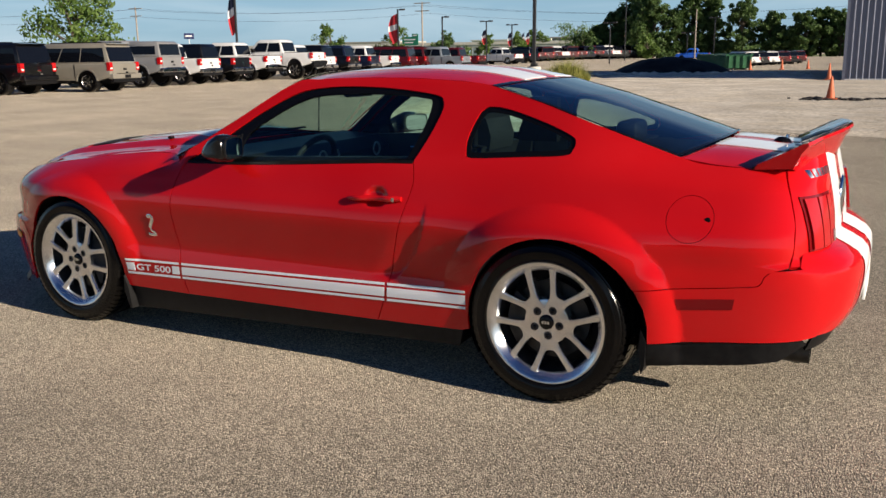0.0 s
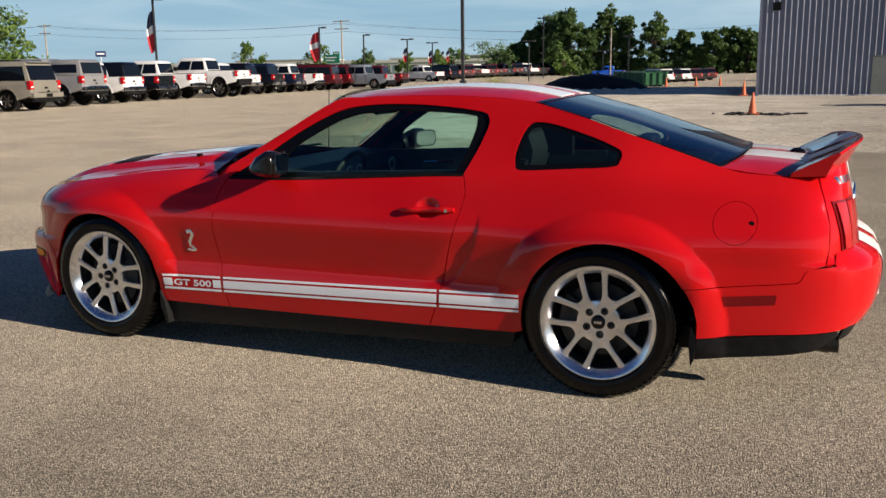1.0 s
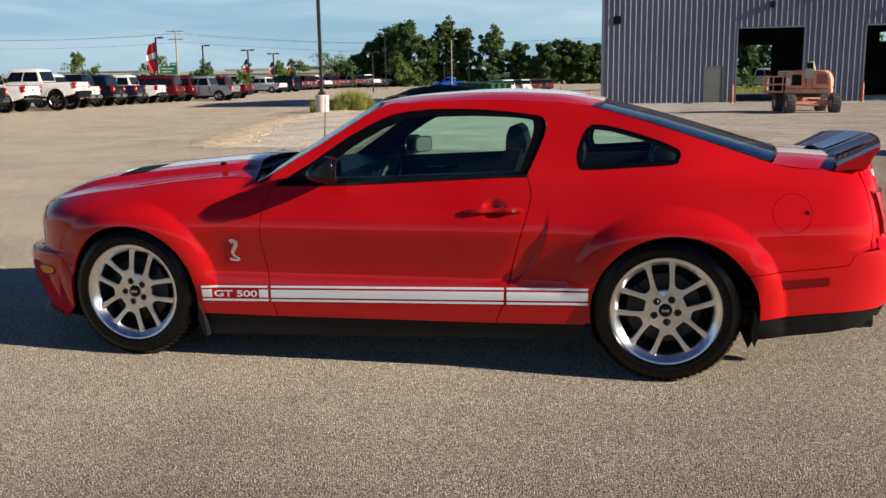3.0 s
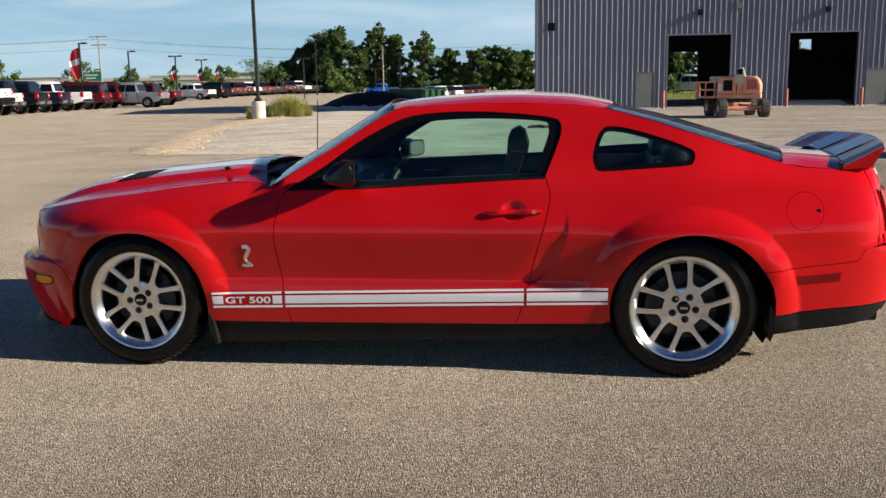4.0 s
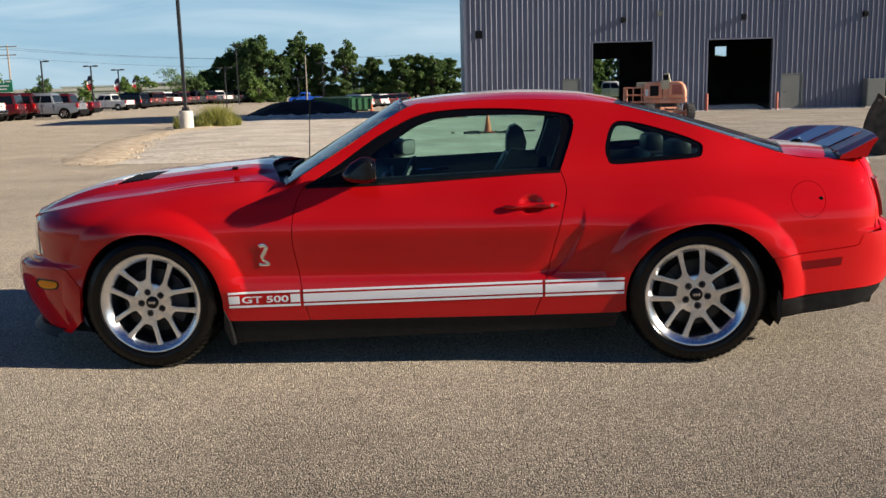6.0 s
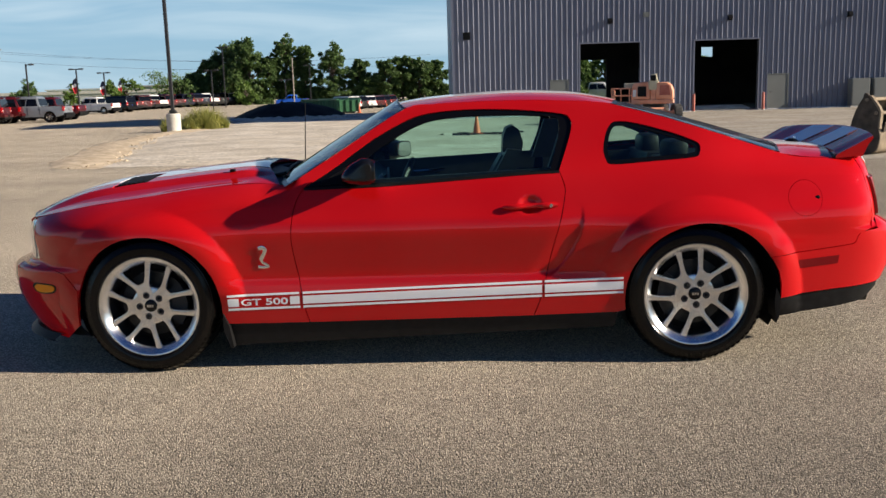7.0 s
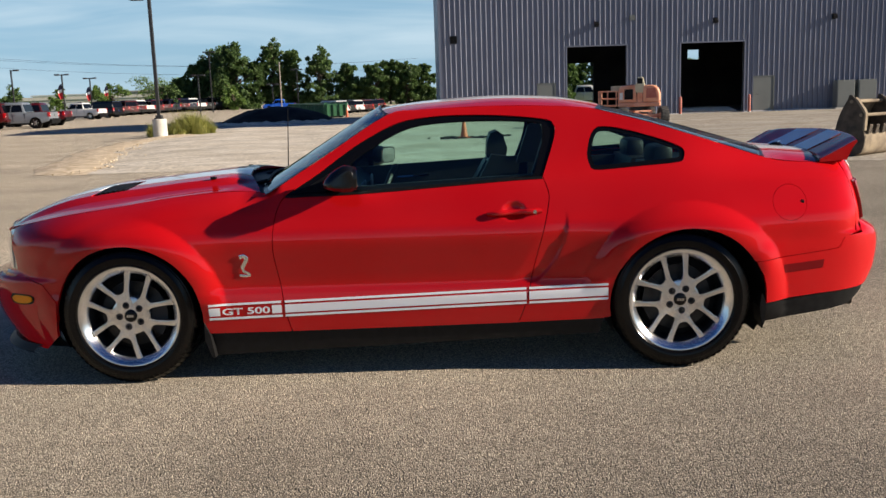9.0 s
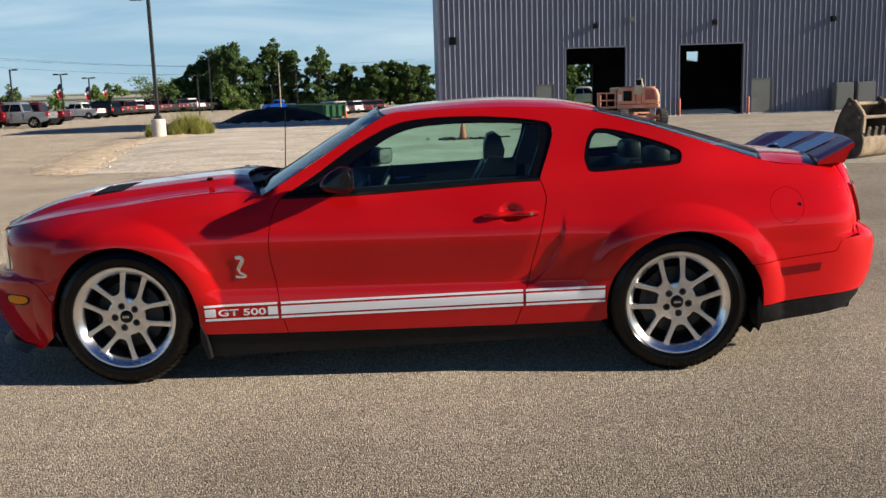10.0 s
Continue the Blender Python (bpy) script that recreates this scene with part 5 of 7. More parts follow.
def loose_stones():
    """Pale stones strewn along the ragged edge of the stone yard."""
    r = random.Random(12)
    s = Shape()
    line = [(-13.2, 34.9), (-11.9, 29.3), (-10.7, 25.0), (-9.8, 21.5), (-8.9, 17.6), (-8.4, 15.3), (-8.1, 13.9)]
    for _ in range(380):
        k = r.randrange(len(line) - 1)
        t = r.random()
        x = line[k][0] + (line[k + 1][0] - line[k][0]) * t + abs(r.gauss(0, 0.4)) - 0.1
        y = line[k][1] + (line[k + 1][1] - line[k][1]) * t + r.gauss(0, 0.5)
        q = 0.010 + 0.034 * r.random() ** 3
        bm = bmesh.new()
        bmesh.ops.create_icosphere(bm, subdivisions=1, radius=q)
        for p in bm.verts:
            p.co = Vector((p.co.x * 1.3, p.co.y, p.co.z * 0.7)) * r.uniform(0.75, 1.2) + Vector((x, y, 0.03))
        s.bm(bm)
    solo("loose_stones", s, RUBBLE, "loose tan stones along the yard's ragged edge", "stones", kind="stuff")


loose_stones()


# ---- the red coupe ----
from mathutils.geometry import delaunay_2d_cdt


def curve1(xs, ys):
    """A smooth monotone curve through a few stations."""
    xs, ys = np.array(xs, float), np.array(ys, float)
    h = np.diff(xs)
    d = np.diff(ys) / h
    m = np.zeros_like(xs)
    m[0], m[-1] = d[0], d[-1]
    for i in range(1, len(xs) - 1):
        if d[i - 1] * d[i] > 0:
            m[i] = 2 * d[i - 1] * d[i] / (d[i - 1] + d[i])

    def f(x):
        x = np.clip(x, xs[0], xs[-1])
        i = np.clip(np.searchsorted(xs, x, side="right") - 1, 0, len(xs) - 2)
        t = (x - xs[i]) / h[i]
        return (1 + 2 * t) * (1 - t) ** 2 * ys[i] + t * (1 - t) ** 2 * h[i] * m[i] + t * t * (3 - 2 * t) * ys[i + 1] + t * t * (t - 1) * h[i] * m[i + 1]
    return f


def ss(a, b, x):
    t = np.clip((x - a) / (b - a), 0, 1)
    return t * t * (3 - 2 * t)


# half width by height in the middle of the car
FLANK = curve1([.10, .20, .30, .39, .43, .48, .58, .69, .735, .80, .88, .94, 1.0, 1.06, 1.15, 1.25, 1.31, 1.36],
               [.825, .838, .848, .852, .846, .836, .847, .860, .853, .825, .790, .757, .712, .672, .622, .566, .528, .47])
TAIL_X = curve1([.20, .32, .45, .56, .61, .632, .645, .66, .81, .98, 1.1], [2.355, 2.425, 2.488, 2.500, 2.492, 2.466, 2.402, 2.386, 2.368, 2.334, 2.31])
NOSE_X = curve1([.12, .22, .38, .475, .515, .548, .70, .76, .82, .9], [-2.12, -2.23, -2.315, -2.325, -2.31, -2.20, -2.20, -2.21, -2.17, -2.05])
SHOULDER = curve1([-2.3, -1.95, -1.70, -1.41, -1.14, -.86, -.66, -.5], [.715, .79, .838, .876, .912, .932, .925, .92])
HOOD_MID = curve1([-2.32, -2.22, -2.06, -1.87, -1.65, -1.38, -1.08, -.9, -.7], [.70, .765, .828, .880, .918, .944, .972, .985, .99])
ROOF_MID = curve1([-.2, 0, .2, .5, .8, 1.0, 1.12], [1.30, 1.332, 1.348, 1.360, 1.347, 1.314, 1.285])
SCOOP_X = curve1([.44, .47, .52, .60, .70, .77, .80], [.62, .665, .715, .765, .800, .808, .806])


def flank(x, z):
    """Half width of the body at a station and a height."""
    x, z = np.asarray(x, float), np.asarray(z, float)
    w = FLANK(z)
    plain = .60 + .26 * np.clip(z / .60, 0, 1) ** .10
    w = w + (plain - w) * ss(.66, .56, z) * np.maximum(ss(1.66, 1.80, x), ss(-1.72, -1.84, x))
    # fender tops roll over into the bonnet
    top = SHOULDER(x)
    k = np.clip((z - (top - .11)) / .11, 0, 1.3)
    w = w - .105 * k * k * ss(-.58, -.80, x)
    # waist and tail taper
    w = w * (1 - .095 * np.clip((x - 1.2) / .9, 0, 2) ** 2) * (1 - .05 * np.clip((-1.2 - x) / .8, 0, 2) ** 2)
    w = w - .055 * ss(1.35, 1.95, x) * ss(.90, 1.03, z)
    # wheel flares
    for cx, cz, r0, r1, amp in ((-1.362, .335, .366, .490, .036), (1.385, .328, .378, .500, .038)):
        r = np.hypot((x - cx) / (1.0 if cx < 0 else 1.03), z - cz)
        k = np.clip((r1 - r) / (r1 - r0), 0, 1)
        lip = amp * (1 - (1 - k) ** 2)
        if cx < 0:
            keep = np.where(x > cx, ss(.30, .50, z), (.45 + .55 * ss(-1.72, -1.42, x)) * ss(.16, .30, z))
        else:
            keep = np.where(x < cx, ss(.36, .58, z), ss(.16, .28, z))
        w = w + lip * keep
        w = w + .008 * ss(.62, .40, r) * ss(.38, .55, z)
    # air scoop ahead of the rear wheel
    sx = SCOOP_X(z)
    ramp = np.clip((x - sx + .15) / .145, 0, 1) ** 1.3 * np.clip((sx + .009 - x) / .013, 0, 1)
    w = w - .013 * ramp * ss(.435, .50, z) * np.clip((.805 - z) / .20, 0, 1)
    # handle bowl
    r = np.hypot((x - .555) / .064, (z - .805) / .050)
    w = w - .015 * ss(1.0, .45, r)
    # round the tail and the nose in plan
    t = np.clip((x - 2.0) / np.maximum(TAIL_X(z) - 2.0, .05), 0, .9995)
    w = w * (1 - t ** 4.0) ** (1 / 4.0)
    t = np.clip((-1.5 - x) / np.maximum(-1.5 - NOSE_X(z), .05), 0, .9995)
    return w * (1 - t ** 2.5) ** (1 / 2.5)


def solve_x(y, z, rear=True):
    """Where the rounded tail or nose stands at a half width and a height."""
    y, z = np.abs(np.asarray(y, float)), np.asarray(z, float)
    end = TAIL_X(z) if rear else NOSE_X(z)
    a = np.full_like(y, 1.6 if rear else -1.5)
    b = np.array(end, float)
    for _ in range(40):
        m = (a + b) / 2
        big = flank(m, z) > y
        a, b = np.where(big, m, a), np.where(big, b, m)
    return (a + b) / 2


def side_at(u, v, sgn=-1, lift=0.0):
    return np.stack([u, sgn * (flank(u, v) + lift), v], -1)


def tail_at(u, v, sgn=1, lift=0.0):
    return np.stack([solve_x(u, v, True) + lift, u, v], -1)


def nose_at(u, v, sgn=1, lift=0.0):
    return np.stack([solve_x(u, v, False) - lift, u, v], -1)


def hood_z(x, y):
    yh = flank(x, SHOULDER(x))
    q = np.clip(np.abs(y) / np.maximum(yh, .05), 0, 1.05)
    z = SHOULDER(x) + (HOOD_MID(x) - SHOULDER(x)) * (1 - q ** 2.2)
    dome = np.clip((.50 - np.abs(y)) / .07, 0, 1) * ss(-2.18, -1.75, x) * ss(-.75, -.95, x)
    valley = ss(.20, .0, np.abs(q - .84)) * ss(-2.1, -1.8, x) * ss(-.75, -.95, x)
    return z + .020 * dome - .007 * valley


def hood_at(u, v, sgn=1, lift=0.0):
    return np.stack([u, v, hood_z(u, v) + lift], -1)


def roof_edge(x):
    return np.interp(x, [-.3, -.065, .10, .35, .6, .85, 1.0, 1.2], [1.2, 1.285, 1.305, 1.312, 1.310, 1.298, 1.28, 1.23])


def roof_at(u, v, sgn=1, lift=0.0):
    ze = roof_edge(u)
    w = flank(u, ze)
    q = np.clip(np.abs(v) / w, 0, 1.02)
    return np.stack([u, v, ze + (ROOF_MID(u) - ze) * (1 - q ** 2.4) + lift], -1)


def screen_at(u, v, sgn=1, lift=0.0):
    """Windscreen: v runs up the glass from 0 to 1, u across it from -1 to 1."""
    xe = -.655 + .592 * v
    ze = np.interp(xe, [-.661, -.36, -.065, .05], [.920, 1.105, 1.285, 1.30])
    w = flank(np.maximum(xe, -.55), ze) - .002
    bulge = 1 - np.abs(u) ** 2.2
    x = xe - (.105 - .035 * v) * bulge
    z = ze + (.030 + .017 * v) * bulge
    return np.stack([x - lift * .8, u * w, z + lift * .5], -1)


def backlight_at(u, v, sgn=1, lift=0.0):
    """Rear window: v runs down the glass."""
    xe = 1.003 + .814 * v
    ze = np.interp(xe, [.9, 1.0, 1.268, 1.554, 1.835, 1.9], [1.29, 1.28, 1.205, 1.108, 1.012, 1.0])
    w = flank(xe, ze) - .002
    bulge = 1 - np.abs(u) ** 2.4
    x = xe + (.05 + .04 * v) * bulge
    z = ze + (.020 + .014 * v) * bulge
    return np.stack([x, u * w, z + lift], -1)


def deck_at(u, v, sgn=1, lift=0.0):
    ze = np.interp(u, [1.8, 1.95, 2.15, 2.4], [1.015, .990, .976, .965])
    w = np.maximum(flank(u, ze), .2)
    q = np.clip(np.abs(v) / w, 0, 1.02)
    return np.stack([u, v, ze + (1.040 - .022 * ss(1.9, 2.25, u) - ze) * (1 - q ** 3.0) + lift], -1)


def even(poly, step, closed=True):
    """The outline cut into short equal runs, its corners kept."""
    out = []
    n = len(poly)
    for i in range(n if closed else n - 1):
        a, b = np.array(poly[i]), np.array(poly[(i + 1) % n])
        k = max(1, int(np.hypot(*(b - a)) / step))
        out += [tuple(a + (b - a) * j / k) for j in range(k)]
    return out if closed else out + [tuple(poly[-1])]


def bow(pts, n=6):
    """An open line rounded through its points."""
    p = [np.array(q, float) for q in pts]
    out = []
    for i in range(len(p) - 1):
        a, b, c, d = p[max(i - 1, 0)], p[i], p[i + 1], p[min(i + 2, len(p) - 1)]
        for k in range(n):
            t = k / n
            out.append(tuple(.5 * (2 * b + (c - a) * t + (2 * a - 5 * b + 4 * c - d) * t * t + (3 * b - a - 3 * c + d) * t ** 3)))
    return out + [tuple(p[-1])]


def shrunk(poly, d):
    """The outline drawn in by d."""
    p = np.array(poly)
    area = np.sum(p[:, 0] * np.roll(p[:, 1], -1) - np.roll(p[:, 0], -1) * p[:, 1])
    e = np.roll(p, -1, 0) - p
    e /= np.maximum(np.hypot(e[:, 0], e[:, 1]), 1e-9)[:, None]
    n = np.stack([-e[:, 1], e[:, 0]], -1) * (1 if area > 0 else -1)
    m = n + np.roll(n, 1, 0)
    m /= np.maximum(np.hypot(m[:, 0], m[:, 1]), .35)[:, None]
    return [tuple(q) for q in p + m * d]


def in_poly(pts, poly):
    x, y = pts[:, 0], pts[:, 1]
    p = np.array(poly)
    inside = np.zeros(len(pts), bool)
    for (x0, y0), (x1, y1) in zip(p, np.roll(p, -1, 0)):
        if y0 != y1:
            inside ^= ((y0 > y) != (y1 > y)) & (x < (x1 - x0) * (y - y0) / (y1 - y0) + x0)
    return inside


def edge_gap(pts, poly):
    p = np.array(poly)
    best = np.full(len(pts), 1e9)
    for a, b in zip(p, np.roll(p, -1, 0)):
        d = b - a
        t = np.clip(((pts - a) @ d) / max(d @ d, 1e-12), 0, 1)
        best = np.minimum(best, np.hypot(*(pts - a - t[:, None] * d).T))
    return best


def skin(name, outline, at, material, parent, sgn=-1, holes=(), cell=.03, gap=.002, hem=.014, lift=0.0, label="", edge_step=None, creases=()):
    """A panel: an outline filled with small faces, laid on a surface of the body, its rim turned in."""
    loops = [even(shrunk(outline, gap) if gap else outline, edge_step or cell * .8)] + [even(h, edge_step or cell * .8) for h in holes]
    pts, segs = [], []
    for lp in loops:
        k = len(pts)
        pts += lp
        segs += [(k + i, k + (i + 1) % len(lp)) for i in range(len(lp))]
    lines = []
    for ln in creases:
        q = np.array(ln)
        ok = in_poly(q, loops[0]) & (edge_gap(q, loops[0]) > .006)
        for h in loops[1:]:
            ok &= ~in_poly(q, h) & (edge_gap(q, h) > .006)
        for i in range(len(ln)):
            if ok[i]:
                if i and ok[i - 1]:
                    segs.append((len(pts) - 1, len(pts)))
                pts.append(ln[i])
                lines.append(ln[i])
    a = np.array(pts)
    (x0, y0), (x1, y1) = a.min(0), a.max(0)
    gx, gy = np.meshgrid(np.arange(x0, x1, cell), np.arange(y0, y1, cell * .87))
    gx = gx + (np.arange(gx.shape[0]) % 2)[:, None] * cell * .5
    grid = np.stack([gx.ravel(), gy.ravel()], -1)
    ok = in_poly(grid, loops[0]) & (edge_gap(grid, loops[0]) > cell * .45)
    for h in loops[1:]:
        ok &= ~in_poly(grid, h) & (edge_gap(grid, h) > cell * .45)
    if lines:
        near = np.full(len(grid), 1e9)
        for p in lines:
            near = np.minimum(near, np.hypot(*(grid - np.array(p)).T))
        ok &= near > cell * .55
    allp = [Vector(p) for p in pts] + [Vector(p) for p in grid[ok]]
    v, e, f, ov, oe, of = delaunay_2d_cdt(allp, segs, [], 0, 1e-6)
    v = np.array([tuple(p) for p in v])
    tri = np.array([q for q in f])
    mid = v[tri].mean(1)
    good = in_poly(mid, loops[0])
    for h in loops[1:]:
        good &= ~in_poly(mid, h)
    tri = tri[good]
    u, w = v[:, 0], v[:, 1]
    P = at(u, w, sgn, lift)
    d = 2e-3
    N = np.cross(at(u + d, w, sgn, lift) - at(u - d, w, sgn, lift), at(u, w + d, sgn, lift) - at(u, w - d, sgn, lift))
    N /= np.maximum(np.linalg.norm(N, axis=1), 1e-12)[:, None]
    if np.sum(N * (P - np.array((.1, 0, .6)))) < 0:
        N = -N
    if len(tri):
        c = np.cross(P[tri[:, 1]] - P[tri[:, 0]], P[tri[:, 2]] - P[tri[:, 0]])
        if np.sum(c * N[tri[:, 0]]) < 0:
            tri = tri[:, ::-1]
    faces = [tuple(int(i) for i in q) for q in tri]
    normals = [tuple(N[i]) for q in faces for i in q]
    verts = [tuple(p) for p in P]
    if hem:
        count = {}
        for q in faces:
            for i in range(3):
                k = (q[i], q[(i + 1) % 3])
                count[tuple(sorted(k))] = count.get(tuple(sorted(k)), 0) + 1
        rim = [(q[i], q[(i + 1) % 3]) for q in faces for i in range(3) if count[tuple(sorted((q[i], q[(i + 1) % 3])))] == 1]
        low = {}
        for i in {k for s in rim for k in s}:
            low[i] = len(verts)
            verts.append(tuple(P[i] - N[i] * hem))
        for i, j in rim:
            faces.append((j, i, low[i], low[j]))
            q = np.cross(P[i] - P[j], -N[i])
            q = q / max(np.linalg.norm(q), 1e-9)
            normals += [tuple(q)] * 4
    me = bpy.data.meshes.new(name)
    me.from_pydata(verts, [], faces)
    me.polygons.foreach_set("use_smooth", [True] * len(me.polygons))
    me.normals_split_custom_set(normals)
    me.materials.append(material)
    ob = new(name, me)
    ob.parent = parent
    if label:
        tagged(ob, label)
    return ob


def car_paint(name, c):
    m = mat(name, c, 0.5, 0.0, 0.9, 0.0)
    b = m.node_tree.nodes["Principled BSDF"]
    b.inputs["Coat IOR"].default_value, b.inputs["Coat Roughness"].default_value = 1.5, 0.004
    n, l = m.node_tree.nodes, m.node_tree.links
    tc, no, bp = n.new("ShaderNodeTexCoord"), n.new("ShaderNodeTexNoise"), n.new("ShaderNodeBump")
    no.inputs["Scale"].default_value, no.inputs["Detail"].default_value = 9, 2
    bp.inputs["Strength"].default_value, bp.inputs["Distance"].default_value = 0.007, 0.02
    l.new(tc.outputs["Object"], no.inputs["Vector"])
    l.new(no.outputs["Fac"], bp.inputs["Height"])
    l.new(bp.outputs["Normal"], b.inputs["Coat Normal"])
    dust = n.new("ShaderNodeTexNoise")
    dust.inputs["Scale"].default_value, dust.inputs["Detail"].default_value = 2.2, 5
    l.new(tc.outputs["Object"], dust.inputs["Vector"])
    r = n.new("ShaderNodeValToRGB")
    r.color_ramp.elements[0].position, r.color_ramp.elements[1].position = 0.3, 0.75
    r.color_ramp.elements[0].color = (*c, 1)
    r.color_ramp.elements[1].color = (*[min(1, q * 1.05 + 0.004) for q in c], 1)
    l.new(dust.outputs["Fac"], r.inputs["Fac"])
    l.new(r.outputs["Color"], b.inputs["Base Color"])
    return m


RED = car_paint("gloss_red_paint", (0.50, 0.0035, 0.0055))
STRIPE = car_paint("white_stripe_film", (0.84, 0.86, 0.90))
MACHINED = varied(mat("machined_alloy", (0.86, 0.86, 0.86), 0.2, 1.0), 14, (0.78, 0.78, 0.79), (0.92, 0.92, 0.92), rough=(0.20, 0.29))


def turned_grain(m):
    """Fine lathe grooves round each wheel: the gloss spreads along the radius."""
    n, l = m.node_tree.nodes, m.node_tree.links
    b = n["Principled BSDF"]
    tc, sep, com = n.new("ShaderNodeTexCoord"), n.new("ShaderNodeSeparateXYZ"), n.new("ShaderNodeCombineXYZ")
    side, dx, dz = n.new("ShaderNodeMath"), n.new("ShaderNodeMath"), n.new("ShaderNodeMath")
    l.new(tc.outputs["Object"], sep.inputs["Vector"])
    side.operation, dx.operation, dz.operation = "SIGN", "MULTIPLY_ADD", "SUBTRACT"
    l.new(sep.outputs["X"], side.inputs[0])
    l.new(side.outputs["Value"], dx.inputs[0])
    dx.inputs[1].default_value = -1.362
    l.new(sep.outputs["X"], dx.inputs[2])
    l.new(sep.outputs["Z"], dz.inputs[0])
    dz.inputs[1].default_value = 0.344
    l.new(dx.outputs["Value"], com.inputs["X"])
    l.new(dz.outputs["Value"], com.inputs["Z"])
    l.new(com.outputs["Vector"], b.inputs["Tangent"])
    b.inputs["Anisotropic"].default_value = 0.75
    return m


turned_grain(MACHINED)
DARK_CAST = varied(mat("dark_cast_metal", (0.012, 0.012, 0.013), 0.6), 10, (0.008, 0.008, 0.009), (0.018, 0.018, 0.019))
DISC = varied(mat("brake_disc_steel", (0.05, 0.05, 0.05), 0.45, 0.8), 20, (0.03, 0.03, 0.03), (0.06, 0.058, 0.055))
GLOSS_BLACK = mat("gloss_black_trim", (0.004, 0.004, 0.005), 0.2, 0, 0.0, 0.25)
MIRROR_BLACK = mat("satin_black_mirror_shell", (0.006, 0.006, 0.007), 0.22, 0, 0.0, 0.5)
LEATHER = varied(mat("charcoal_leather", (0.035, 0.034, 0.036), 0.45), 25, (0.009, 0.009, 0.010), (0.016, 0.016, 0.017), 0.3, 120)
PALE_LEATHER = varied(mat("grey_leather_panel", (0.32, 0.33, 0.34), 0.5), 25, (0.07, 0.075, 0.08), (0.11, 0.115, 0.12), 0.3, 120)
AMBER = mat("amber_lamp_lens", (0.90, 0.30, 0.004), 0.3, 0, 0.0, 0.2)
DARK_RED_LENS = mat("dark_red_lens", (0.16, 0.003, 0.005), 0.12, 0, 0.15, 0.3)
MIRROR_GLASS = mat("mirror_glass", (0.85, 0.87, 0.88), 0.02, 1.0)
LENS_CLEAR = mat("lamp_glass", (0.42, 0.41, 0.43), 0.10, 0.55, 1.0)


def window_glass(name, tint, rough=0.0):
    m = bpy.data.materials.new(name)
    m.use_nodes = True
    n, l = m.node_tree.nodes, m.node_tree.links
    n.remove(n["Principled BSDF"])
    tr, gl, mx, fr = n.new("ShaderNodeBsdfTransparent"), n.new("ShaderNodeBsdfGlossy"), n.new("ShaderNodeMixShader"), n.new("ShaderNodeLayerWeight")
    fr.inputs["Blend"].default_value = 0.5
    # both faces of a thin pane reflect: F = 0.08 + 0.92 * (1 - cos)^3.4
    power, gain = n.new("ShaderNodeMath"), n.new("ShaderNodeMath")
    power.operation, power.inputs[1].default_value = "POWER", 3.4
    gain.operation, gain.inputs[1].default_value, gain.inputs[2].default_value = "MULTIPLY_ADD", 0.92, 0.08
    l.new(fr.outputs["Facing"], power.inputs[0])
    l.new(power.outputs["Value"], gain.inputs[0])
    tr.inputs["Color"].default_value = (*tint, 1)
    gl.inputs["Roughness"].default_value = 0.01
    l.new(gain.outputs["Value"], mx.inputs["Fac"])
    l.new(tr.outputs["BSDF"], mx.inputs[1])
    l.new(gl.outputs["BSDF"], mx.inputs[2])
    l.new(mx.outputs["Shader"], n["Material Output"].inputs["Surface"])
    return m


SIDE_GLASS = window_glass("green_tinted_side_glass", (0.69, 0.93, 0.87))
SCREEN_GLASS = window_glass("green_tinted_screen_glass", (0.60, 0.72, 0.68))
BACK_GLASS = window_glass("tinted_rear_glass", (0.55, 0.68, 0.63))


def arc(cx, cz, r, a0, a1, n=28):
    return [(cx + r * math.cos(radians(a0 + (a1 - a0) * k / n)), cz + r * math.sin(radians(a0 + (a1 - a0) * k / n))) for k in range(n + 1)]


excavator_bucket()
boom_lift()

coupe = thing("sports_coupe", (0, 0, 0), "glossy red two-door sports coupe with white stripes", "car")

# outlines in side view: station along the car and height
BELT = [(-.563, .914), (-.188, .922), (.20, .942), (.535, .960), (.704, .965)]
DOOR_FRONT = bow([(-.563, .914), (-.597, .86), (-.619, .774), (-.625, .639), (-.600, .469), (-.577, .321), (-.556, .243)], 5)
DOOR_REAR = bow([(.565, .253), (.613, .386), (.656, .571), (.701, .734), (.726, .840), (.728, .890), (.704, .965)], 5)
WINDOW_TOP = bow([(.704, .965), (.754, 1.088), (.780, 1.172), (.774, 1.212), (.736, 1.236), (.552, 1.259), (.353, 1.270), (.152, 1.266), (-.02, 1.238), (-.191, 1.156), (-.304, 1.083), (-.415, 1.005), (-.563, .914)], 5)
FRONT_ARCH = arc(-1.362, .335, .366, -12, 196)
REAR_ARCH = arc(1.395, .325, .378, 188, -10)
QUARTER_WINDOW = bow([(.945, .995), (.932, 1.05), (.947, 1.122), (.974, 1.176), (1.016, 1.193), (1.114, 1.180), (1.277, 1.132), (1.384, 1.090), (1.414, 1.066), (1.410, 1.030), (1.376, 1.008), (1.18, .995), (.985, .984), (.945, .995)], 4)[:-1]
FUEL = arc(1.905, .800, .087, 0, 345, 24)

FRONT_CREASE = arc(-1.362, .335, .490, -10, 190, 150)
REAR_CREASE = [(1.385 + (x - 1.385) * 1.03, z) for x, z in arc(1.385, .328, .500, -12, 192, 150)]
SCOOP_EDGE = [(float(SCOOP_X(z)) + .002, float(z)) for z in np.linspace(.45, .79, 30)]

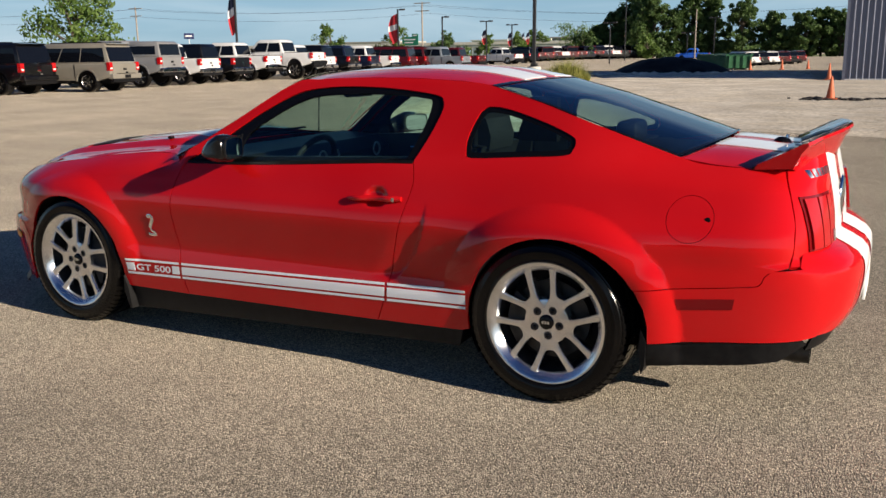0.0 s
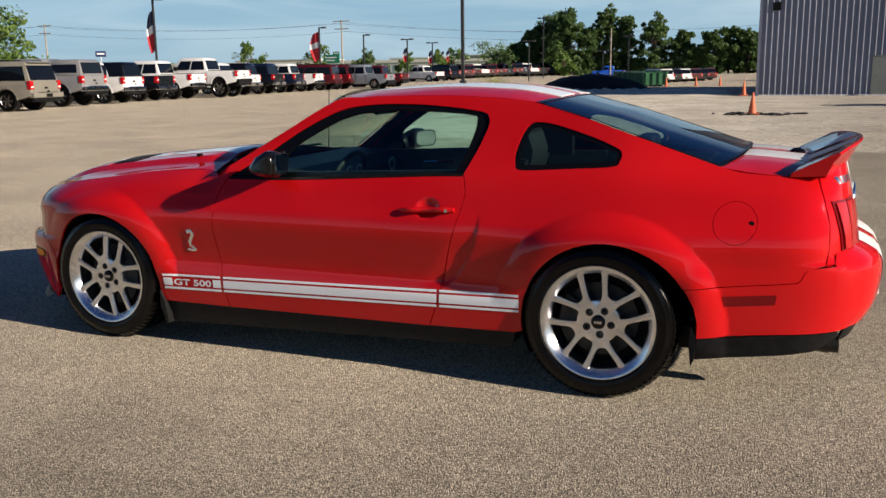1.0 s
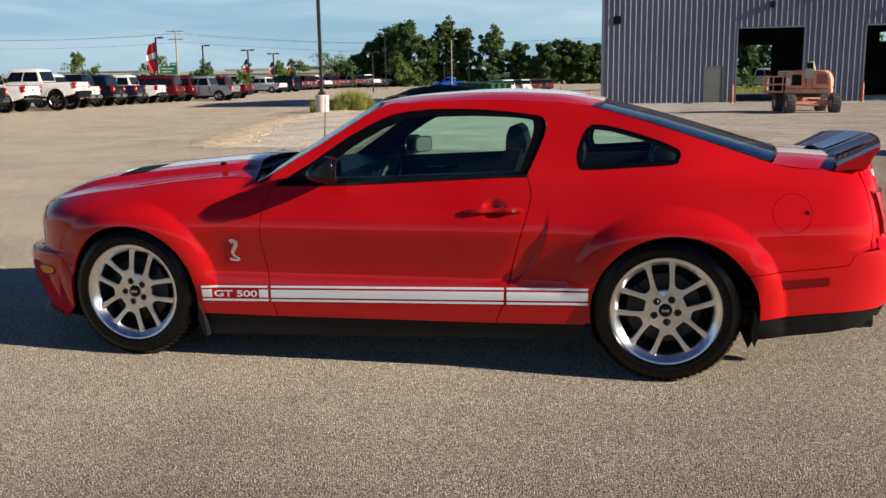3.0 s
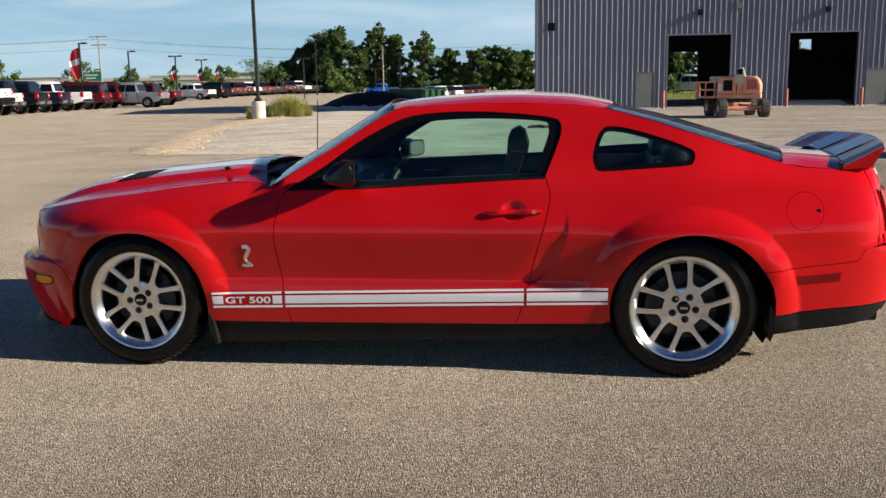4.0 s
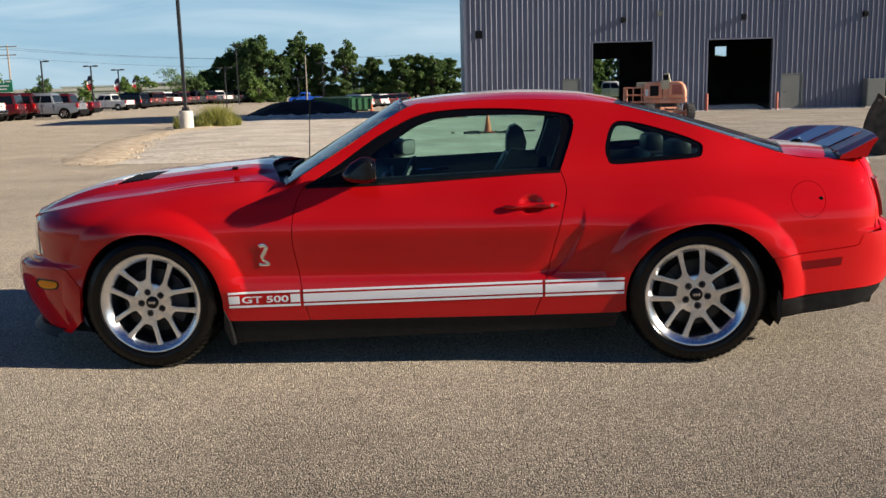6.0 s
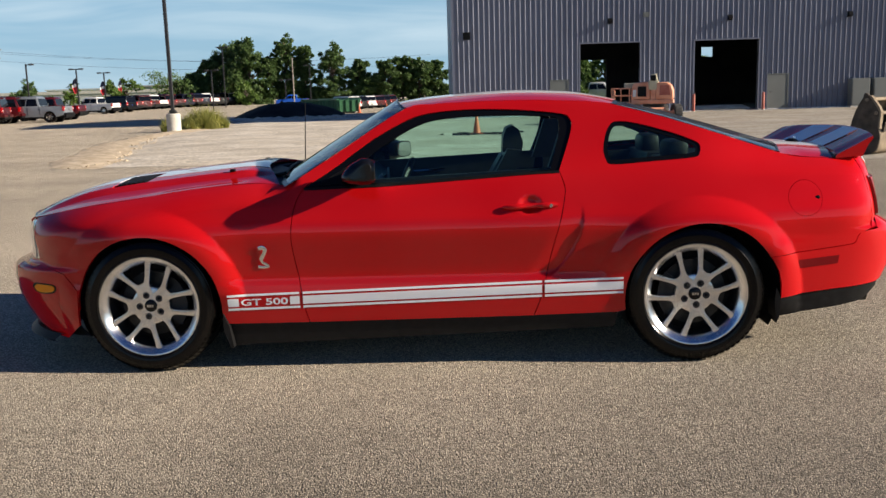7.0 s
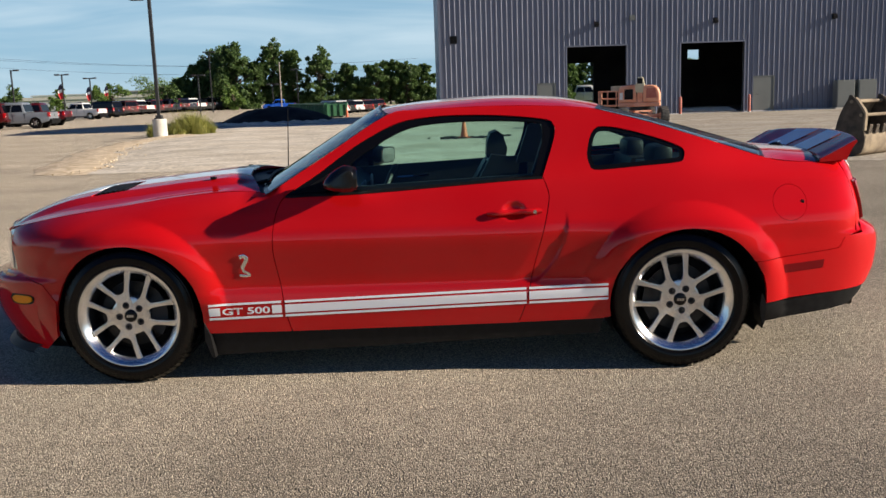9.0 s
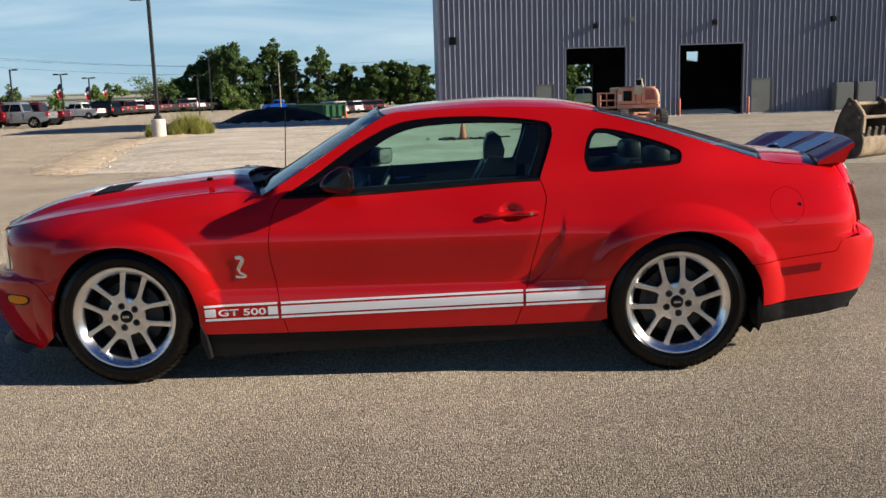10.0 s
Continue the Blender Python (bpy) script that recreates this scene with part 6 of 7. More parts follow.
door_outline = DOOR_FRONT + DOOR_REAR + BELT[1:-1][::-1]
fender_outline = [(-.561, .243), *[p for p in DOOR_FRONT[::-1]][1:], (-.600, .926)] + bow([(-.66, .925), (-.86, .932), (-1.14, .912), (-1.41, .876), (-1.70, .838), (-1.95, .79), (-2.04, .766)], 3) + bow([(-2.030, .70), (-1.985, .578), (-1.955, .552), (-1.91, .540)], 3) + [(-1.80, .51), (-1.727, .42)] + FRONT_ARCH[::-1][2:-1] + [(-.985, .243)]
body_outline = bow([(-.661, .918), (-.36, 1.105), (-.065, 1.285), (.10, 1.305), (.35, 1.312), (.60, 1.310), (.85, 1.298), (1.0, 1.28), (1.268, 1.205), (1.554, 1.108), (1.835, 1.012), (1.95, .990), (2.12, .982), (2.205, .982)], 4) + \
    [(2.238, .89), (2.264, .79), (2.268, .70), (2.258, .635), (2.19, .612)] + bow([(2.178, .600), (2.165, .572), (2.12, .560), (1.845, .535), (1.722, .524)], 3) + REAR_ARCH[::-1][6:] + [(.985, .262), (.575, .254)] + DOOR_REAR + WINDOW_TOP[1:] + [(-.600, .917)]


for s in (-1, 1):
    door = skin("door", door_outline, side_at, RED, coupe, s, cell=.015)
    skin("front_fender", fender_outline, side_at, RED, coupe, s, cell=.012, edge_step=.012, creases=(FRONT_CREASE,))
    quarter = skin("quarter_panel", body_outline, side_at, RED, coupe, s, holes=(QUARTER_WINDOW, FUEL), cell=.012, edge_step=.012, creases=(REAR_CREASE, SCOOP_EDGE))
    flap = skin("fuel_flap", FUEL, side_at, RED, coupe, s, cell=.022, gap=.002, edge_step=.01)
    nx, nz = 1.968, .800
    part("finger_notch", Shape().lathe([(0, .002), (.008, .0015), (.011, 0), (0, -.001)], 16, "y").moved(pose(nx, s * (float(flank(nx, nz)) + .001), nz, 0, 0, 180 if s < 0 else 0)), GLOSS_BLACK, flap)
    # black surround and glass of the door window
    inner = bow([(-.26, .934), (-.266, .99), (-.245, 1.052), (-.134, 1.128), (.008, 1.201), (.151, 1.232), (.408, 1.240), (.67, 1.226), (.718, 1.198), (.706, 1.10), (.662, .968)], 5)
    frame_outline = BELT + WINDOW_TOP[1:-1]
    skin("window_surround", frame_outline, side_at, GLOSS_BLACK, door, s, holes=(inner + BELT[1:4][::-1],), cell=.03, gap=.001, lift=-.008, hem=.01)
    skin("window_pane", inner + [(.535, .962), (.20, .944), (-.188, .926)], side_at, SIDE_GLASS, door, s, cell=.05, gap=0, hem=0, lift=-.016)
    skin("belt_seal", bow(BELT, 4) + [(x, z - .012) for x, z in bow(BELT, 4)][::-1], side_at, BLACK_PLASTIC, door, s, cell=.012, gap=0, hem=.006, lift=.003)
    qi = shrunk(even(QUARTER_WINDOW, .03), .022)
    skin("quarter_glass_surround", QUARTER_WINDOW, side_at, GLOSS_BLACK, quarter, s, holes=(qi,), cell=.02, gap=.001, lift=-.006, hem=.008, edge_step=.02)
    skin("quarter_glass", qi, side_at, SIDE_GLASS, quarter, s, cell=.04, gap=0, hem=0, lift=-.009)
    # dark structure behind the shut lines
    skin("inner_structure", [(-.95, .25), (-.96, .88), (.80, .93), (.98, .60), (.93, .25)], side_at, BLACK_PLASTIC, coupe, s, cell=.06, gap=0, hem=0, lift=-.035)
    # dark linings inside the pillars and along the roof
    skin("pillar_lining", [(-.60, .93), (-.36, 1.10), (-.065, 1.275), (.10, 1.298), (.60, 1.303), (1.0, 1.272), (1.24, 1.205), (1.11, 1.19), (1.0, 1.20), (.93, 1.13), (.90, 1.20), (.79, 1.225), (.736, 1.25), (.35, 1.28), (.15, 1.275), (-.02, 1.25), (-.19, 1.17), (-.415, 1.015), (-.56, .925)], side_at, LEATHER, coupe, s, cell=.05, gap=0, hem=0, lift=-.02)
    skin("rear_pillar_lining", [(.75, .97), (.80, 1.2), (.90, 1.2), (.925, 1.12), (.92, 1.05), (.93, .985), (1.18, .985), (1.39, 1.0), (1.425, 1.03), (1.425, 1.07), (1.28, 1.14), (1.26, 1.195), (1.55, 1.10), (1.80, 1.01), (1.5, .955)], side_at, LEATHER, coupe, s, cell=.05, gap=0, hem=0, lift=-.02)
    # sill
    skin("sill_cover", [(-.975, .243), (.985, .262), (.965, .185), (-.955, .125)], side_at, SILL_PLASTIC, coupe, s, cell=.04, gap=0, hem=.02, lift=-.012, label="matt black sill")
    # bumpers
    rb = skin("rear_bumper_side", [(1.779, .315)] + [(1.777, .386), (1.762, .45), (1.722, .524)] + bow([(1.845, .535), (2.12, .560), (2.165, .572), (2.178, .600), (2.20, .622)], 3)[0:] + [(2.30, .632), (2.37, .62), (2.40, .60), (2.415, .52), (2.40, .43), (2.36, .36), (2.32, .352)] + [(2.06, .338)], side_at, RED, coupe, s, cell=.013, edge_step=.012, creases=(REAR_CREASE,))
    skin("rear_valance_side", [(1.779, .313), (2.06, .336), (2.32, .350), (2.33, .33), (2.24, .268), (2.10, .248), (1.768, .215)], side_at, BLACK_PLASTIC, coupe, s, cell=.03, lift=-.004, gap=.001, label="matt black lower valance")
    skin("front_bumper_side", [(-1.727, .42), (-1.80, .51)] + bow([(-1.91, .540), (-1.975, .552), (-2.06, .552)], 3) + [(-2.16, .535), (-2.20, .495), (-2.20, .42), (-2.17, .30), (-2.10, .20), (-1.95, .165), (-1.84, .16), (-1.745, .24), (-1.735, .33)], side_at, RED, coupe, s, cell=.014, edge_step=.012)
    # body colour behind the bumper joints
    skin("bumper_core", [(-2.15, .24), (-2.20, .40), (-2.20, .515), (-2.08, .60), (-1.98, .59), (-1.82, .50), (-1.76, .40), (-1.77, .22)], side_at, RED, coupe, s, cell=.04, gap=0, hem=0, lift=-.007)
    # lamps
    mk = shrunk([(1.872, .497), (2.083, .512), (2.077, .470), (1.881, .455)], .001)
    skin("side_marker", mk, side_at, DARK_RED_LENS, rb, s, cell=.02, gap=0, hem=.01, lift=.003, label="dark red side marker lens")
    slot = skin("marker_slot", bow([(-2.03, .43), (-2.01, .450), (-1.975, .454), (-1.885, .452), (-1.862, .436), (-1.882, .406), (-1.96, .398), (-2.01, .404)], 3), side_at, GLOSS_BLACK, coupe, s, cell=.02, gap=0, hem=.01, lift=.002)
    skin("front_marker", bow([(-2.012, .428), (-1.995, .443), (-1.965, .447), (-1.892, .446), (-1.874, .435), (-1.890, .413), (-1.96, .405), (-1.998, .411)], 3), side_at, AMBER, slot, s, cell=.02, gap=0, hem=.01, lift=.006, label="amber front marker lens")
    skin("headlamp", [(-1.988, .564), (-2.033, .70), (-2.043, .760), (-2.10, .748), (-2.165, .735), (-2.165, .564)], side_at, LENS_CLEAR, coupe, s, cell=.015, lift=-.006, label="clear wrap-round headlamp lens")

    # sill stripes: three white bands broken at the shut lines
    def band(x0, x1, lo, hi, name="sill_stripe"):
        tilt = lambda x: .0237 * (x + .57)
        skin(name, [(x0, lo + tilt(x0)), (x1, lo + tilt(x1)), (x1, hi + tilt(x1)), (x0, hi + tilt(x0))], side_at, STRIPE, coupe, s, cell=.014, gap=0, hem=.0012, lift=.0026, edge_step=.014)
    for x0, x1 in ((-.585, .606), (.620, 1.006)):
        band(x0, x1, .393, .404)
        band(x0, x1, .342, .383)
        band(x0, x1, .322, .333)
    band(-.962, -.603, .393, .404)
    band(-.963, -.600, .322, .333)
    band(-.962, -.908, .342, .383)
    band(-.650, -.602, .342, .383)

    # lettering on the sill stripe
    txt = bpy.data.curves.new("sill_lettering", "FONT")
    txt.body, txt.size, txt.align_x, txt.extrude, txt.offset = "GT 500", .046, "CENTER", 0.0, .0010
    tob = bpy.data.objects.new("sill_lettering_curve", txt)
    scene.collection.objects.link(tob)
    me = bpy.data.meshes.new_from_object(tob)
    bpy.data.objects.remove(tob)
    width = max(v.co.x for v in me.vertices) - min(v.co.x for v in me.vertices)
    for v in me.vertices:
        x = -.779 + (v.co.x if s < 0 else -v.co.x) * (.236 / width)
        z = .346 + v.co.y + .0237 * (x + .57)
        v.co = (x, s * (float(flank(x, z)) + .003), z)
    if s > 0:
        me.flip_normals()
    me.materials.clear()
    me.materials.append(STRIPE)
    lo = new("sill_lettering", me)
    lo.parent = coupe

    # fender emblem: a raised rearing S-shape
    e = Shape()
    cx, cz = -.780, .58
    path = bow([(-.012, .046), (.008, .052), (.020, .036), (.010, .014), (-.002, -.008), (.004, -.026), (.020, -.034), (.030, -.046), (.004, -.050), (-.020, -.046)], 4)
    pts = [(cx + a, s * (float(flank(cx + a, cz + b)) + .006), cz + b) for a, b in path]
    n = len(pts)
    e.tube(pts, [.010 if k < n * .45 else .0065 for k in range(n)], 8)
    e.v = [(x, s * (float(flank(x, z)) + .002 + max(0.0, abs(y) - float(flank(x, z)) - .002) * .22), z) for x, y, z in e.v]
    part("fender_emblem", e, CHROME, coupe, "small chrome serpent-shaped emblem", True)

    # door handle
    h = Shape()
    hp = [(.42 + .27 * k / 12, s * (float(flank(.42 + .27 * k / 12, .800)) + .004 + .016 * math.sin(math.pi * min(1, .08 + k / 12))), .797 + .008 * (k / 12)) for k in range(13)]
    h.tube(hp, [(.007, .011, .012, .0125, .0125, .013, .013, .0135, .0135, .014, .014, .0135, .010)[k] for k in range(13)], 12)
    hd = part("door_handle", h, RED, door, smooth=True, angle=60)
    part("lock_barrel", Shape().lathe([(0, 0), (.009, 0), (.009, .006), (0, .008)], 12, "y", (.655, s * (float(flank(.655, .803)) + .023), .803)), CHROME, hd)

    # door mirror, housing swept back over a slim foot
    def mirror():
        sh = Shape()
        rings = []
        for k, (dy, w, hh, xx, zz) in enumerate(((.00, .05, .035, -.33, .955), (.05, .06, .04, -.315, .965), (.08, .088, .058, -.282, .985), (.13, .102, .066, -.262, .993), (.19, .098, .063, -.255, .995), (.215, .07, .042, -.25, .995))):
            ring = []
            for j in range(16):
                a = 2 * math.pi * j / 16
                c, d = math.cos(a), math.sin(a)
                px = xx + w * math.copysign(abs(c) ** .6, c) * (1.02 if c < 0 else .60)
                ring.append((px, s * (.715 + dy), zz + hh * math.copysign(abs(d) ** .45, d) * (1 - .74 * max(0, -c)) - .028 * max(0, -c)))
            rings.append(ring)
        v = [p for r in rings for p in r]
        f = [(i * 16 + j, i * 16 + (j + 1) % 16, i * 16 + 16 + (j + 1) % 16, i * 16 + 16 + j) for i in range(len(rings) - 1) for j in range(16)]
        return sh.add(v, f + [tuple(range(15, -1, -1)), tuple(range((len(rings) - 1) * 16, len(rings) * 16))])
    mr = part("door_mirror", mirror(), MIRROR_BLACK, door, "black door mirror housing", True, 50)
    mg = Shape()
    ring = [((-.176 if s > 0 else -.207) + (.034 if s > 0 else .010) * math.copysign(abs(math.cos(a)) ** .5, math.cos(a)), s * (.846 + .070 * math.copysign(abs(math.cos(a)) ** .5, math.cos(a))), .996 + .046 * math.copysign(abs(math.sin(a)) ** .5, math.sin(a))) for a in [2 * math.pi * j / 24 for j in range(24)]]
    mg.add(ring + [(x + .006, y, z) for x, y, z in ring], [(i, (i + 1) % 24, 24 + (i + 1) % 24, 24 + i) for i in range(24)] + [tuple(range(23, -1, -1)), tuple(range(24, 48))])
    part("mirror_face", mg, MIRROR_GLASS, mr)
    rim_c = Vector((sum(p[0] for p in ring) / 24, sum(p[1] for p in ring) / 24, .996))
    wide = [rim_c + (Vector(p) - rim_c) * 1.16 for p in ring]
    bz = Shape().add([tuple(p + Vector((dx, 0, 0))) for dx in (-.022, .003) for p in wide], [(i, (i + 1) % 24, 24 + (i + 1) % 24, 24 + i) for i in range(24)] + [tuple(range(23, -1, -1)), tuple(range(24, 48))])
    part("mirror_bezel", bz, MIRROR_BLACK, mr, smooth=True)
    # triangular sail at the pillar foot
    skin("mirror_sail", [(-.50, .925), (-.275, .932), (-.275, .99), (-.29, 1.045)], side_at, BLACK_PLASTIC, door, s, cell=.03, gap=0, lift=-.003, hem=.006)
    # mud flaps and arch liners
    part("front_splash_guard", Shape().prism([(-.990, .30), (-.962, .235), (-.945, .125), (-.960, .122), (-.992, .215)], s * .79, s * .862), SILL_PLASTIC, coupe)
    part("rear_mud_flap", Shape().prism([(1.755, .37), (1.777, .32), (1.772, .222), (1.760, .190), (1.748, .30)], s * .74, s * .852), BLACK_PLASTIC, coupe)
    for cx, cz, r in ((-1.362, .335, .366), (1.395, .325, .378)):
        ln = Shape()
        pa = arc(cx, cz, r + .002, -25, 205, 28)
        m = len(pa)
        y0 = [s * (float(flank(x, z)) - .010) for x, z in pa]
        ln.add([(x, y, z) for (x, z), y in zip(pa, y0)] + [(x, s * .50, z) for x, z in pa], [(k, k + 1, m + k + 1, m + k) for k in range(m - 1)])
        part("wheel_arch_liner", ln, BLACK_PLASTIC, coupe, smooth=True)
        part("wheel_well_wall", Shape().prism(pa, s * .49, s * .50), BLACK_PLASTIC, coupe)

# bonnet with stripes and heat vents
hood_edge = [(float(x), float(flank(x, SHOULDER(x))) - .003) for x in np.linspace(-.70, -2.06, 26)]
hood_outline = [(x, -y) for x, y in hood_edge] + [(-2.145, -.40), (-2.175, -.15), (-2.175, .15), (-2.145, .40)] + [(x, y) for x, y in hood_edge[::-1]] + bow([(-.76, .50), (-.84, .25), (-.86, 0), (-.84, -.25), (-.76, -.50)], 4)
VENTS = [[(-1.665, sg * .44), (-1.475, sg * .43), (-1.455, sg * .17), (-1.615, sg * .16)] for sg in (-1, 1)]
hood = skin("bonnet", hood_outline, hood_at, RED, coupe, 1, holes=VENTS, cell=.020, gap=.002)
for sg in (-1, 1):
    v = skin("bonnet_vent", VENTS[0 if sg < 0 else 1], hood_at, BLACK_PLASTIC, hood, 1, cell=.03, gap=.001, lift=-.012, hem=.01, label="black louvred bonnet vent")
    for k in range(6):
        x = -1.635 + k * .027
        skin("louvre", [(x, sg * .17), (x + .013, sg * .17), (x + .013, sg * .42), (x, sg * .42)], hood_at, BLACK_PLASTIC, v, 1, cell=.03, gap=0, hem=.008, lift=.004)
    skin("bonnet_stripe", [(-2.165, sg * .06), (-1.675, sg * .06), (-1.38, sg * .06), (-.87, sg * .06), (-.835, sg * .31), (-1.46, sg * .31), (-1.45, sg * .155), (-1.62, sg * .145), (-1.67, sg * .31), (-2.150, sg * .31)], hood_at, STRIPE, hood, 1, cell=.020, gap=0, hem=.002, lift=.0026)
    part("washer_jet", Shape().box(-1.02, -.99, sg * .43 - .012, sg * .43 + .012, float(hood_z(-1.0, .43)) - .002, float(hood_z(-1.0, .43)) + .012, .004), BLACK_PLASTIC, hood)
cowl = Shape()
cv = []
for k in range(25):
    u = -1 + 2 * k / 24
    b = 1 - abs(u) ** 2.2
    cv += [(-.70 - .16 * b - .03, u * .735, .905 + .07 * b), (-.60 - .158 * b, u * .72, .925 + .032 * b)]
cowl.add(cv, [(2 * k, 2 * k + 1, 2 * k + 3, 2 * k + 2) for k in range(24)])
part("cowl_panel", cowl, BLACK_PLASTIC, coupe, "black cowl below the windscreen", True)
for y0, y1 in ((-.62, -.05), (-.02, .52)):
    pts = [tuple(screen_at(np.array(y0 + (y1 - y0) * k / 8), np.array(.035 + .05 * k / 8), 1, .014)) for k in range(9)]
    wp = part("wiper_arm", Shape().tube(pts, .007, 6), BLACK_PLASTIC, coupe)
    part("wiper_pivot", Shape().tube([(pts[0][0] - .09, pts[0][1] + .04, pts[0][2] - .02), pts[0]], .012, 8), BLACK_PLASTIC, wp)

# glass and roof
screen = skin("windscreen", [(-1, 0), (1, 0), (1, 1), (-1, 1)], screen_at, SCREEN_GLASS, coupe, 1, cell=.08, gap=0, hem=0, edge_step=.06)
backl = skin("rear_window", [(-1, 0), (1, 0), (1, 1), (-1, 1)], backlight_at, BACK_GLASS, coupe, 1, cell=.08, gap=0, hem=0, edge_step=.06)
for nm, fn, par in (("windscreen_seal", screen_at, screen), ("rear_window_seal", backlight_at, backl)):
    skin(nm, [(-1.006, -.01), (1.006, -.01), (1.006, 1.004), (-1.006, 1.004)], fn, GLOSS_BLACK, par, 1, holes=([(-.985, .022), (.985, .022), (.985, .99), (-.985, .99)],), cell=.05, gap=0, hem=0, lift=.0025, edge_step=.05)
red = [(float(x), float(flank(x, roof_edge(x))) - .001) for x in np.linspace(-.055, 1.0, 26)]
roof_front = bow([(-.055, .54), (-.118, .30), (-.136, 0), (-.118, -.30), (-.055, -.54)], 4)
roof_rear = bow([(1.005, -.53), (1.045, -.30), (1.055, 0), (1.045, .30), (1.005, .53)], 4)
roof = skin("roof", [(x, -y) for x, y in red] + roof_rear + [(x, y) for x, y in red[::-1]] + roof_front, roof_at, RED, coupe, 1, cell=.04, gap=.0015)
for sg in (-1, 1):
    skin("roof_stripe", [(-.148, sg * .06), (1.05, sg * .06), (1.045, sg * .31), (-.13, sg * .31)], roof_at, STRIPE, roof, 1, cell=.04, gap=0, hem=.003, lift=.0032)

# boot lid and lip wing
deck_edge = [(float(x), float(flank(x, np.interp(x, [1.8, 1.95, 2.15, 2.4], [1.015, .990, .976, .965]))) - .002) for x in np.linspace(1.82, 2.235, 12)]
deck = skin("boot_lid", [(x, -y) for x, y in deck_edge] + [(2.275, -.40), (2.30, 0), (2.275, .40)] + [(x, y) for x, y in deck_edge[::-1]] + bow([(1.838, .58), (1.892, .3), (1.908, 0), (1.892, -.3), (1.838, -.58)], 4), deck_at, RED, coupe, 1, cell=.03, gap=.002)
for sg in (-1, 1):
    skin("boot_stripe", [(1.909, sg * .06), (2.20, sg * .06), (2.18, sg * .31), (1.897, sg * .31)], deck_at, STRIPE, deck, 1, cell=.03, gap=0, hem=.003, lift=.0036)


def wing_section(y):
    """Outline of the lip wing across the car: front foot, crest, trailing lip, underside."""
    q = abs(y)
    a, b = (q / .63) ** 1.7, float(ss(.50, .63, q))
    xt, zt = 2.39 - .108 * a, 1.112 - .022 * a - .006 * b
    xf = 2.185 - .075 * a
    z0 = 1.022 - .016 * a - .008 * b
    return [(xf - .012, z0 - .02), (xf, z0), (xf + (xt - xf) * .5, z0 + (zt - z0) * .5), (xt - .018, zt - .006), (xt, zt), (xt + .004, zt - .010), (xt - .020, z0 + .045), (xt - .045, z0 - .012), (xt - .06, z0 - .012 - .040 * (1 - b))]


def wing(y0, y1, lift=0.0, n=40, keep=None):
    s = Shape()
    ys = [y0 + (y1 - y0) * k / n for k in range(n + 1)]
    secs = []
    for y in ys:
        sec = wing_section(y)
        if keep:
            sec = [(x, z + lift) for x, z in sec[keep[0]:keep[1]]]
        secs.append([(x, y, z) for x, z in sec])
    m = len(secs[0])
    v = [p for q in secs for p in q]
    f = [(i * m + j, i * m + j + 1, (i + 1) * m + j + 1, (i + 1) * m + j) for i in range(n) for j in range(m - 1)]
    if not keep:
        f += [(i * m + m - 1, i * m, (i + 1) * m, (i + 1) * m + m - 1) for i in range(n)] + [tuple(range(m)), tuple(range(n * m + m - 1, n * m - 1, -1))]
    return s.add(v, f)


wg = part("lip_wing", wing(-.63, .63), RED, deck, "red raised lip wing", True, 32)
for sg in (-1, 1):
    part("wing_stripe", wing(sg * .06, sg * .31, .0045, 10, (1, 4)), STRIPE, wg, smooth=True, angle=32)
part("wing_seal", Shape().tube([(wing_section(y)[0][0], y, wing_section(y)[0][1] + .006) for y in np.linspace(-.63, .63, 30)], .006, 6), BLACK_PLASTIC, wg)

part("boot_lock", Shape().lathe([(0, .024), (.018, .022), (.034, .012), (.040, 0), (0, 0)], 20, "z", (2.115, .03, 1.022)), GLOSS_BLACK, deck, "small black dome on the boot lid", True)
part("lock_stud", Shape().lathe([(0, .034), (.008, .032), (.010, .02), (0, .018)], 12, "z", (2.135, .03, 1.022)), CHROME, deck)

# tail panel, rear bumper, lamps
tp = [(float(flank(np.interp(z, [.635, .70, .79, .89, .98], [2.256, 2.266, 2.262, 2.236, 2.203]), z)) - .003, float(z)) for z in np.linspace(.638, .985, 9)]
crown = bow([(.58, 1.000), (.46, 1.018), (.30, 1.028), (0, 1.032), (-.30, 1.028), (-.46, 1.018), (-.58, 1.000)], 3)
TAIL_PANEL = [(-tp[0][0], tp[0][1])] + tp + crown + [(-y, z) for y, z in tp[:0:-1]]
panel = skin("tail_panel", TAIL_PANEL, tail_at, RED, coupe, 1, cell=.03, gap=.001)
rbp = [(float(flank(2.36, z)), float(z)) for z in np.linspace(.630, .365, 10)]
bump = skin("rear_bumper", [(-y, z) for y, z in rbp] + rbp[::-1], tail_at, RED, coupe, 1, cell=.025, gap=0, hem=0, lift=-.0015)


def shelf(y0, y1, lift, n):
    """Sloping top of the rear bumper, from its outer edge up to the tail panel."""
    s = Shape()
    for k in range(n + 1):
        y = y0 + (y1 - y0) * k / n
        out = float(solve_x(np.array(abs(y)), np.array(.618)))
        top = float(solve_x(np.array(min(abs(y), .655)), np.array(.70)))
        top = min(top, out - .004)
        for t in (0, .12, .5, 1):
            s.v.append((out + (top - out) * t - .003, y, .618 + .062 * t ** .8 * min(1, (out - top) / .06) + .006 * min(1, 8 * t) + lift))
    s.f += [(4 * k + q, 4 * k + 4 + q, 4 * k + 5 + q, 4 * k + 1 + q) for k in range(n) for q in range(3)]
    return s


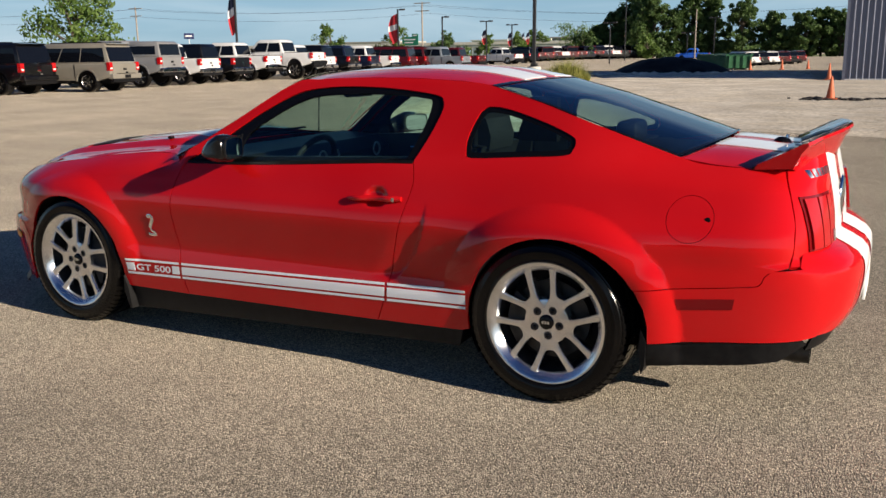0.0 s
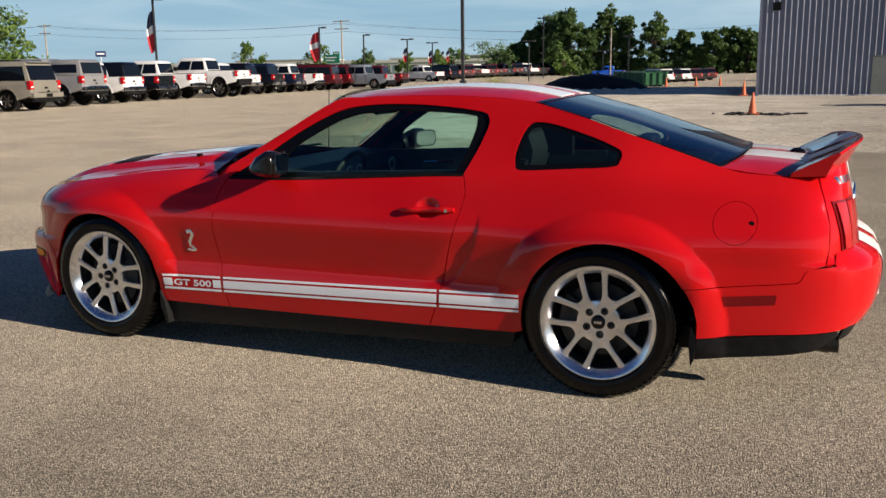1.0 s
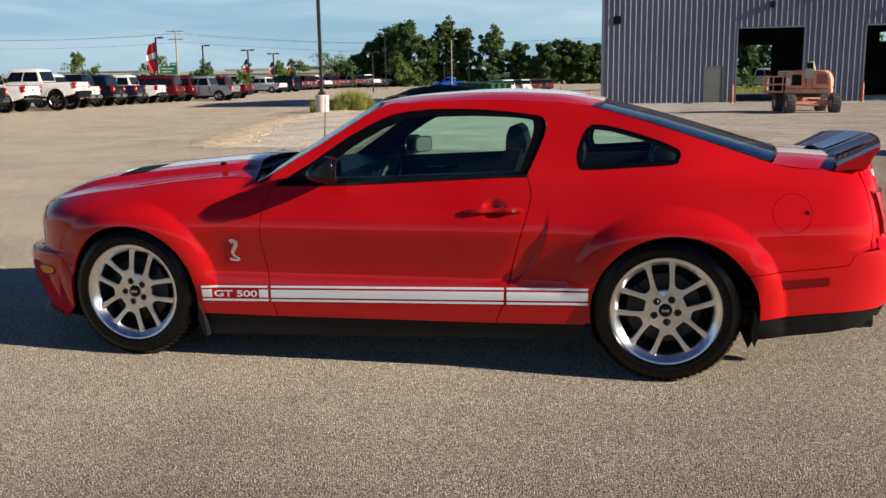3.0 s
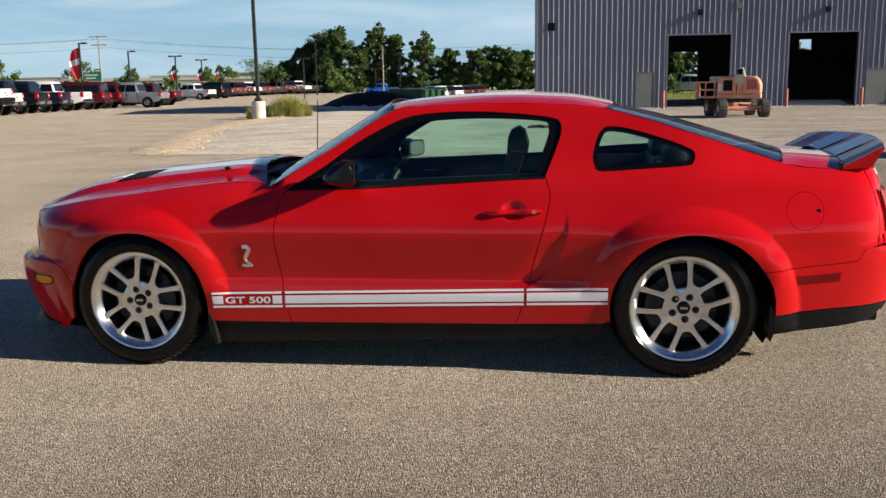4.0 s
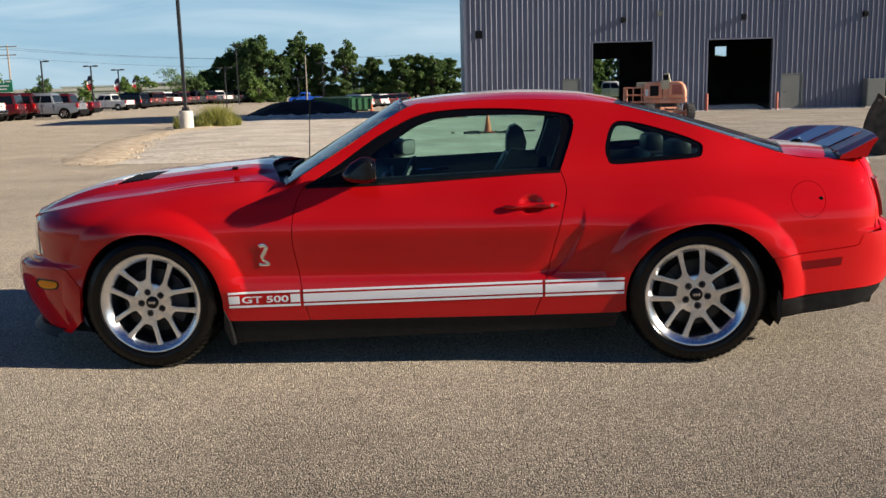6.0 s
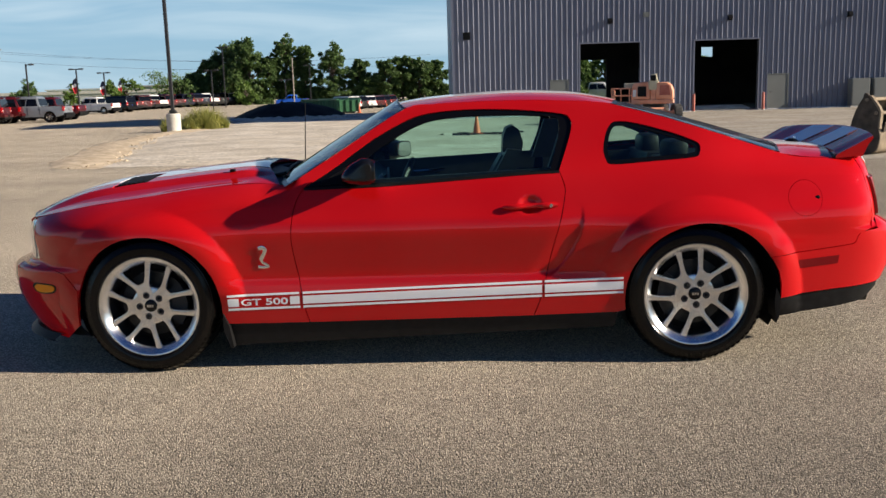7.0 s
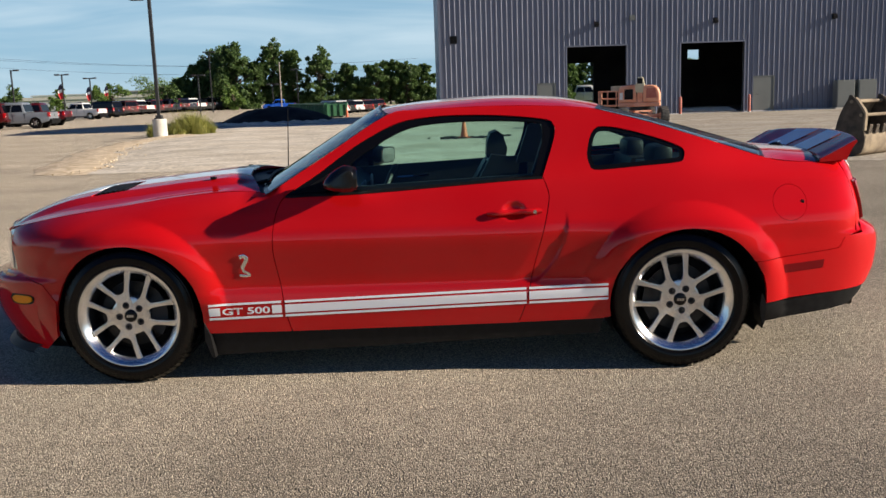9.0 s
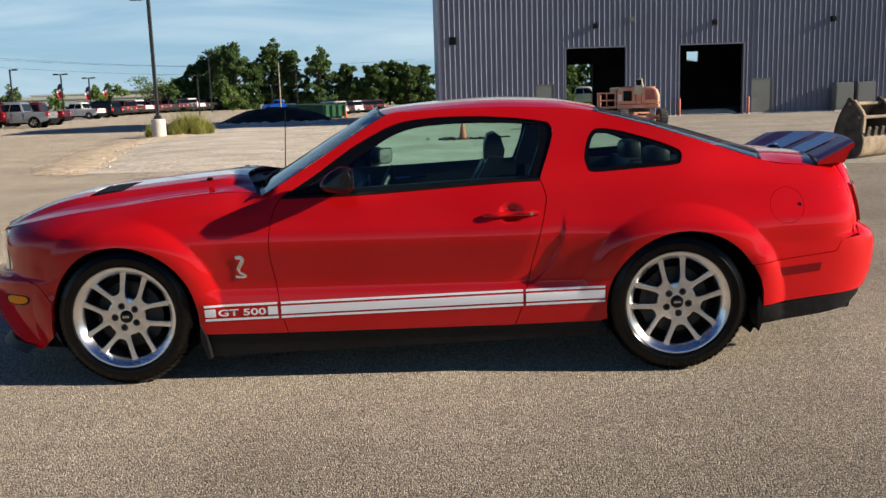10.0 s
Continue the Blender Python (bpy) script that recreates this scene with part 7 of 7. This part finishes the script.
part("bumper_shelf", shelf(-.70, .70, 0.0, 56), RED, coupe, smooth=True, angle=60)
for sg in (-1, 1):
    skin("tail_stripe", [(sg * .06, .645), (sg * .31, .645), (sg * .31, 1.022), (sg * .06, 1.026)], tail_at, STRIPE, panel, 1, cell=.03, gap=0, hem=.001, lift=.002)
    part("shelf_stripe", shelf(sg * .06, sg * .31, .003, 8), STRIPE, bump, smooth=True, angle=60)
    skin("bumper_stripe", [(sg * .06, .356), (sg * .31, .356), (sg * .31, .636), (sg * .06, .636)], tail_at, STRIPE, bump, 1, cell=.02, gap=0, hem=.001, lift=.002)
    tl = skin("tail_lamp", [(sg * .404, .684), (sg * .636, .684), (sg * .628, .886), (sg * .410, .886)], tail_at, DARK_RED_LENS, coupe, 1, cell=.02, gap=0, hem=.015, lift=.006, label="three-bar dark red tail lamp")
    for k in range(3):
        a = .412 + k * .073
        skin("lamp_bar", [(sg * a, .692), (sg * (a + .066), .692), (sg * (a + .064), .878), (sg * (a + .003), .878)], tail_at, TAIL_RED, tl, 1, cell=.02, gap=0, hem=.012, lift=.016)
    skin("reverse_lamp", [(sg * .414, .697), (sg * .444, .697), (sg * .446, .742), (sg * .416, .742)], tail_at, LENS_CLEAR, tl, 1, cell=.02, gap=0, hem=.004, lift=.019)
    part("exhaust_tip", Shape().lathe([(.034, -.10), (.040, -.10), (.040, .10), (.034, .10), (.031, -.06)], 20, "x", (2.235, sg * .50, .252)), DISC, coupe, "dull steel exhaust tip", True)
for k in range(6):
    y = -.535 + k * .034
    skin("badge_letter_bar", [(y, .945), (y + .024, .945), (y + .024, .974), (y, .974)], tail_at, MACHINED, panel, 1, cell=.02, gap=0, hem=.004, lift=.005)
skin("high_brake_lamp", [(-.052, .985), (.052, .985), (.052, 1.018), (-.052, 1.018)], tail_at, DARK_RED_LENS, panel, 1, cell=.02, gap=0, hem=.006, lift=.006, label="small dark red brake lamp")
part("rear_medallion", Shape().lathe([(0, .012), (.085, .012), (.095, .006), (.098, 0), (0, 0)], 32, "x", (2.366, 0, .80)), CHROME, panel, "round chrome boot medallion", True)
skin("rear_valance", [(-.62, .30), (.62, .30), (.62, .37), (-.62, .37)], tail_at, BLACK_PLASTIC, coupe, 1, cell=.04, gap=0, hem=.01, lift=-.012)
part("licence_plate", Shape().box(2.490, 2.500, -.152, .152, .40, .55, .004), WHITE_PAINT, bump)

# nose
skin("nose_panel", [(-.50, .72), (.50, .72), (.48, .768), (-.48, .768)], nose_at, RED, coupe, 1, cell=.03, gap=0, hem=.01, lift=-.004)
fas = skin("front_bumper", [(-.66, .20), (.66, .20), (.70, .42), (.68, .548), (-.68, .548), (-.70, .42)], nose_at, RED, coupe, 1, cell=.03, gap=0, hem=0)
skin("lower_grille", [(-.40, .24), (.40, .24), (.38, .42), (-.38, .42)], nose_at, BLACK_PLASTIC, fas, 1, cell=.04, gap=0, hem=.006, lift=.004)
skin("upper_grille", [(-.46, .552), (.46, .552), (.42, .735), (-.42, .735)], nose_at, BLACK_PLASTIC, coupe, 1, cell=.04, gap=0, hem=.01)
for sg in (-1, 1):
    skin("headlamp_lens", [(sg * .48, .558), (sg * .62, .558), (sg * .615, .735), (sg * .48, .745)], nose_at, LENS_CLEAR, coupe, 1, cell=.03, gap=0, hem=.01)
sp = Shape()
for k in range(25):
    y = -.74 + 1.48 * k / 24
    x = float(solve_x(np.array(min(abs(y), .74)), np.array(.20), False)) - .02
    sp.v += [(x, y, .135), (x - .03, y, .150), (x + .01, y, .185), (x + .25, y, .16)]
sp.f += [(4 * k + j, 4 * k + 4 + j, 4 * k + 5 + j, 4 * k + 1 + j) for k in range(24) for j in range(3)]
part("front_splitter", sp, BLACK_PLASTIC, coupe, "grey-black chin splitter", True)

# underside, cabin floor
part("underbody", Shape().box(-1.9, 2.05, -.49, .49, .20, .30).box(-.95, .95, -.80, .80, .18, .30).box(-2.0, -1.75, -.45, .45, .22, .55).box(1.8, 2.2, -.5, .5, .28, .6), BLACK_PLASTIC, coupe)
part("firewall", Shape().box(-.72, -.66, -.70, .70, .3, .90), BLACK_PLASTIC, coupe)
part("engine_tray", Shape().box(-1.95, -.7, -.48, .48, .3, .68), BLACK_PLASTIC, coupe)
part("axle_beam", Shape().tube([(1.36, -.6, .33), (1.36, .6, .33)], .05, 10), DARK_CAST, coupe)
part("tail_pipe", Shape().tube([(1.6, -.48, .27), (1.85, -.48, .27), (2.3, -.48, .235)], .034, 10), DARK_CAST, coupe)
part("muffler", Shape().tube([(1.72, -.50, .30), (1.98, -.50, .30)], .09, 14), DISC, coupe)


# ---- cabin ----
def seat(x, y, rear=False):
    s = part("front_seat" if not rear else "rear_seat", Shape().prism([(x - .28, .40), (x - .30, .50), (x - .22, .555), (x + .18, .50), (x + .26, .40)], y - .25, y + .25), LEATHER, coupe)
    back = [(x + .14, .46), (x + .24, .80), (x + .36, 1.02), (x + .44, 1.01), (x + .36, .76), (x + .28, .44)]
    part("seat_back", Shape().prism(back, y - .24, y + .24), LEATHER, s)
    part("seat_insert", Shape().prism([(x + .145, .56), (x + .22, .80), (x + .325, .98), (x + .335, .98), (x + .24, .80), (x + .16, .56)], y - .15, y + .15), PALE_LEATHER, s, "pale grey leather insert")
    hr = Shape().prism([(x + .335, 1.00), (x + .340, 1.09), (x + .360, 1.14), (x + .40, 1.155), (x + .435, 1.13), (x + .46, 1.05), (x + .45, .99), (x + .39, .975)], y - .13, y + .13)
    part("headrest", hr, LEATHER, s, smooth=True)
    for q in (-.05, .05):
        part("headrest_post", Shape().tube([(x + .39, y + q, .98), (x + .39, y + q, 1.06)], .007, 6), CHROME, s)
    return s


for y in (-.36, .36):
    seat(.50 if y < 0 else .13, y)
    part("rear_seat_back", Shape().prism([(1.16, .5), (1.30, .98), (1.42, .98), (1.3, .48)], y - .30, y + .30), LEATHER, coupe)
    part("rear_headrest", Shape().box(1.30, 1.41, y - .12, y + .12, .97, 1.08, .03), LEATHER, coupe, smooth=True)
    sgn = 1 if y > 0 else -1
    part("door_trim", Shape().prism([(-.60, .30), (-.58, .925), (.20, .955), (.70, .975), (.62, .50), (.55, .30)], sgn * .66, sgn * .70), LEATHER, coupe)
    part("quarter_trim", Shape().prism([(.72, .30), (.74, .955), (1.5, .97), (1.6, .30)], sgn * .58, sgn * .63), LEATHER, coupe)
    part("pillar_trim", Shape().prism([(.66, .94), (.74, 1.18), (.90, 1.18), (.90, .94)], sgn * .50, sgn * .555), BLACK_PLASTIC, coupe)
    part("pull_handle", Shape().tube([(-.10, sgn * .65, .86), (.0, sgn * .635, .865), (.10, sgn * .65, .87)], .009, 6), CHROME, coupe)
part("parcel_shelf", Shape().box(1.38, 1.86, -.56, .56, .94, .97), LEATHER, coupe)
part("headliner", Shape().add([(x, y, z - .03) for x in (0.0, .3, .6, .95) for y, z in ((-.50, float(roof_edge(x))), (0, float(ROOF_MID(x))), (.50, float(roof_edge(x))))], [(i * 3 + j, i * 3 + j + 1, i * 3 + 4 + j, i * 3 + 3 + j) for i in range(3) for j in range(2)]), LEATHER, coupe)
dash = part("dashboard", Shape().prism([(-.78, .60), (-.80, .90), (-.62, .945), (-.34, .93), (-.26, .87), (-.30, .72), (-.36, .60)], -.68, .68), LEATHER, coupe, "charcoal dashboard with ringed gauges")
for y in (-.45, -.31, -.06, .06, .5):
    # pale steel puts the glint of the chrome rings into the colour
    part("gauge_ring", Shape().lathe([(.034, 0), (.042, .006), (.042, .010), (.034, .012)], 20, "x", (-.262, y, .862)), BRIGHT_TRIM, dash, "bright ring", True)
part("cabin_floor", Shape().box(-.75, 1.9, -.68, .68, .28, .32), BLACK_PLASTIC, coupe)
part("console", Shape().box(-.35, .60, -.10, .10, .32, .58, .03), LEATHER, coupe)
sw = Shape()
ring = [Vector((0, .185 * math.cos(a), .185 * math.sin(a))) for a in [2 * math.pi * k / 28 for k in range(29)]]
sw.tube(ring, .016, 8, False)
for a in (20, 160, 270):
    sw.tube([(0, 0, 0), (0, .185 * math.cos(radians(a)), .185 * math.sin(radians(a)))], .016, 6)
sw.moved(pose(-.12, -.36, .84, 0, 24, 0))
part("steering_wheel", sw, LEATHER, coupe, smooth=True)
part("interior_mirror", Shape().box(-.06, -.03, -.13, .13, 1.195, 1.255, .012).tube([(-.05, 0, 1.23), (-.09, 0, 1.29)], .008, 6), BLACK_PLASTIC, coupe)
part("antenna", Shape().tube([(-.82, .70, .93), (-.80, .70, 1.32)], [.004, .0025], 6), BLACK_PLASTIC, coupe, "thin black mast aerial")


# ---- wheels ----
def wheel(name, x, y, sgn, width, spin):
    """A tyre with a machined five-pair spoke rim; sgn is the side it faces."""
    R, hw = .344, width / 2
    w = part(name, Shape().lathe([(.240, -hw * .80), (.254, -hw * .93), (.262, -hw * .985), (.266, -hw * .965), (.278, -hw * 1.0), (.298, -hw * 1.0), (.301, -hw * .985), (.318, -hw * .945), (.321, -hw * .915), (.326, -hw * .90), (.335, -hw * .80), (R - .002, -hw * .66), (R - .002, -hw * .33), (R - .009, -hw * .32), (R - .009, -hw * .26), (R, -hw * .25), (R, hw * .25), (R - .009, hw * .26), (R - .009, hw * .32), (R - .002, hw * .33), (R - .002, hw * .66), (.335, hw * .80), (.326, hw * .90), (.321, hw * .915), (.318, hw * .945), (.301, hw * .985), (.298, hw), (.278, hw), (.266, hw * .965), (.262, hw * .985), (.254, hw * .93), (.240, hw * .80)], 72, "y", (x, y, R)), RUBBER, coupe, "black low-profile tyre", True, 30)
    blocks = Shape()
    for k in range(66):
        a = 2 * math.pi * k / 66
        for q in (-1, 1):
            b = Shape().add([(R - .016, q * hw * .93, -.0105), (R + .0016, q * hw * .70, -.0105), (R + .0016, q * hw * .36, -.0105), (R - .016, q * hw * .93, .0105), (R + .0016, q * hw * .70, .0105), (R + .0016, q * hw * .36, .0105), (R - .03, q * hw * .5, -.0105), (R - .03, q * hw * .5, .0105)],
                             [(0, 1, 4, 3), (1, 2, 5, 4), (0, 6, 2, 1), (3, 4, 5, 7), (2, 6, 7, 5), (0, 3, 7, 6)])
            b.moved(Matrix.Translation((x, y, R)) @ Matrix.Rotation(a, 4, "Y"))
            blocks.add(b.v, b.f)
    tagged(part("tread_ring", blocks, RUBBER, w), kind="stuff")
    face = y + sgn * (hw - .020)
    # raised sidewall lettering as plain bars
    for a0 in (50, 230):
        for k in range(7):
            a = radians(a0 + k * 6.5)
            b = Shape().box(.283, .298, -.0012, .0012, -.011, .011)
            b.moved(Matrix.Translation((x, y + sgn * hw * 1.0, R)) @ Matrix.Rotation(-a, 4, "Y"))
            part("sidewall_bar", b, RUBBER, w)
    rim = part("rim", Shape().lathe([(.256, face + sgn * .006 - y), (.254, face + sgn * .012 - y), (.246, face + sgn * .012 - y), (.237, face + sgn * .002 - y), (.222, face - sgn * .008 - y), (.214, face - sgn * .028 - y), (.225, face - sgn * .036 - y)], 72, "y", (x, y, R)), MACHINED, w, "machined alloy rim", True, 50)
    part("barrel", Shape().lathe([(.232, face - sgn * .006 - y), (.212, face - sgn * .05 - y), (.206, -sgn * hw * .1), (.214, -sgn * hw * .8)], 48, "y", (x, y, R)), DARK_CAST, w, smooth=True)
    sp = Shape()
    for k in range(5):
        base = radians(spin + k * 72)
        for q in (-1, 1):
            n = 8
            rows = []
            for i in range(n + 1):
                t = i / n
                r = .052 + (.232 - .052) * t
                off = q * (.036 + .021 * t)
                half = .0162 - .0018 * math.sin(math.pi * min(1, t * 1.1)) + .009 * max(0, t - .86) / .14 + .012 * max(0, .38 - t) / .38
                d = -.0155 + .008 * t
                rows.append([(r, off - half, d - .034), (r, off - half, d - .006), (r, off - half + .004, d - .0012), (r, off, d + .0006), (r, off + half - .004, d - .0012), (r, off + half, d - .006), (r, off + half, d - .034)])
            v = [(p[0], sgn * p[2], p[1]) for row in rows for p in row]
            f = [(i * 7 + j, i * 7 + (j + 1) % 7, i * 7 + 7 + (j + 1) % 7, i * 7 + 7 + j) for i in range(n) for j in range(7)] + [tuple(range(7)), tuple(range(n * 7 + 6, n * 7 - 1, -1))]
            b = Shape().add(v, f)
            b.moved(Matrix.Translation((x, face, R)) @ Matrix.Rotation(-base, 4, "Y"))
            part("spoke", b, MACHINED, rim, smooth=True, angle=40)
    for k in range(5):
        base = radians(spin + 36 + k * 72)
        outline = [(.045, -.036), (.085, -.038), (.104, -.037), (.126, -.031), (.120, -.014), (.1175, 0), (.120, .014), (.126, .031), (.104, .037), (.085, .038), (.045, .036)]
        m = len(outline)
        arm = Shape().add([(r, sgn * d, q) for d in (-.0145, -.05) for r, q in outline], [tuple(range(m)), tuple(range(2 * m - 1, m - 1, -1))] + [(i, (i + 1) % m, m + (i + 1) % m, m + i) for i in range(m)])
        arm.moved(Matrix.Translation((x, face, R)) @ Matrix.Rotation(-base, 4, "Y"))
        part("spoke_root", arm, MACHINED, rim)
    part("hub", Shape().lathe([(0, -sgn * .016), (.040, -sgn * .016), (.086, -sgn * .0155), (.095, -sgn * .019), (.098, -sgn * .06), (0, -sgn * .06)], 40, "y", (x, face, R)), MACHINED, rim, smooth=True)
    for k in range(5):
        a = radians(spin + 36 + k * 72)
        px, pz = x + .057 * math.cos(a), R + .057 * math.sin(a)
        # dark disc, slightly proud, stands in for the shade inside the lug hole
        shade_disc = part("lug_shade_disc", Shape().lathe([(.0175, -sgn * .018), (.0175, -sgn * .0145), (.0160, -sgn * .0140), (.0, -sgn * .0145)], 16, "y", (px, face, pz)), DARK_CAST, rim)
        part("lug_nut", Shape().lathe([(0, -sgn * .009), (.006, -sgn * .010), (.009, -sgn * .0125), (.009, -sgn * .03)], 6, "y", (px, face, pz)), GLOSS_BLACK, shade_disc)
    cap = part("centre_cap", Shape().lathe([(0, -sgn * .006), (.024, -sgn * .007), (.031, -sgn * .012), (.032, -sgn * .02)], 28, "y", (x, face, R)), GLOSS_BLACK, rim, "black centre cap", True)
    for k in range(3):
        part("cap_bar", Shape().box(x - .016 + k * .012, x - .008 + k * .012, min(face - sgn * .008, face - sgn * .004), max(face - sgn * .008, face - sgn * .004), R - .006, R + .006), CHROME, cap)
    part("brake_disc", Shape().lathe([(.075, sgn * .035), (.165, sgn * .035), (.165, sgn * .010), (.075, sgn * .010)], 48, "y", (x, y, R)), DISC, w, smooth=True)
    part("backing_plate", Shape().lathe([(0, -sgn * .01), (.205, -sgn * .01), (.205, -sgn * .015), (0, -sgn * .015)], 40, "y", (x, y, R)), BLACK_PLASTIC, w)
    side = 1 if x < 0 else -1
    part("caliper", Shape().prism([(x + side * .16 * math.cos(a) * k, R + .16 * math.sin(a) * k) for k, angs in ((.62, (-38, -18, 2, 22, 38)), (1.12, (38, 22, 2, -18, -38))) for a in [radians(q) for q in angs]], y + sgn * .015, y + sgn * .07), DARK_CAST if x < 0 else DISC, w)
    return w


for x, spin in ((-1.362, 75), (1.362, 98)):
    for s in (-1, 1):
        wheel("front_wheel" if x < 0 else "rear_wheel", x, s * .735, s, .262, spin)
